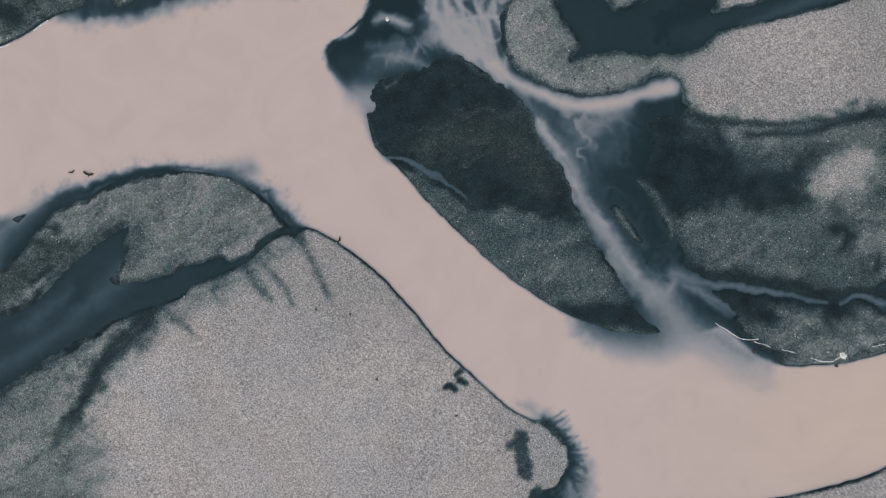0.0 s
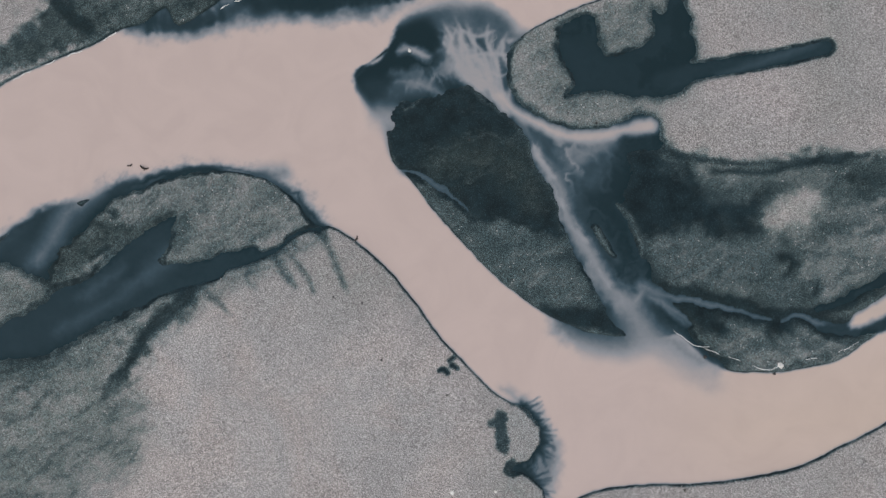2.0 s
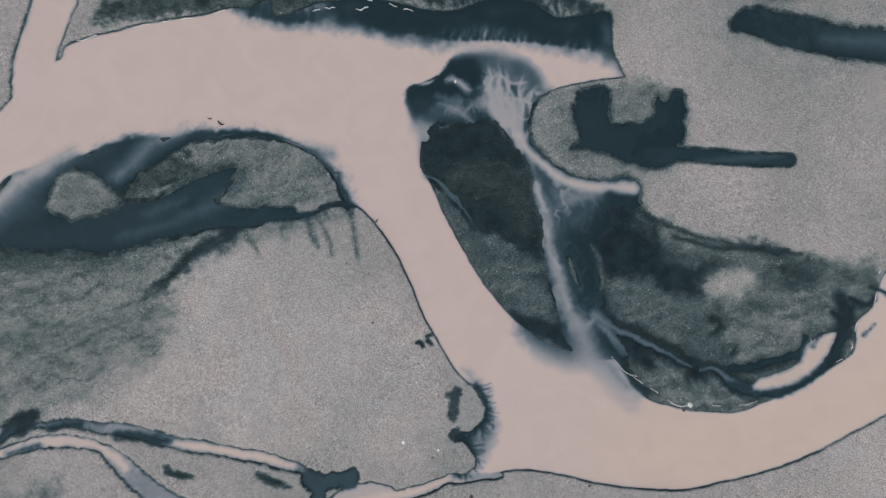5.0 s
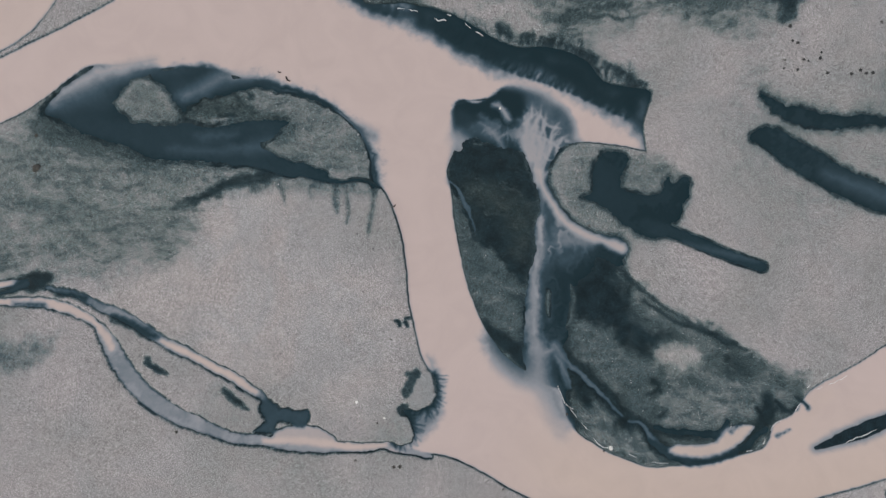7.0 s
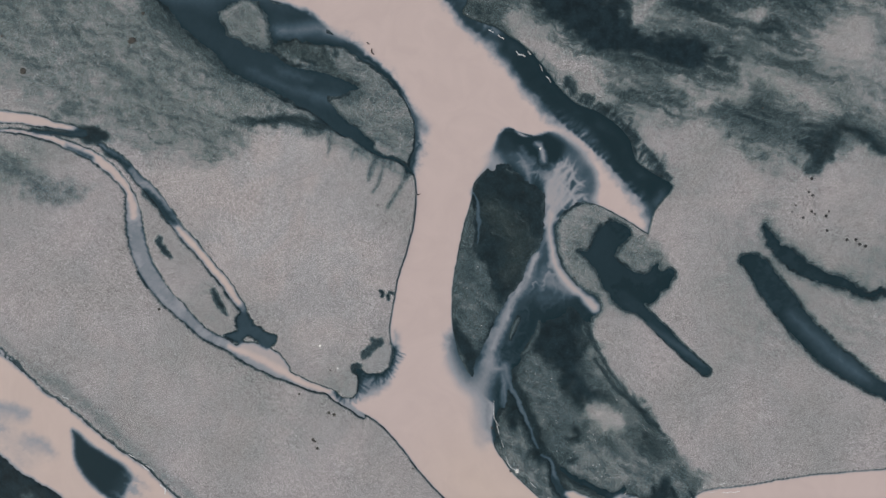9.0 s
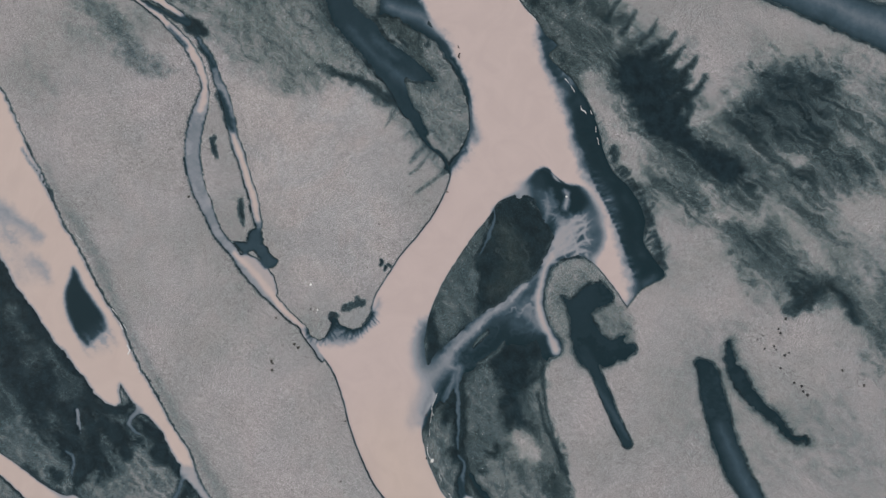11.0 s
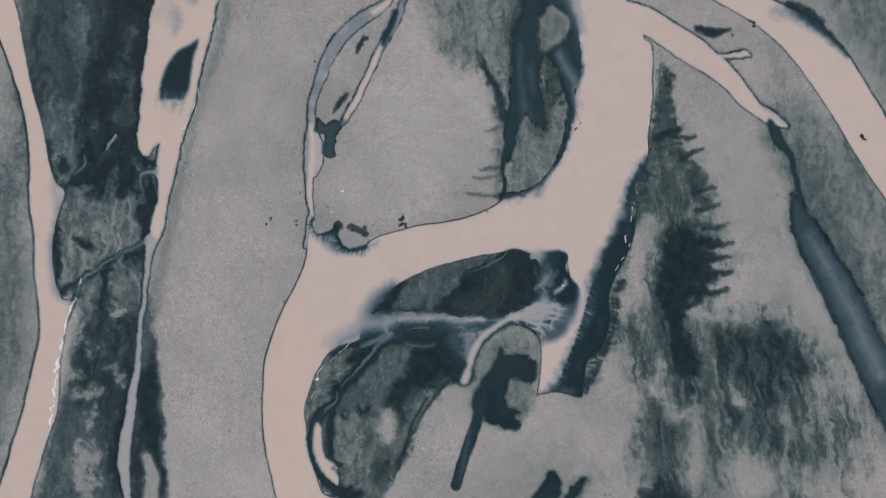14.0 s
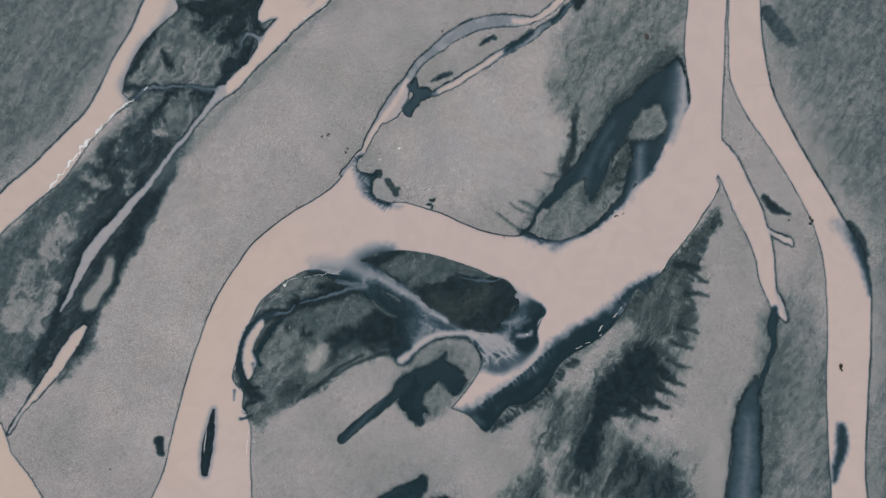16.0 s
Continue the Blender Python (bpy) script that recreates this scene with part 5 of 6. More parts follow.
# Streaks that the floods drew into the flats, and threads of silt in the delta.
FLOOD_WEST = step(cloud(2.2, 11, 6, 0.6, (4.5, 1.0), radians(25), 2.4), -0.5, 0.4)
CURLS = step(cloud(3.2, 17, 6, 0.64, (1.7, 1.0), radians(25), 3.2), -0.35, 0.35)
FLOOD_EAST = step(cloud(1.9, 12, 6, 0.68, (5.5, 1.0), radians(38), 1.3), -0.2, 0.4)
FLOOD_STAIN = step(cloud(2.4, 16, 6, 0.66, (4.0, 1.0), radians(48), 1.2), -0.2, 0.5)
FLOOD_BAR = step(cloud(2.2, 13, 5, 0.62, (3.0, 1.0), radians(10), 1.0), -0.4, 0.5)
HAIR = step(cloud(1.1, 14, 4, 0.6, (4.5, 1.0), radians(125), 0.6), -0.3, 0.4)
FEATHER = step(cloud(0.8, 18, 4, 0.6, (6.0, 1.0), radians(25), 1.3), -0.1, 0.5)
FEATHER_STAIN = step(cloud(0.9, 20, 5, 0.62, (5.0, 1.0), radians(48), 1.2), 0.05, 0.6)
FEATHER_EAST = step(cloud(0.7, 19, 4, 0.6, (8.0, 1.0), radians(42), 1.0), -0.2, 0.5)
FEATHER_DELTA = step(cloud(0.8, 21, 5, 0.65, (4.0, 1.0), radians(6), 1.0), 0.0, 0.55)
MOTTLE = step(cloud(0.9, 22, 5, 0.75), 0.0, 0.6)
VEINS = step(0.36 - np.abs(cloud(2.4, 15, 3, 0.5, (2.4, 1.0), radians(115), 1.2)), 0.1, 0.36)

WATERY, SILT, WET = np.zeros_like(GX), np.zeros_like(GX), np.full_like(GX, 0.125)
PALE, MOSS = np.full_like(GX, 0.25), np.zeros_like(GX)
BODY = np.zeros(GX.shape, int)
BODIES = ["ground"]


def distance(shape, warp, reach):
    """The part of the grid round the shape, and how far outside its edge (below 0: inside) each point there lies, up to that reach."""
    ribbon = len(shape[0]) == 3
    line = curve(shape, not ribbon)
    wide = line[:, 2].max() / 2 if ribbon else 0.0
    pad = reach + 3 * warp + wide + 0.5
    ix = np.searchsorted(XS, [line[:, 0].min() - pad, line[:, 0].max() + pad])
    iy = np.searchsorted(YS, [line[:, 1].min() - pad, line[:, 1].max() + pad])
    area = (slice(*iy), slice(*ix))
    x = GX[area] + warp * (0.45 * SMALL_X[area] + 0.8 * MID_X[area])
    y = GY[area] + warp * (0.45 * SMALL_Y[area] + 0.8 * MID_Y[area])
    near, odd = np.full(x.shape, 1e9), np.zeros(x.shape, bool)
    lx, ly = XS[area[1]], YS[area[0]]
    for i in range(len(line) - 1 if ribbon else len(line)):
        a, b = line[i], line[(i + 1) % len(line)]
        ex, ey = b[0] - a[0], b[1] - a[1]
        sx = np.searchsorted(lx, [min(a[0], b[0]) - pad, max(a[0], b[0]) + pad])
        sy = np.searchsorted(ly, [min(a[1], b[1]) - pad, max(a[1], b[1]) + pad])
        box = (slice(*sy), slice(*sx))
        dx, dy = x[box] - a[0], y[box] - a[1]
        t = np.clip((dx * ex + dy * ey) / (ex * ex + ey * ey + 1e-9), 0, 1)
        gap = np.hypot(dx - t * ex, dy - t * ey)
        if ribbon:
            gap -= 0.5 * (a[2] + t * (b[2] - a[2]))
        near[box] = np.minimum(near[box], gap)
        if not ribbon and ey:
            band = (slice(*sy), slice(0, sx[1]))
            py = y[band]
            odd[band] ^= ((a[1] > py) != (b[1] > py)) & (x[band] - a[0] < ex * (py - a[1]) / ey)
    return area, near if ribbon else np.where(odd, -near, near)


def paint(shape, soft=0.4, warp=0.0, water=None, silt=None, wet=None, pale=None, moss=None, strength=1.0, body="", tex=None, halo=0.0):
    """Change the fields inside the shape; its edge is soft over that many metres. halo: a soaked rim of that width."""
    area, near = distance(shape, warp, soft + halo)

    def cover(width):
        m = np.clip(0.5 - near / (2 * width), 0, 1)
        return m * m * (3 - 2 * m)

    if halo:
        WET[area] += (0.85 - WET[area]) * cover(soft + halo)
    m = cover(soft) * strength
    if tex is not None:
        m = m * tex[area]
    for field, value in ((WATERY, water), (SILT, silt), (WET, wet), (PALE, pale), (MOSS, moss)):
        if value is not None:
            field[area] += (value - field[area]) * m
    if body:
        if body not in BODIES:
            BODIES.append(body)
        BODY[area][m > 0.02] = BODIES.index(body)


def hairs(line, each, reach, width, lean, seed, soft=0.3, **what):
    """Thin tapering streaks that leave a line, one about every so many metres; a negative reach goes to its right."""
    rng = random.Random(seed)
    path = curve(line, steps=8)
    for a, b in zip(path[:-1], path[1:]):
        way = Vector((b[0] - a[0], b[1] - a[1]))
        if way.length < 1e-3:
            continue
        side = Vector((-way.y, way.x)).normalized()
        share = way.length / each
        for _ in range(int(share) + (rng.random() < share % 1)):
            base = Vector(a[:2]) + way * rng.random() - side * 0.15 * reach
            out = (side * rng.uniform(0.25, 1.1) * reach) + way.normalized() * lean * abs(reach) * rng.uniform(0.5, 1.2)
            bend = way.normalized() * rng.uniform(-0.12, 0.12) * abs(reach)
            w = width * rng.uniform(0.5, 1.3)
            paint([(*base, w), (*(base + out * 0.5 + bend), 0.75 * w), (*(base + out), 0.12 * w)], soft, 0.25, **what)


def blend(shape, soft, times):
    """Let the silt of neighbouring waters mix inside the shape."""
    area, near = distance(shape, 0.5, soft)
    m = np.clip(0.5 - near / (2 * soft), 0, 1) * (WATERY[area] > 0.3)
    mixed = SILT[area].copy()
    for _ in range(times):
        mixed[1:-1, 1:-1] = 0.2 * (mixed[1:-1, 1:-1] + mixed[2:, 1:-1] + mixed[:-2, 1:-1] + mixed[1:-1, 2:] + mixed[1:-1, :-2])
    SILT[area] += (mixed - SILT[area]) * m


# Gravel first: paler bars, stains, moss.
WET += 0.06 * BROAD + 0.03 * TUFT + 0.08 * (FLOOD_STAIN - 0.5) * (0.6 + BROAD)
MOSS += np.clip(0.3 * BROAD, 0, 0.3)
paint(BAR_PALE, 5.0, 1.0, wet=0.0, pale=1.0, moss=0.0)
paint(PLAIN_PALE, 6.0, 1.0, wet=0.12, pale=0.35)
paint(PLAIN_SOUTH, 5.0, 1.0, wet=0.08, pale=0.45)
paint(WEST_STAIN, 5.0, 2.0, wet=0.38, moss=0.5, strength=0.95)
paint(WEST_STAIN, 6.0, 2.0, wet=0.6, strength=0.28, tex=FLOOD_STAIN)
paint(WEST_STAIN, 6.0, 2.0, wet=0.75, strength=0.2, tex=MOTTLE)
paint(WEST_STAIN, 5.0, 2.0, wet=0.72, strength=0.4, tex=FEATHER_STAIN)
paint(WEST_STAIN, 5.0, 2.0, wet=0.12, strength=0.3, tex=1 - FLOOD_BAR)
paint(BAR_HEAD, 1.2, 0.6, wet=0.38, moss=0.3)
paint(BAR_HEAD, 1.5, 0.6, wet=0.7, strength=0.3, tex=FEATHER_STAIN)
paint(BAR_MOSS, 1.6, 1.0, wet=0.66, moss=0.6)
paint(BAR_MOSS, 1.6, 1.0, wet=0.95, strength=0.6, tex=MOTTLE)
paint(FAN_STAIN, 1.5, 0.8, wet=0.4, strength=0.8)
paint(NORTH_EAST_FLAT, 8.0, 2.0, wet=0.4, moss=0.3, strength=0.5, tex=0.5 + 0.5 * FLOOD_EAST)
paint(FAR_EAST_WASH, 6.0, 2.0, wet=0.48, moss=0.4, strength=0.9)
paint(FAR_EAST_WASH, 6.0, 2.0, wet=0.8, strength=0.6, tex=FLOOD_EAST)
paint(EAST_SHADE, 7.0, 2.0, wet=0.36, moss=0.3, strength=0.4, tex=0.55 + 0.45 * FLOOD_EAST)
paint(EAST_MARSH, 7.0, 3.0, wet=0.36, moss=0.45, strength=0.55)
paint(EAST_MARSH, 6.0, 3.0, wet=0.74, moss=0.5, strength=0.7, tex=FLOOD_EAST)
paint(EAST_WASH, 4.0, 2.0, wet=0.45, moss=0.4, strength=0.9)
paint(EAST_WASH, 4.0, 2.0, wet=0.85, moss=0.4, strength=0.85, tex=FLOOD_EAST)
paint(BANK_BELT, 1.3, 1.3, wet=0.62, moss=0.5)
paint(BANK_BELT, 1.3, 1.3, wet=0.95, strength=0.7, tex=MOTTLE)
paint(BANK_WASH, 1.6, 1.4, wet=0.55, moss=0.5, strength=0.9)
paint(BANK_WASH, 1.6, 1.4, wet=0.92, strength=0.8, tex=FLOOD_EAST)
hairs(WASH_EDGE, 1.3, -5.0, 1.0, -0.5, 3, 0.7, wet=0.75)
hairs(BELT_EDGE, 1.1, -2.6, 0.7, -0.3, 4, 0.6, wet=0.8)
for stroke in EAST_STROKES + FAR_EAST_STROKES:
    paint(stroke, 2.2, 1.6, wet=0.94, moss=0.3, strength=0.95, tex=0.35 + 0.65 * FLOOD_EAST)
paint(EAST_MARSH, 5.0, 2.0, wet=0.25, strength=0.4, tex=FEATHER_EAST)
paint(EAST_MARSH, 5.0, 2.0, wet=0.75, strength=0.2, tex=1 - FEATHER_EAST)
for stroke in EAST_GLEAMS:
    paint(stroke, 1.6, 1.0, wet=0.14, pale=0.4, strength=0.8)
paint(EAST_BLOT, 1.5, 1.2, wet=0.99, moss=0.1)
paint(EAST_BLOT_B, 3.0, 1.6, wet=0.97, moss=0.2, tex=0.45 + 0.55 * FLOOD_EAST)
paint(BLOT_LOW, 3.0, 1.8, wet=0.97, moss=0.2, tex=0.45 + 0.55 * FLOOD_EAST)
for finger in BLOT_FINGERS:
    paint(finger, 0.7, 0.5, wet=0.93, moss=0.3)
hairs(EAST_TONGUE, 1.1, -5.5, 1.2, -0.45, 5, 0.6, wet=0.92)
hairs(SPUR_EDGE, 0.5, -2.2, 0.4, 0.0, 6, 0.5, wet=0.92)
paint(EAST_FRINGE, 1.2, 1.0, wet=0.9, tex=0.25 + 0.75 * HAIR)
paint(SLOUGH_STAIN, 3.0, 1.5, wet=0.42, moss=0.3)
paint(WEST_DARK, 2.0, 0.8, wet=0.5, moss=0.1)
paint(WEST_DARK, 2.0, 0.8, wet=0.97, moss=0.1, tex=FLOOD_WEST)
paint(WEST_LOW, 2.5, 1.0, wet=0.88, strength=0.9)
paint(WEST_DEEP, 2.5, 1.5, wet=0.95, strength=0.7)
paint(WEST_GREY_FLAT, 3.0, 1.5, wet=0.56, strength=0.9)
paint(WEST_GREY_FLAT, 3.0, 1.5, wet=0.8, strength=0.6, tex=CURLS * MOTTLE)
for stroke in WEST_GLEAMS:
    paint(stroke, 1.4, 0.9, wet=0.4, strength=0.85, tex=0.45 + 0.55 * (1 - FLOOD_WEST))
paint(FEATHER_FLAT, 1.0, 0.7, wet=0.3)
paint(FEATHER_FLAT, 1.0, 0.7, wet=0.75, strength=0.4, tex=1 - FEATHER)
for stroke in WEST_FLECKS + WEST_FLECKS_LOW:
    paint(stroke, 1.0, 1.6, wet=0.25, tex=0.15 + 0.85 * (1 - CURLS))
for stroke in WEST_STROKES:
    paint(stroke, 1.1, 0.8, wet=0.98, strength=0.92)
paint(WEST_DARK, 1.0, 0.5, wet=0.3, strength=0.26, tex=FEATHER)
paint(WEST_NIGHT, 2.0, 1.0, wet=1.0, strength=0.9)
paint(SMOKE_FLAT, 2.5, 1.5, wet=0.56, strength=0.8, tex=0.5 + 0.5 * (1 - FLOOD_WEST))
for stroke in WEST_SMOKE:
    paint(stroke, 2.4, 1.6, wet=0.46, strength=0.9, tex=0.5 + 0.5 * (1 - FLOOD_WEST))
for stroke in WEST_INK:
    paint(stroke, 0.8, 0.9, wet=0.99)
paint(WEST_BLACK, 1.6, 1.0, wet=0.95, strength=0.95)
paint(WEST_BLACK_B, 1.2, 0.8, wet=0.95, strength=0.95)
paint(WEST_PATCH, 0.8, 0.5, wet=0.2, pale=0.4)
paint(DELTA_MARSH, 2.0, 1.0, wet=0.5, moss=0.4)
paint(DELTA_MARSH, 2.0, 1.0, wet=0.9, moss=0.4, strength=0.6, tex=FLOOD_BAR)
for bar, damp in DELTA_BARS:
    paint(bar, 0.9, 0.5, wet=damp + 0.03, moss=0.2)
paint(DELTA_MARSH, 2.0, 1.0, wet=0.85, strength=0.25, tex=FEATHER_DELTA)
paint(DELTA_MARSH, 2.0, 1.0, wet=0.3, strength=0.14, tex=MOTTLE)
paint(HEAD_BODY, 1.2, 0.8, wet=0.52, moss=0.2)
paint(HEAD_LOW, 2.0, 0.8, wet=0.55, moss=0.2)
paint(HEAD_LOW, 2.0, 0.8, wet=0.75, strength=0.7, tex=FLOOD_BAR)
paint(HEAD_STRIP, 2.0, 1.0, wet=0.58, moss=0.3, strength=0.9)
paint(HEAD_STRIP, 2.0, 1.0, wet=0.75, strength=0.45, tex=FEATHER_DELTA)
paint(HEAD_FOOT, 1.0, 0.6, wet=0.95, strength=0.9)
for hollow in DELTA_SHADOWS:
    paint(hollow, 0.8, 0.5, wet=0.96)
paint(DELTA_DARK, 2.2, 1.2, wet=0.98, moss=0.2)
paint(DELTA_PALE, 1.8, 0.8, wet=0.1, pale=0.8)
paint(DELTA_SHELF, 1.0, 0.6, wet=0.42, moss=0.3)
paint(DELTA_FLAT_B, 1.2, 0.8, wet=0.5, moss=0.2)
paint(HOOK_STAIN, 1.5, 0.8, wet=0.5, moss=0.7)
for rill in RAKES:
    paint(rill, 0.7, 0.2, wet=0.62, strength=0.9)
paint(WEST_RILL_B, 1.1, 0.9, wet=0.92, strength=0.9)
paint(SIDE_STAIN, 3.0, 1.5, wet=0.62, strength=0.8)
paint(WEST_FLATS, 2.5, 1.0, wet=0.72, strength=0.8)
for blot in WEST_BLOTS:
    paint(blot, 0.5, 0.5, wet=0.9)
paint(HOOK_FLAT, 3.0, 0.6, wet=0.36, moss=0.2)
paint(SLOUGH_FLAT, 5.0, 1.5, wet=0.6, strength=0.85, tex=0.5 + 0.5 * FLOOD_EAST)
for stroke in ISLET_STROKES:
    paint(stroke, 0.4, 0.4, wet=0.92)
for thread in STREAKS + [SHELF_LINE, DELTA_BACK_LINE]:
    paint(thread, 0.5, 0.4, wet=0.9)
for mark in (MARK_A, MARK_C, MARK_D):
    paint(mark, 0.3, 0.25, wet=0.97)
paint(MARK_B, 0.5, 0.5, wet=0.75)
paint(FAR_EAST_FLAT, 8.0, 2.0, wet=0.5, strength=0.9, tex=0.82 + 0.18 * FLOOD_STAIN)
paint(FAR_WEST_FLAT, 6.0, 2.0, wet=0.46, strength=0.9)
paint(EAST_BELT, 5.0, 1.5, wet=0.34, strength=0.8, tex=0.4 + 0.6 * FLOOD_EAST)
paint(PLAIN_EDGE, 1.5, 0.5, wet=0.4, strength=0.6)

# The clear shallows of the delta, threaded with silt.
paint(DELTA_WATER, 1.1, 0.5, halo=0.8, water=1, silt=0.04, body="delta_stream")
paint(DELTA_MIST, 2.5, 1.0, silt=0.2, strength=0.9, tex=0.35 + 0.65 * VEINS)
paint(TIP_FAN, 1.2, 0.4, silt=0.34)
paint(TIP_FAN, 1.2, 0.4, silt=0.6, strength=0.6, tex=VEINS)
paint(STREAM_BODY, 1.0, 0.5, silt=0.44)
paint(STREAM_BODY, 1.0, 0.5, silt=0.58, strength=0.6, tex=HAIR)
paint(DELTA_CORE, 1.0, 0.5, silt=0.74, tex=0.6 + 0.4 * HAIR)
paint(DELTA_HAZE, 2.4, 0.8, silt=0.4, strength=0.9)
paint(DELTA_HAZE, 2.4, 0.8, silt=0.66, strength=0.8, tex=VEINS)
for stroke, soft, silt in DELTA_STROKES:
    paint(stroke, soft, 0.25, silt=silt)
for thread in FAN_THREADS + FAN_WEB:
    paint(thread, 0.4, 0.3, silt=0.72, strength=0.85)
for wedge in BLUE_WEDGES:
    paint(wedge, 0.7, 0.4, silt=0.22)
paint(STREAM_FOOT, 1.3, 0.4, silt=0.62, tex=0.35 + 0.65 * HAIR)
paint(STREAM_CORE, 1.0, 0.3, silt=0.78, tex=0.5 + 0.5 * HAIR)
paint(DELTA_DARK_LINE, 0.6, 0.3, silt=0.03)
for oval in DELTA_OVALS:
    paint(oval, 0.6, 0.3, water=0, wet=0.5)
paint(DELTA_ARM, 0.7, 0.2, halo=0.9, water=1, silt=0.82, body="delta_stream")
paint(HEAD_DARK, 0.6, 0.5, water=0, wet=0.93, moss=0.25)
paint(HEAD_DARK, 1.5, 0.4, wet=0.66, strength=0.6, tex=FLOOD_BAR * FEATHER_DELTA)
paint(HEAD_GREEN, 3.0, 0.8, wet=0.74, moss=1.0, strength=0.75)

# Running water.
MAIN = BANK_WEST + BANK_PLAIN + BANK_DELTA + BANK_HEAD + BANK_EAST
paint(MAIN, 0.32, 0.14, halo=0.16, water=1, silt=1, pale=0.0, body="river")
paint(RIVER_WARM, 14.0, 0.0, pale=0.75)
paint(EAST_RIVER, 0.4, 0.15, halo=0.2, water=1, silt=1, pale=0.2, body="east_river")
paint(EAST_STREAM, 0.4, 0.2, halo=0.4, water=1, silt=0.95, pale=0.1, body="east_stream")
paint(EAST_LINK, 0.4, 0.3, halo=0.3, water=1, silt=0.12, body="east_slough")
paint(EAST_SLOUGH, 1.2, 0.5, halo=1.2, water=1, silt=0.18, body="east_slough")
# Pale sheen down the slough's middle, painted in as silt.
paint(EAST_SHEEN, 2.5, 0.5, silt=0.42)
paint(SIDE_LEFT, 0.35, 0.3, halo=0.25, water=1, silt=0.52, body="side_channel")
paint(SIDE_LEFT, 0.5, 0.3, silt=0.66, strength=0.8, tex=CURLS)
paint(SIDE_RIGHT, 0.35, 0.3, halo=0.25, water=1, silt=0.42, body="side_channel")
paint(SIDE_RIGHT, 0.6, 0.4, silt=0.6, strength=0.8, tex=CURLS)
for strand in (SIDE_CHANNEL, SIDE_UPPER):
    paint(strand, 0.35, 0.3, halo=0.2, water=1, silt=0.93, body="side_channel")
paint(SIDE_JOIN, 0.5, 0.3, water=1, silt=0.8, body="side_channel")
paint(SIDE_INNER, 0.5, 0.3, silt=0.74)
paint(SIDE_MILK, 0.5, 0.25, silt=0.95)
paint(SIDE_MILK_B, 0.5, 0.25, silt=0.95)
for stroke in SIDE_DARKS:
    paint(stroke, 0.6, 0.5, silt=0.06, wet=0.95)
paint(WEST_RIVER_A, 0.8, 0.4, water=1, silt=1, pale=0.4, body="west_river")
paint(WEST_MILK_HAZE, 3.5, 0.8, silt=0.62, strength=0.9, tex=0.5 + 0.5 * FLOOD_WEST)
for smear in WEST_GREYS:
    paint(smear, 1.8, 0.8, silt=0.5, strength=0.85)
paint(WEST_RIVER_B, 0.6, 0.4, water=1, silt=0.72, pale=0.3, body="west_river")
paint(WEST_RIVER_C, 0.6, 0.4, water=1, silt=0.9, pale=0.6, body="west_river")
paint(WEST_THREAD, 0.8, 0.5, water=1, silt=0.5, body="west_river")
paint(FAR_WEST_RIVER, 0.5, 0.2, halo=0.2, water=1, silt=1, pale=0.4, body="far_west_river")
paint(FAR_WEST_HAZE, 1.6, 0.6, silt=0.5, strength=0.8)
paint(SOUTH_RIVER, 0.5, 0.2, halo=0.2, water=1, silt=1, pale=0.9, body="south_river")
for arm in (DELTA_OUTLET, OUTLET_SECOND, OUTLET_EAST):
    paint([(x, y, w + 1.6) for x, y, w in arm], 0.9, 0.5, wet=0.97)
    paint(arm, 0.8, 0.4, water=1, silt=0.42, body="delta_stream")
paint(OUTLET_FLANK, 0.7, 0.4, wet=0.97)
paint(POOL_ROOF, 0.6, 0.5, water=1, silt=0.05, body="delta_stream")
for stroke, soft, silt, where in SILT_STROKES:
    paint(stroke, soft, 0.3, water=1, silt=silt, body=where)
paint(DELTA_RIM, 0.6, 0.5, water=1, silt=0.05, body="delta_stream")
paint(DELTA_POOL, 0.6, 0.3, water=1, silt=0.92, pale=0.6, body="delta_stream")
paint(DELTA_MOUTH, 1.2, 0.6, water=1, silt=0.92, pale=0.6, strength=0.6, body="river")
for stroke in DELTA_BOXES:
    paint(stroke, 0.45, 0.4, silt=0.05, wet=0.97)
paint(EAST_TWIG, 0.6, 0.3, halo=0.5, water=1, silt=0.9, body="east_stream")
paint(EAST_FORK, 0.6, 0.3, halo=0.5, water=1, silt=0.85, body="east_stream")
paint(EAST_HAZE, 2.4, 0.8, silt=0.5)
paint(EAST_CLEAR, 1.2, 0.5, silt=0.1)
paint(EAST_CLEAR_B, 1.0, 0.5, silt=0.1)

# Still, clear water.
paint(HOOK_POOL, 0.9, 0.5, halo=0.4, water=1, silt=0.04, body="hook_pool")
paint(HOOK_BODY, 0.9, 0.5, halo=0.4, water=1, silt=0.04, body="hook_pool")

paint(HOOK_BAR, 0.6, 0.2, halo=0.3, water=1, silt=0.1, body="hook_pool")
for flat in SLOT_FLATS:
    paint(flat, 4.0, 2.2, wet=0.1, pale=0.5, moss=0.0, strength=0.55)
paint(SLOT_A, 0.8, 0.4, halo=0.6, water=1, silt=0.06, body="east_slot")
# Lighter sheen inside the slot and hook pools, mixed into the water colour.
paint(SLOT_SHEEN, 2.0, 0.3, silt=0.3)
paint(HOOK_SHEEN, 0.7, 0.2, silt=0.22)
paint(SLOT_B, 0.8, 0.6, halo=1.6, water=1, silt=0.04, body="east_slot_b")
paint(SLOT_C, 0.8, 0.5, wet=0.95)
paint(SLOT_HEAD, 1.8, 1.4, wet=0.9)
paint(WEST_POOL, 1.4, 0.6, halo=1.4, water=1, silt=0.12, body="west_pool")
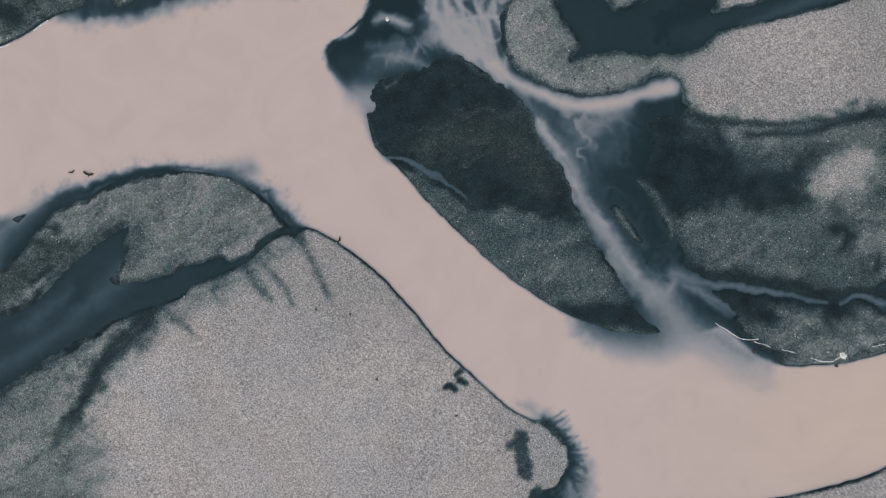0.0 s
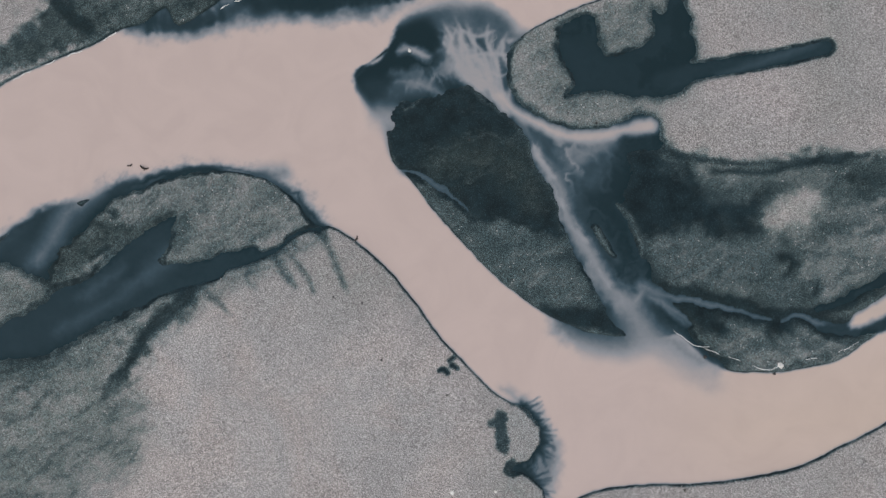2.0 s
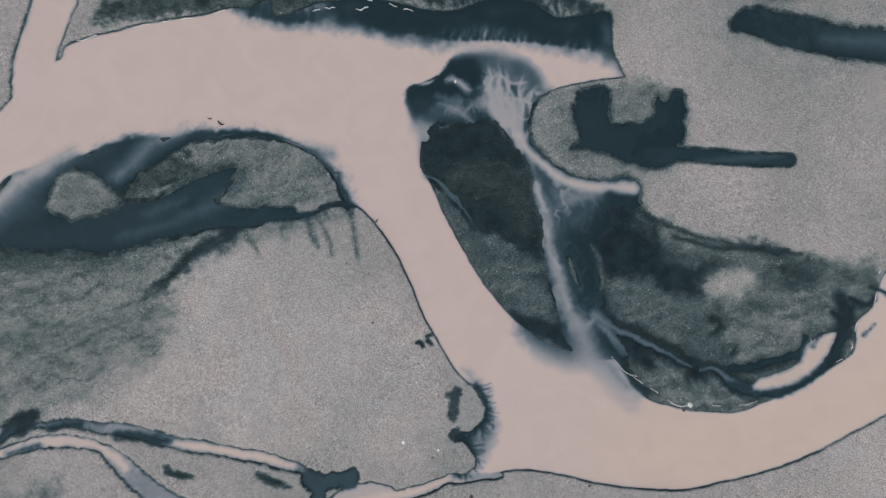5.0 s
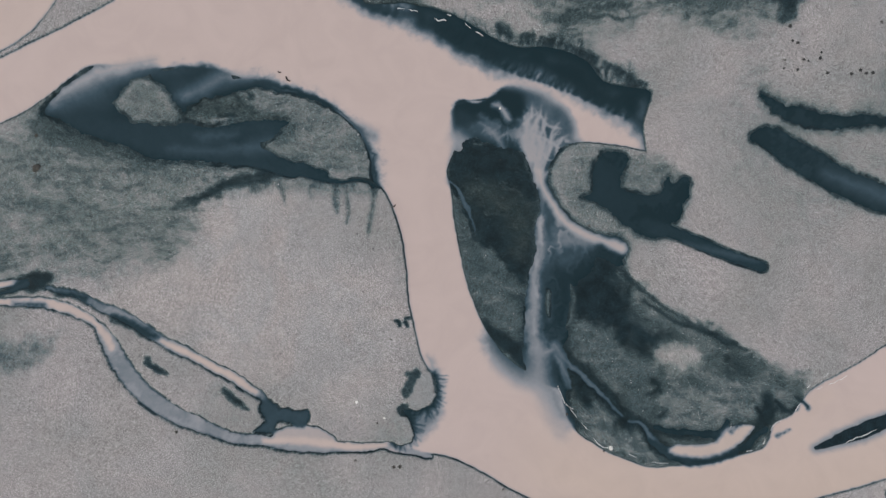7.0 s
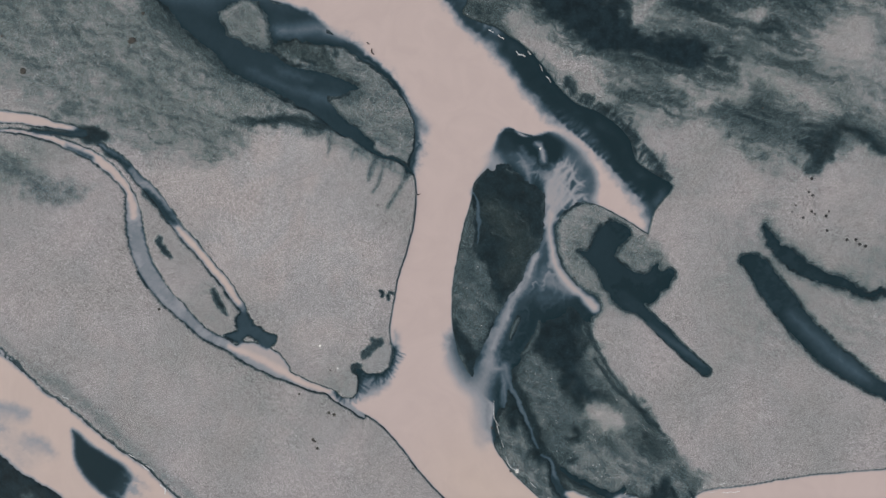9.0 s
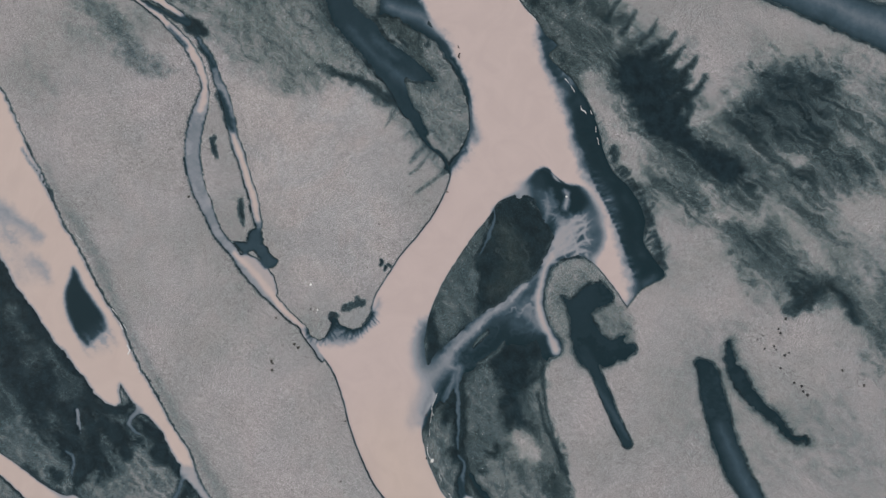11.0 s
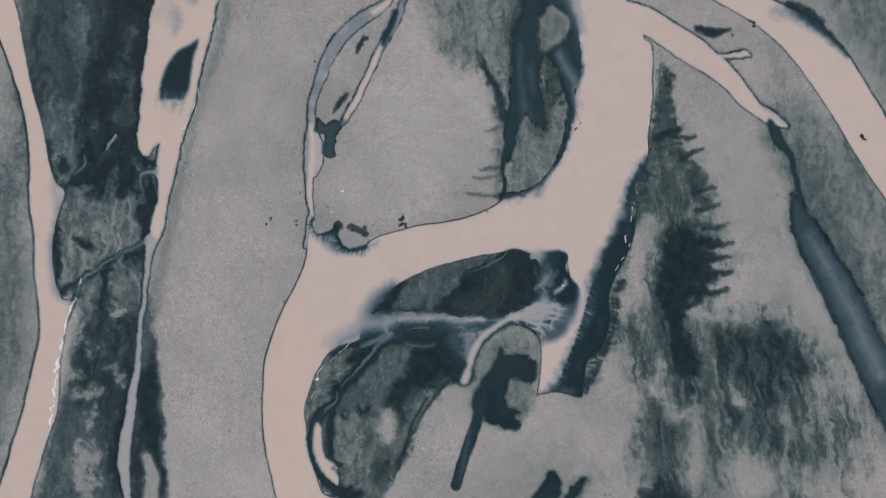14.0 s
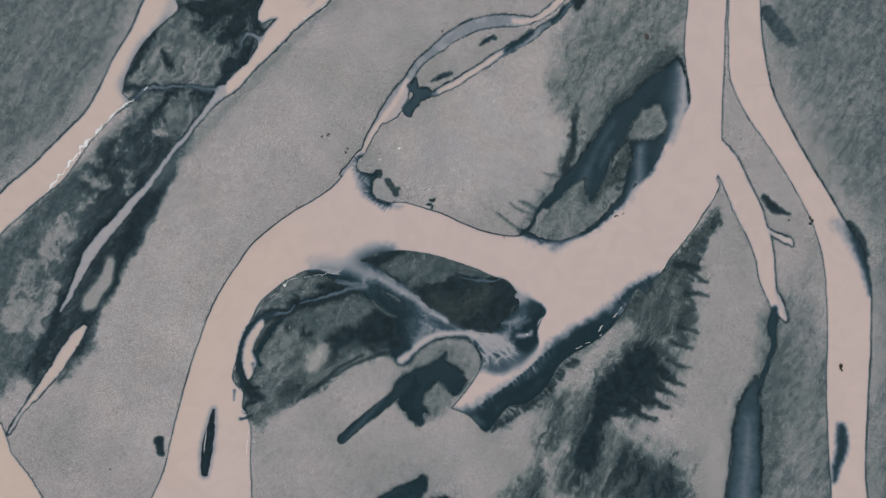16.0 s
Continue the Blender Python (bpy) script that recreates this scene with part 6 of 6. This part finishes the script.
paint(WEST_RILL, 0.5, 0.4, halo=0.5, water=1, silt=0.08, body="west_pool")
paint(POOL_TONGUE, 0.8, 0.5, halo=0.5, water=1, silt=0.1, body="west_pool")
paint(POOL_THREAD, 0.9, 0.6, wet=0.95)
paint(FAR_EDGE, 0.8, 0.5, water=1, silt=0.1, body="far_pool")
paint(SIDE_POOL, 0.5, 0.6, water=1, silt=0.2, body="side_channel")

# Uneven sheen of still water, put into its colour as faint silt.
SILT += 0.05 * CURLS * step(0.12 - SILT, 0.0, 0.06)

# Clear shallows that mix into the silty river.
paint(SPUR_DARK, 2.2, 1.2, silt=0.03)
paint(SPUR_RIM, 1.2, 0.5, silt=0.03)
blend(SPUR_DARK, 2.5, 30)
hairs(SPUR_FRONT, 0.45, 2.6, 0.45, 0.1, 9, 0.5, silt=0.06)
hairs(BELT_FRONT, 0.4, 3.0, 0.5, 0.0, 10, 0.6, silt=0.1)
paint(NOTCH, 1.6, 0.7, water=1, silt=0.42, body="river")
paint(SHOAL_MIST, 1.8, 1.0, silt=0.55, strength=0.8, tex=0.4 + 0.6 * MOTTLE)
paint(SHOAL_BAND, 0.7, 0.5, water=1, silt=0.06, body="river")
paint(WEST_SHOALS, 1.0, 0.6, halo=0.4, water=1, silt=0.08, body="river")
paint(WEST_CORNER, 1.6, 0.6, water=1, silt=0.3, body="river")
paint(WEST_CORNER_B, 1.5, 0.6, water=1, silt=0.85, pale=0.3, body="river")
# Wisps of silt; the third stroke is pool sheen painted as silt.
for stroke in WEST_THREADS_SHEEN:
    paint(stroke, 1.2, 0.5, silt=0.24)
paint(WEST_SPIT, 2.2, 0.6, water=0, wet=0.42, moss=0.5)
paint(TIP_ROOF, 1.0, 0.6, water=1, silt=0.27, body="river")
for thread in FAN_WEB:
    paint(thread, 0.4, 0.3, silt=0.74, strength=0.7)
paint(HEAD_TIP, 0.7, 0.6, water=1, silt=0.03, body="river")
paint(HEAD_TIP_EAST, 0.6, 0.4, water=1, silt=0.03, body="river")
paint(OUTLET_FAN, 2.0, 0.7, silt=0.1, strength=0.85)
paint(OUTLET_SHADE, 2.8, 0.8, silt=0.3, strength=0.9)
paint(NOTCH_RIM, 0.7, 0.3, silt=0.08)
hairs([p[:2] for p in NOTCH_RIM], 0.16, 2.4, 0.16, 0.25, 8, 0.3, silt=0.06, strength=0.7)
for lobe in NOTCH_LOBES:
    paint(lobe, 0.35, 0.5, water=0, wet=0.22, pale=0.7)
paint(ISLET, 1.6, 0.3, silt=0.05)
paint(ISLET, 0.6, 0.2, water=0, wet=0.97)
paint(WEST_HOLE, 0.7, 0.2, silt=0.05)
paint(WEST_HOLE_FOOT, 2.6, 0.4, silt=0.55, strength=0.9, tex=0.4 + 0.6 * FEATHER)
paint(HEAD_BAY, 2.0, 0.9, water=1, silt=0.7, strength=0.85, body="river")
paint(HEAD_JOIN, 1.1, 0.4, water=1, silt=0.1, body="river")
paint(HEAD_WISP, 1.3, 0.5, water=1, silt=0.42, body="delta_stream")
paint(TIP_WISP, 1.4, 0.7, water=1, silt=0.6, strength=0.75, body="delta_stream", tex=0.4 + 0.6 * VEINS)
paint(TIP_WISP_B, 0.6, 0.4, silt=0.6)
paint(WEST_WISP, 1.7, 0.5, silt=0.52, strength=0.9)
# The west pool's bluish sheen is coloured in here as thin silt.
paint(WEST_GLEAM, 1.8, 0.3, silt=0.3)
paint(OUTLET_PLUME, 1.5, 0.5, silt=0.56, strength=0.7)
for stroke, soft, silt in HEAD_THREADS:
    paint(stroke, soft, 0.5, silt=silt)
paint(DELTA_PLUME, 1.8, 0.5, silt=0.6, strength=0.5)

blend(CONFLUENCE, 1.0, 60)
blend(SHOAL_MIX, 1.5, 40)
blend(HEAD_MIX, 0.8, 14)
blend(TIP_MIX, 0.8, 30)
blend(FEATHER_MIX, 1.0, 10)

# Fine patches and streaks in all damp ground.
DAMP = step(WET, 0.15, 0.4) * (1 - step(WET, 0.75, 1.0))
WET += DAMP * (0.05 * cloud(0.7, 31, 3, 0.8) + 0.09 * cloud(0.9, 32, 4, 0.7, (5.0, 1.0), radians(30), 0.8))
WET += (1 - step(WET, 0.1, 0.3)) * 0.035 * cloud(1.6, 33, 4, 0.75)

# The bank: a thin dark line along the water.
line = np.clip((WATERY - 0.03) / 0.2, 0, 1)
WET = np.maximum(WET, line * np.clip(0.78 + 0.35 * TUFT + 0.2 * BROAD, 0.45, 0.95))
HEIGHT = np.where(WATERY < 0.5, (0.5 - WATERY) * 2 * (0.16 - 0.1 * np.clip(WET, 0, 1)) , (0.5 - WATERY) * 0.5)
HEIGHT += (1 - WATERY) ** 2 * (0.12 * np.clip(BROAD + 0.6, 0, 2) + 0.02 * np.clip(TUFT + 1, 0, 2))


def sheet(name, xs, ys, heights, keep, material, fields):
    """A mesh over those cells of the grid that are kept, with fields as attributes of its points."""
    ny, nx = heights.shape
    corner = np.arange(ny * nx).reshape(ny, nx)
    quads = np.stack([corner[:-1, :-1], corner[:-1, 1:], corner[1:, 1:], corner[1:, :-1]], -1)[keep]
    used, quads = np.unique(quads, return_inverse=True)
    quads = quads.reshape(-1, 4)
    gx, gy = np.meshgrid(xs, ys)
    co = np.stack([gx.ravel()[used], gy.ravel()[used], heights.ravel()[used]], -1).astype(np.float32)
    me = bpy.data.meshes.new(name)
    me.vertices.add(len(used))
    me.vertices.foreach_set("co", co.ravel())
    me.loops.add(quads.size)
    me.loops.foreach_set("vertex_index", quads.ravel().astype(np.int32))
    me.polygons.add(len(quads))
    me.polygons.foreach_set("loop_start", np.arange(0, quads.size, 4, dtype=np.int32))
    me.polygons.foreach_set("use_smooth", np.ones(len(quads), bool))
    me.update(calc_edges=True)
    for key, field in fields.items():
        me.attributes.new(key, "FLOAT", "POINT").data.foreach_set("value", np.clip(field, 0, 1).ravel()[used].astype(np.float32))
    me.materials.append(material)
    return new(name, me)


HEIGHT += 0.022 * np.exp(-((WATERY - 0.5) / 0.35) ** 2) * (SMALL_X + 0.6 * TUFT)
everywhere = np.ones((NY - 1, NX - 1), bool)
ground = sheet("ground", XS, YS, HEIGHT, everywhere, GRAVEL, {"wet": WET, "pale": PALE, "moss": MOSS})
tagged(ground, "flat plain of grey glacial gravel with dark wet stains", "ground", kind="structure")

LABELS = {
    "river": ("river", "main river full of milky pinkish glacial silt"),
    "east_river": ("river", "narrower river arm of milky pinkish silt"),
    "east_stream": ("stream", "milky silt stream that tapers out in gravel"),
    "east_slough": ("slough", "still blue-grey slough between gravel flats"),
    "side_channel": ("stream", "thin braided side channel, grey and milky, round a gravel islet"),
    "west_river": ("river", "milky river arm beside dark wet flats"),
    "far_west_river": ("river", "sandy beige silt river along a grey plain"),
    "south_river": ("river", "beige silt river beside a grey gravel plain"),
    "delta_stream": ("stream", "bluish milky streams that braid through the dark delta"),
    "hook_pool": ("pool", "dark clear hook-shaped pool in pale gravel"),
    "east_slot": ("pool", "long dark blue pool in pale gravel"),
    "east_slot_b": ("pool", "dark forked pool in pale gravel"),
    "west_pool": ("pool", "dark blue-grey pool behind a gravel bar"),
    "far_pool": ("pool", "dark pool at the edge of the gravel"),
}
wet_cell = (WATERY > 0.12)
wet_cell = wet_cell[:-1, :-1] | wet_cell[1:, :-1] | wet_cell[:-1, 1:] | wet_cell[1:, 1:]
cell_body = np.maximum.reduce([BODY[:-1, :-1], BODY[1:, :-1], BODY[:-1, 1:], BODY[1:, 1:]])
for i, key in enumerate(BODIES):
    keep = wet_cell & (cell_body == i)
    if i and keep.any():
        kind, label = LABELS[key]
        water = sheet("water_" + kind, XS, YS, np.zeros_like(GX), keep, WATER, {"silt": SILT, "pale": PALE})
        tagged(water, label, kind, kind="structure")


# ---- things on the flats and along the water ----
def ground_at(x, y):
    """The height of the ground, or of the water where that is higher."""
    ix, iy = int(np.clip(np.searchsorted(XS, x) - 1, 0, NX - 2)), int(np.clip(np.searchsorted(YS, y) - 1, 0, NY - 2))
    u, v = (x - XS[ix]) / (XS[ix + 1] - XS[ix]), (y - YS[iy]) / (YS[iy + 1] - YS[iy])
    h = HEIGHT[iy:iy + 2, ix:ix + 2]
    return max(0.0, float((h[0, 0] * (1 - u) + h[0, 1] * u) * (1 - v) + (h[1, 0] * (1 - u) + h[1, 1] * u) * v))


def rock_material(name, low, high):
    k = Nodes(name)
    colour = k.mix(k.ramp(k.noise(4.0, 4.0, 0.6), 0.3, 0.7), low, high)
    k.bump(k.noise(14.0, 3.0, 0.6), 0.6, 0.03)
    return k.done(colour, 0.8, 0.3)


DARK_ROCK = rock_material("wet_basalt", (0.02, 0.021, 0.022), (0.055, 0.055, 0.055))
PALE_ROCK = rock_material("pale_rock", (0.55, 0.53, 0.5), (0.8, 0.78, 0.75))
WOOD = rock_material("soaked_wood", (0.012, 0.01, 0.009), (0.035, 0.028, 0.024))
TURF = rock_material("dark_turf", (0.03, 0.032, 0.028), (0.075, 0.068, 0.06))
FOAM = rock_material("foam", (0.45, 0.46, 0.46), (0.85, 0.84, 0.83))


def part(name, bm, material, parent=None, label=""):
    me = bpy.data.meshes.new(name)
    bm.to_mesh(me)
    bm.free()
    me.materials.append(material)
    ob = new(name, me)
    if parent:
        ob.parent = parent
    if label:
        ob["label"] = label
    return ob


def boulder(size, flat, seed, material, name, label, category, group):
    """A weathered lump, sunk a little into the ground."""
    bm = bmesh.new()
    bmesh.ops.create_icosphere(bm, subdivisions=3, radius=1.0)
    shift = Vector((seed * 7.3, seed * 3.1, seed * 1.7))
    for v in bm.verts:
        n = noise.noise(v.co * 1.3 + shift) * 0.45 + noise.noise(v.co * 3.5 + shift) * 0.16
        v.co *= 1 + n
        v.co.z = max(v.co.z, -0.35) * flat
        v.co *= size / 2
    for f in bm.faces:
        f.smooth = True
    return tagged(part(name, bm, material), label, category, group)


def limb(points, radii, seed, sides=8):
    """A bent, tapering piece of wood."""
    bm = bmesh.new()
    rings = []
    for i, (p, r) in enumerate(zip(points, radii)):
        q = points[min(i + 1, len(points) - 1)]
        o = points[max(i - 1, 0)]
        way = (Vector(q) - Vector(o)).normalized()
        side = way.cross(Vector((0, 0, 1))).normalized()
        up = side.cross(way)
        ring = []
        for k in range(sides):
            a = 2 * math.pi * k / sides
            rr = r * (1 + 0.2 * noise.noise(Vector((i * 0.9 + seed, math.cos(a) * 2, math.sin(a) * 2))))
            ring.append(bm.verts.new(Vector(p) + side * math.cos(a) * rr + up * math.sin(a) * rr))
        rings.append(ring)
    for a, b in zip(rings, rings[1:]):
        for k in range(sides):
            bm.faces.new((a[k], a[(k + 1) % sides], b[(k + 1) % sides], b[k])).smooth = True
    bm.faces.new(rings[0][::-1])
    bm.faces.new(rings[-1])
    return bm


def driftwood(x, y, long, turn, seed, label):
    """A stranded log with the stub of a branch."""
    log = new("driftwood")
    log.matrix_basis = pose(x, y, ground_at(x, y) + 0.04 * long, 0, 0, turn)
    s = long / 2
    trunk = [(-s, 0.16 * s, -0.02), (-0.4 * s, -0.12 * s, 0.0), (0.2 * s, -0.16 * s, 0.02), (0.7 * s, 0.02 * s, 0.0), (s, 0.3 * s, -0.02)]
    part("trunk", limb(trunk, [0.17 * s, 0.24 * s, 0.23 * s, 0.19 * s, 0.1 * s], seed), WOOD, log)
    branch = [(0.1 * s, -0.1 * s, 0.0), (0.25 * s, -0.45 * s, 0.05 * s), (0.2 * s, -0.7 * s, 0.06 * s)]
    part("branch", limb(branch, [0.12 * s, 0.09 * s, 0.04 * s], seed + 5), WOOD, log)
    return tagged(log, label, "driftwood", "driftwood in the river")


for i, (x, y, long, turn) in enumerate(LOGS):
    driftwood(x, y, long, turn, i, "dark soaked driftwood log lying in shallow milky water")
for i, (x, y, size) in enumerate(STONES):
    rock = boulder(0.6 * size, 0.45, i, DARK_ROCK, "boulder", "dark wet basalt boulder half sunk in grey gravel", "boulder", "boulders on the gravel")
    rock.matrix_basis = pose(x, y, ground_at(x, y) + 0.02, 0, 0, 37 * i)
for i, (x, y, size) in enumerate(TUFTS):
    turf = boulder((0.7 if size > 1.3 else 0.5) * size, 0.22, i + 40, TURF, "turf_clump", "low dark mossy turf clump on the gravel flat", "turf", "turf clumps on the flats")
    turf.matrix_basis = pose(x, y, ground_at(x, y), 0, 0, 53 * i)
for i, (x, y, size) in enumerate(WHITES):
    rock = boulder(0.6 * size, 0.6, i + 80, PALE_ROCK, "pale_boulder", "pale boulder at the edge of the gravel", "boulder", "pale boulders")
    rock.matrix_basis = pose(x, y, ground_at(x, y) + 0.02, 0, 0, 71 * i)


def foam_line(shape, seed):
    """Dirty white froth that the current packs along a bank, in patches with gaps between."""
    line = curve(shape, steps=14)
    foam = new("foam_line")
    foam.matrix_basis = pose(line[0][0], line[0][1], 0)
    rings = []

    def patch():
        if len(rings) > 2:
            bm = bmesh.new()
            made = [[bm.verts.new(p) for p in ring] for ring in rings]
            for a, b in zip(made, made[1:]):
                for k in range(3):
                    bm.faces.new((a[k], a[k + 1], b[k + 1], b[k])).smooth = True
            part("foam_patch", bm, FOAM, foam)
        rings.clear()

    for i in range(len(line) - 1):
        a, b = line[i], line[i + 1]
        way = Vector((b[0] - a[0], b[1] - a[1], 0))
        if way.length < 1e-4:
            continue
        side = Vector((-way.y, way.x, 0)).normalized()
        n = noise.noise(Vector((a[0] * 0.35, a[1] * 0.35, seed)))
        if n < (0.0 if a[2] < 1.0 else -0.6):
            patch()
            continue
        wide = (0.55 if a[2] > 1.0 else 0.3) * a[2] * (0.35 + 1.3 * min(1.0, n + 0.12) + 0.5 * noise.noise(Vector((a[0] * 2.5, a[1] * 2.5, seed))))
        wide = max(wide, 0.04)
        mid = Vector((a[0], a[1], 0)) + side * (0.6 * a[2] * noise.noise(Vector((a[0], a[1], seed + 3))))
        low = 0.005 + ground_at(mid.x, mid.y)
        rings.append([mid + side * wide * o + Vector((-line[0][0], -line[0][1], low + h)) for o, h in ((-0.5, 0.0), (-0.25, 0.04), (0.2, 0.05), (0.5, 0.0))])
    patch()
    if not foam.children:
        bpy.data.objects.remove(foam)
        return None
    return tagged(foam, "broken line of dirty white foam along a bank", "foam", "foam along the banks")


for i, shape in enumerate(FOAMS):
    foam_line(shape, i)

# Loose stones scattered over the dry gravel.
rng = np.random.default_rng(7)
COUNT = 60000
near_count = COUNT * 2 // 3
sx = np.concatenate([rng.uniform(-50, 54, near_count), rng.uniform(-125, 125, COUNT - near_count)])
sy = np.concatenate([rng.uniform(-34, 40, near_count), rng.uniform(-125, 125, COUNT - near_count)])
jx, jy = np.searchsorted(XS, sx) - 1, np.searchsorted(YS, sy) - 1
dry = (WATERY[jy, jx] < 0.03) & (rng.uniform(0, 1, COUNT) > 1.6 * WET[jy, jx])
sx, sy, sz = sx[dry], sy[dry], HEIGHT[jy, jx][dry]
n = len(sx)
size = 0.04 + 0.07 * rng.power(0.5, n)
base = np.array([(1, 0, 0), (0, 1, 0), (-1, 0, 0), (0, -1, 0), (0, 0, 0.7), (0, 0, -0.5)])
spin = rng.uniform(0, 6.28, n)
shape = base[None] * rng.uniform(0.7, 1.3, (n, 6, 1)) * size[:, None, None]
cx = shape[..., 0] * np.cos(spin)[:, None] - shape[..., 1] * np.sin(spin)[:, None] + sx[:, None]
cy = shape[..., 0] * np.sin(spin)[:, None] + shape[..., 1] * np.cos(spin)[:, None] + sy[:, None]
co = np.stack([cx, cy, shape[..., 2] + sz[:, None]], -1).reshape(-1, 3).astype(np.float32)
tri = np.array([(0, 1, 4), (1, 2, 4), (2, 3, 4), (3, 0, 4), (1, 0, 5), (2, 1, 5), (3, 2, 5), (0, 3, 5)])
tris = (tri[None] + 6 * np.arange(n)[:, None, None]).reshape(-1, 3)
me = bpy.data.meshes.new("loose_stones")
me.vertices.add(len(co))
me.vertices.foreach_set("co", co.ravel())
me.loops.add(tris.size)
me.loops.foreach_set("vertex_index", tris.ravel().astype(np.int32))
me.polygons.add(len(tris))
me.polygons.foreach_set("loop_start", np.arange(0, tris.size, 3, dtype=np.int32))
me.update(calc_edges=True)
k = Nodes("loose_stone")
tone = k.n.new("ShaderNodeNewGeometry").outputs["Random Per Island"]
stone_colour = k.scale(k.mix(k.ramp(tone, 0.0, 1.0), (0.16, 0.165, 0.167), (0.46, 0.455, 0.45)), k.ramp(k.noise(9.0), 0.3, 0.7, 0.85, 1.15))
me.materials.append(k.done(stone_colour, 0.85, 0.3))
tagged(new("loose_stones", me), "loose grey stones scattered over the gravel flats", "stones", kind="stuff")
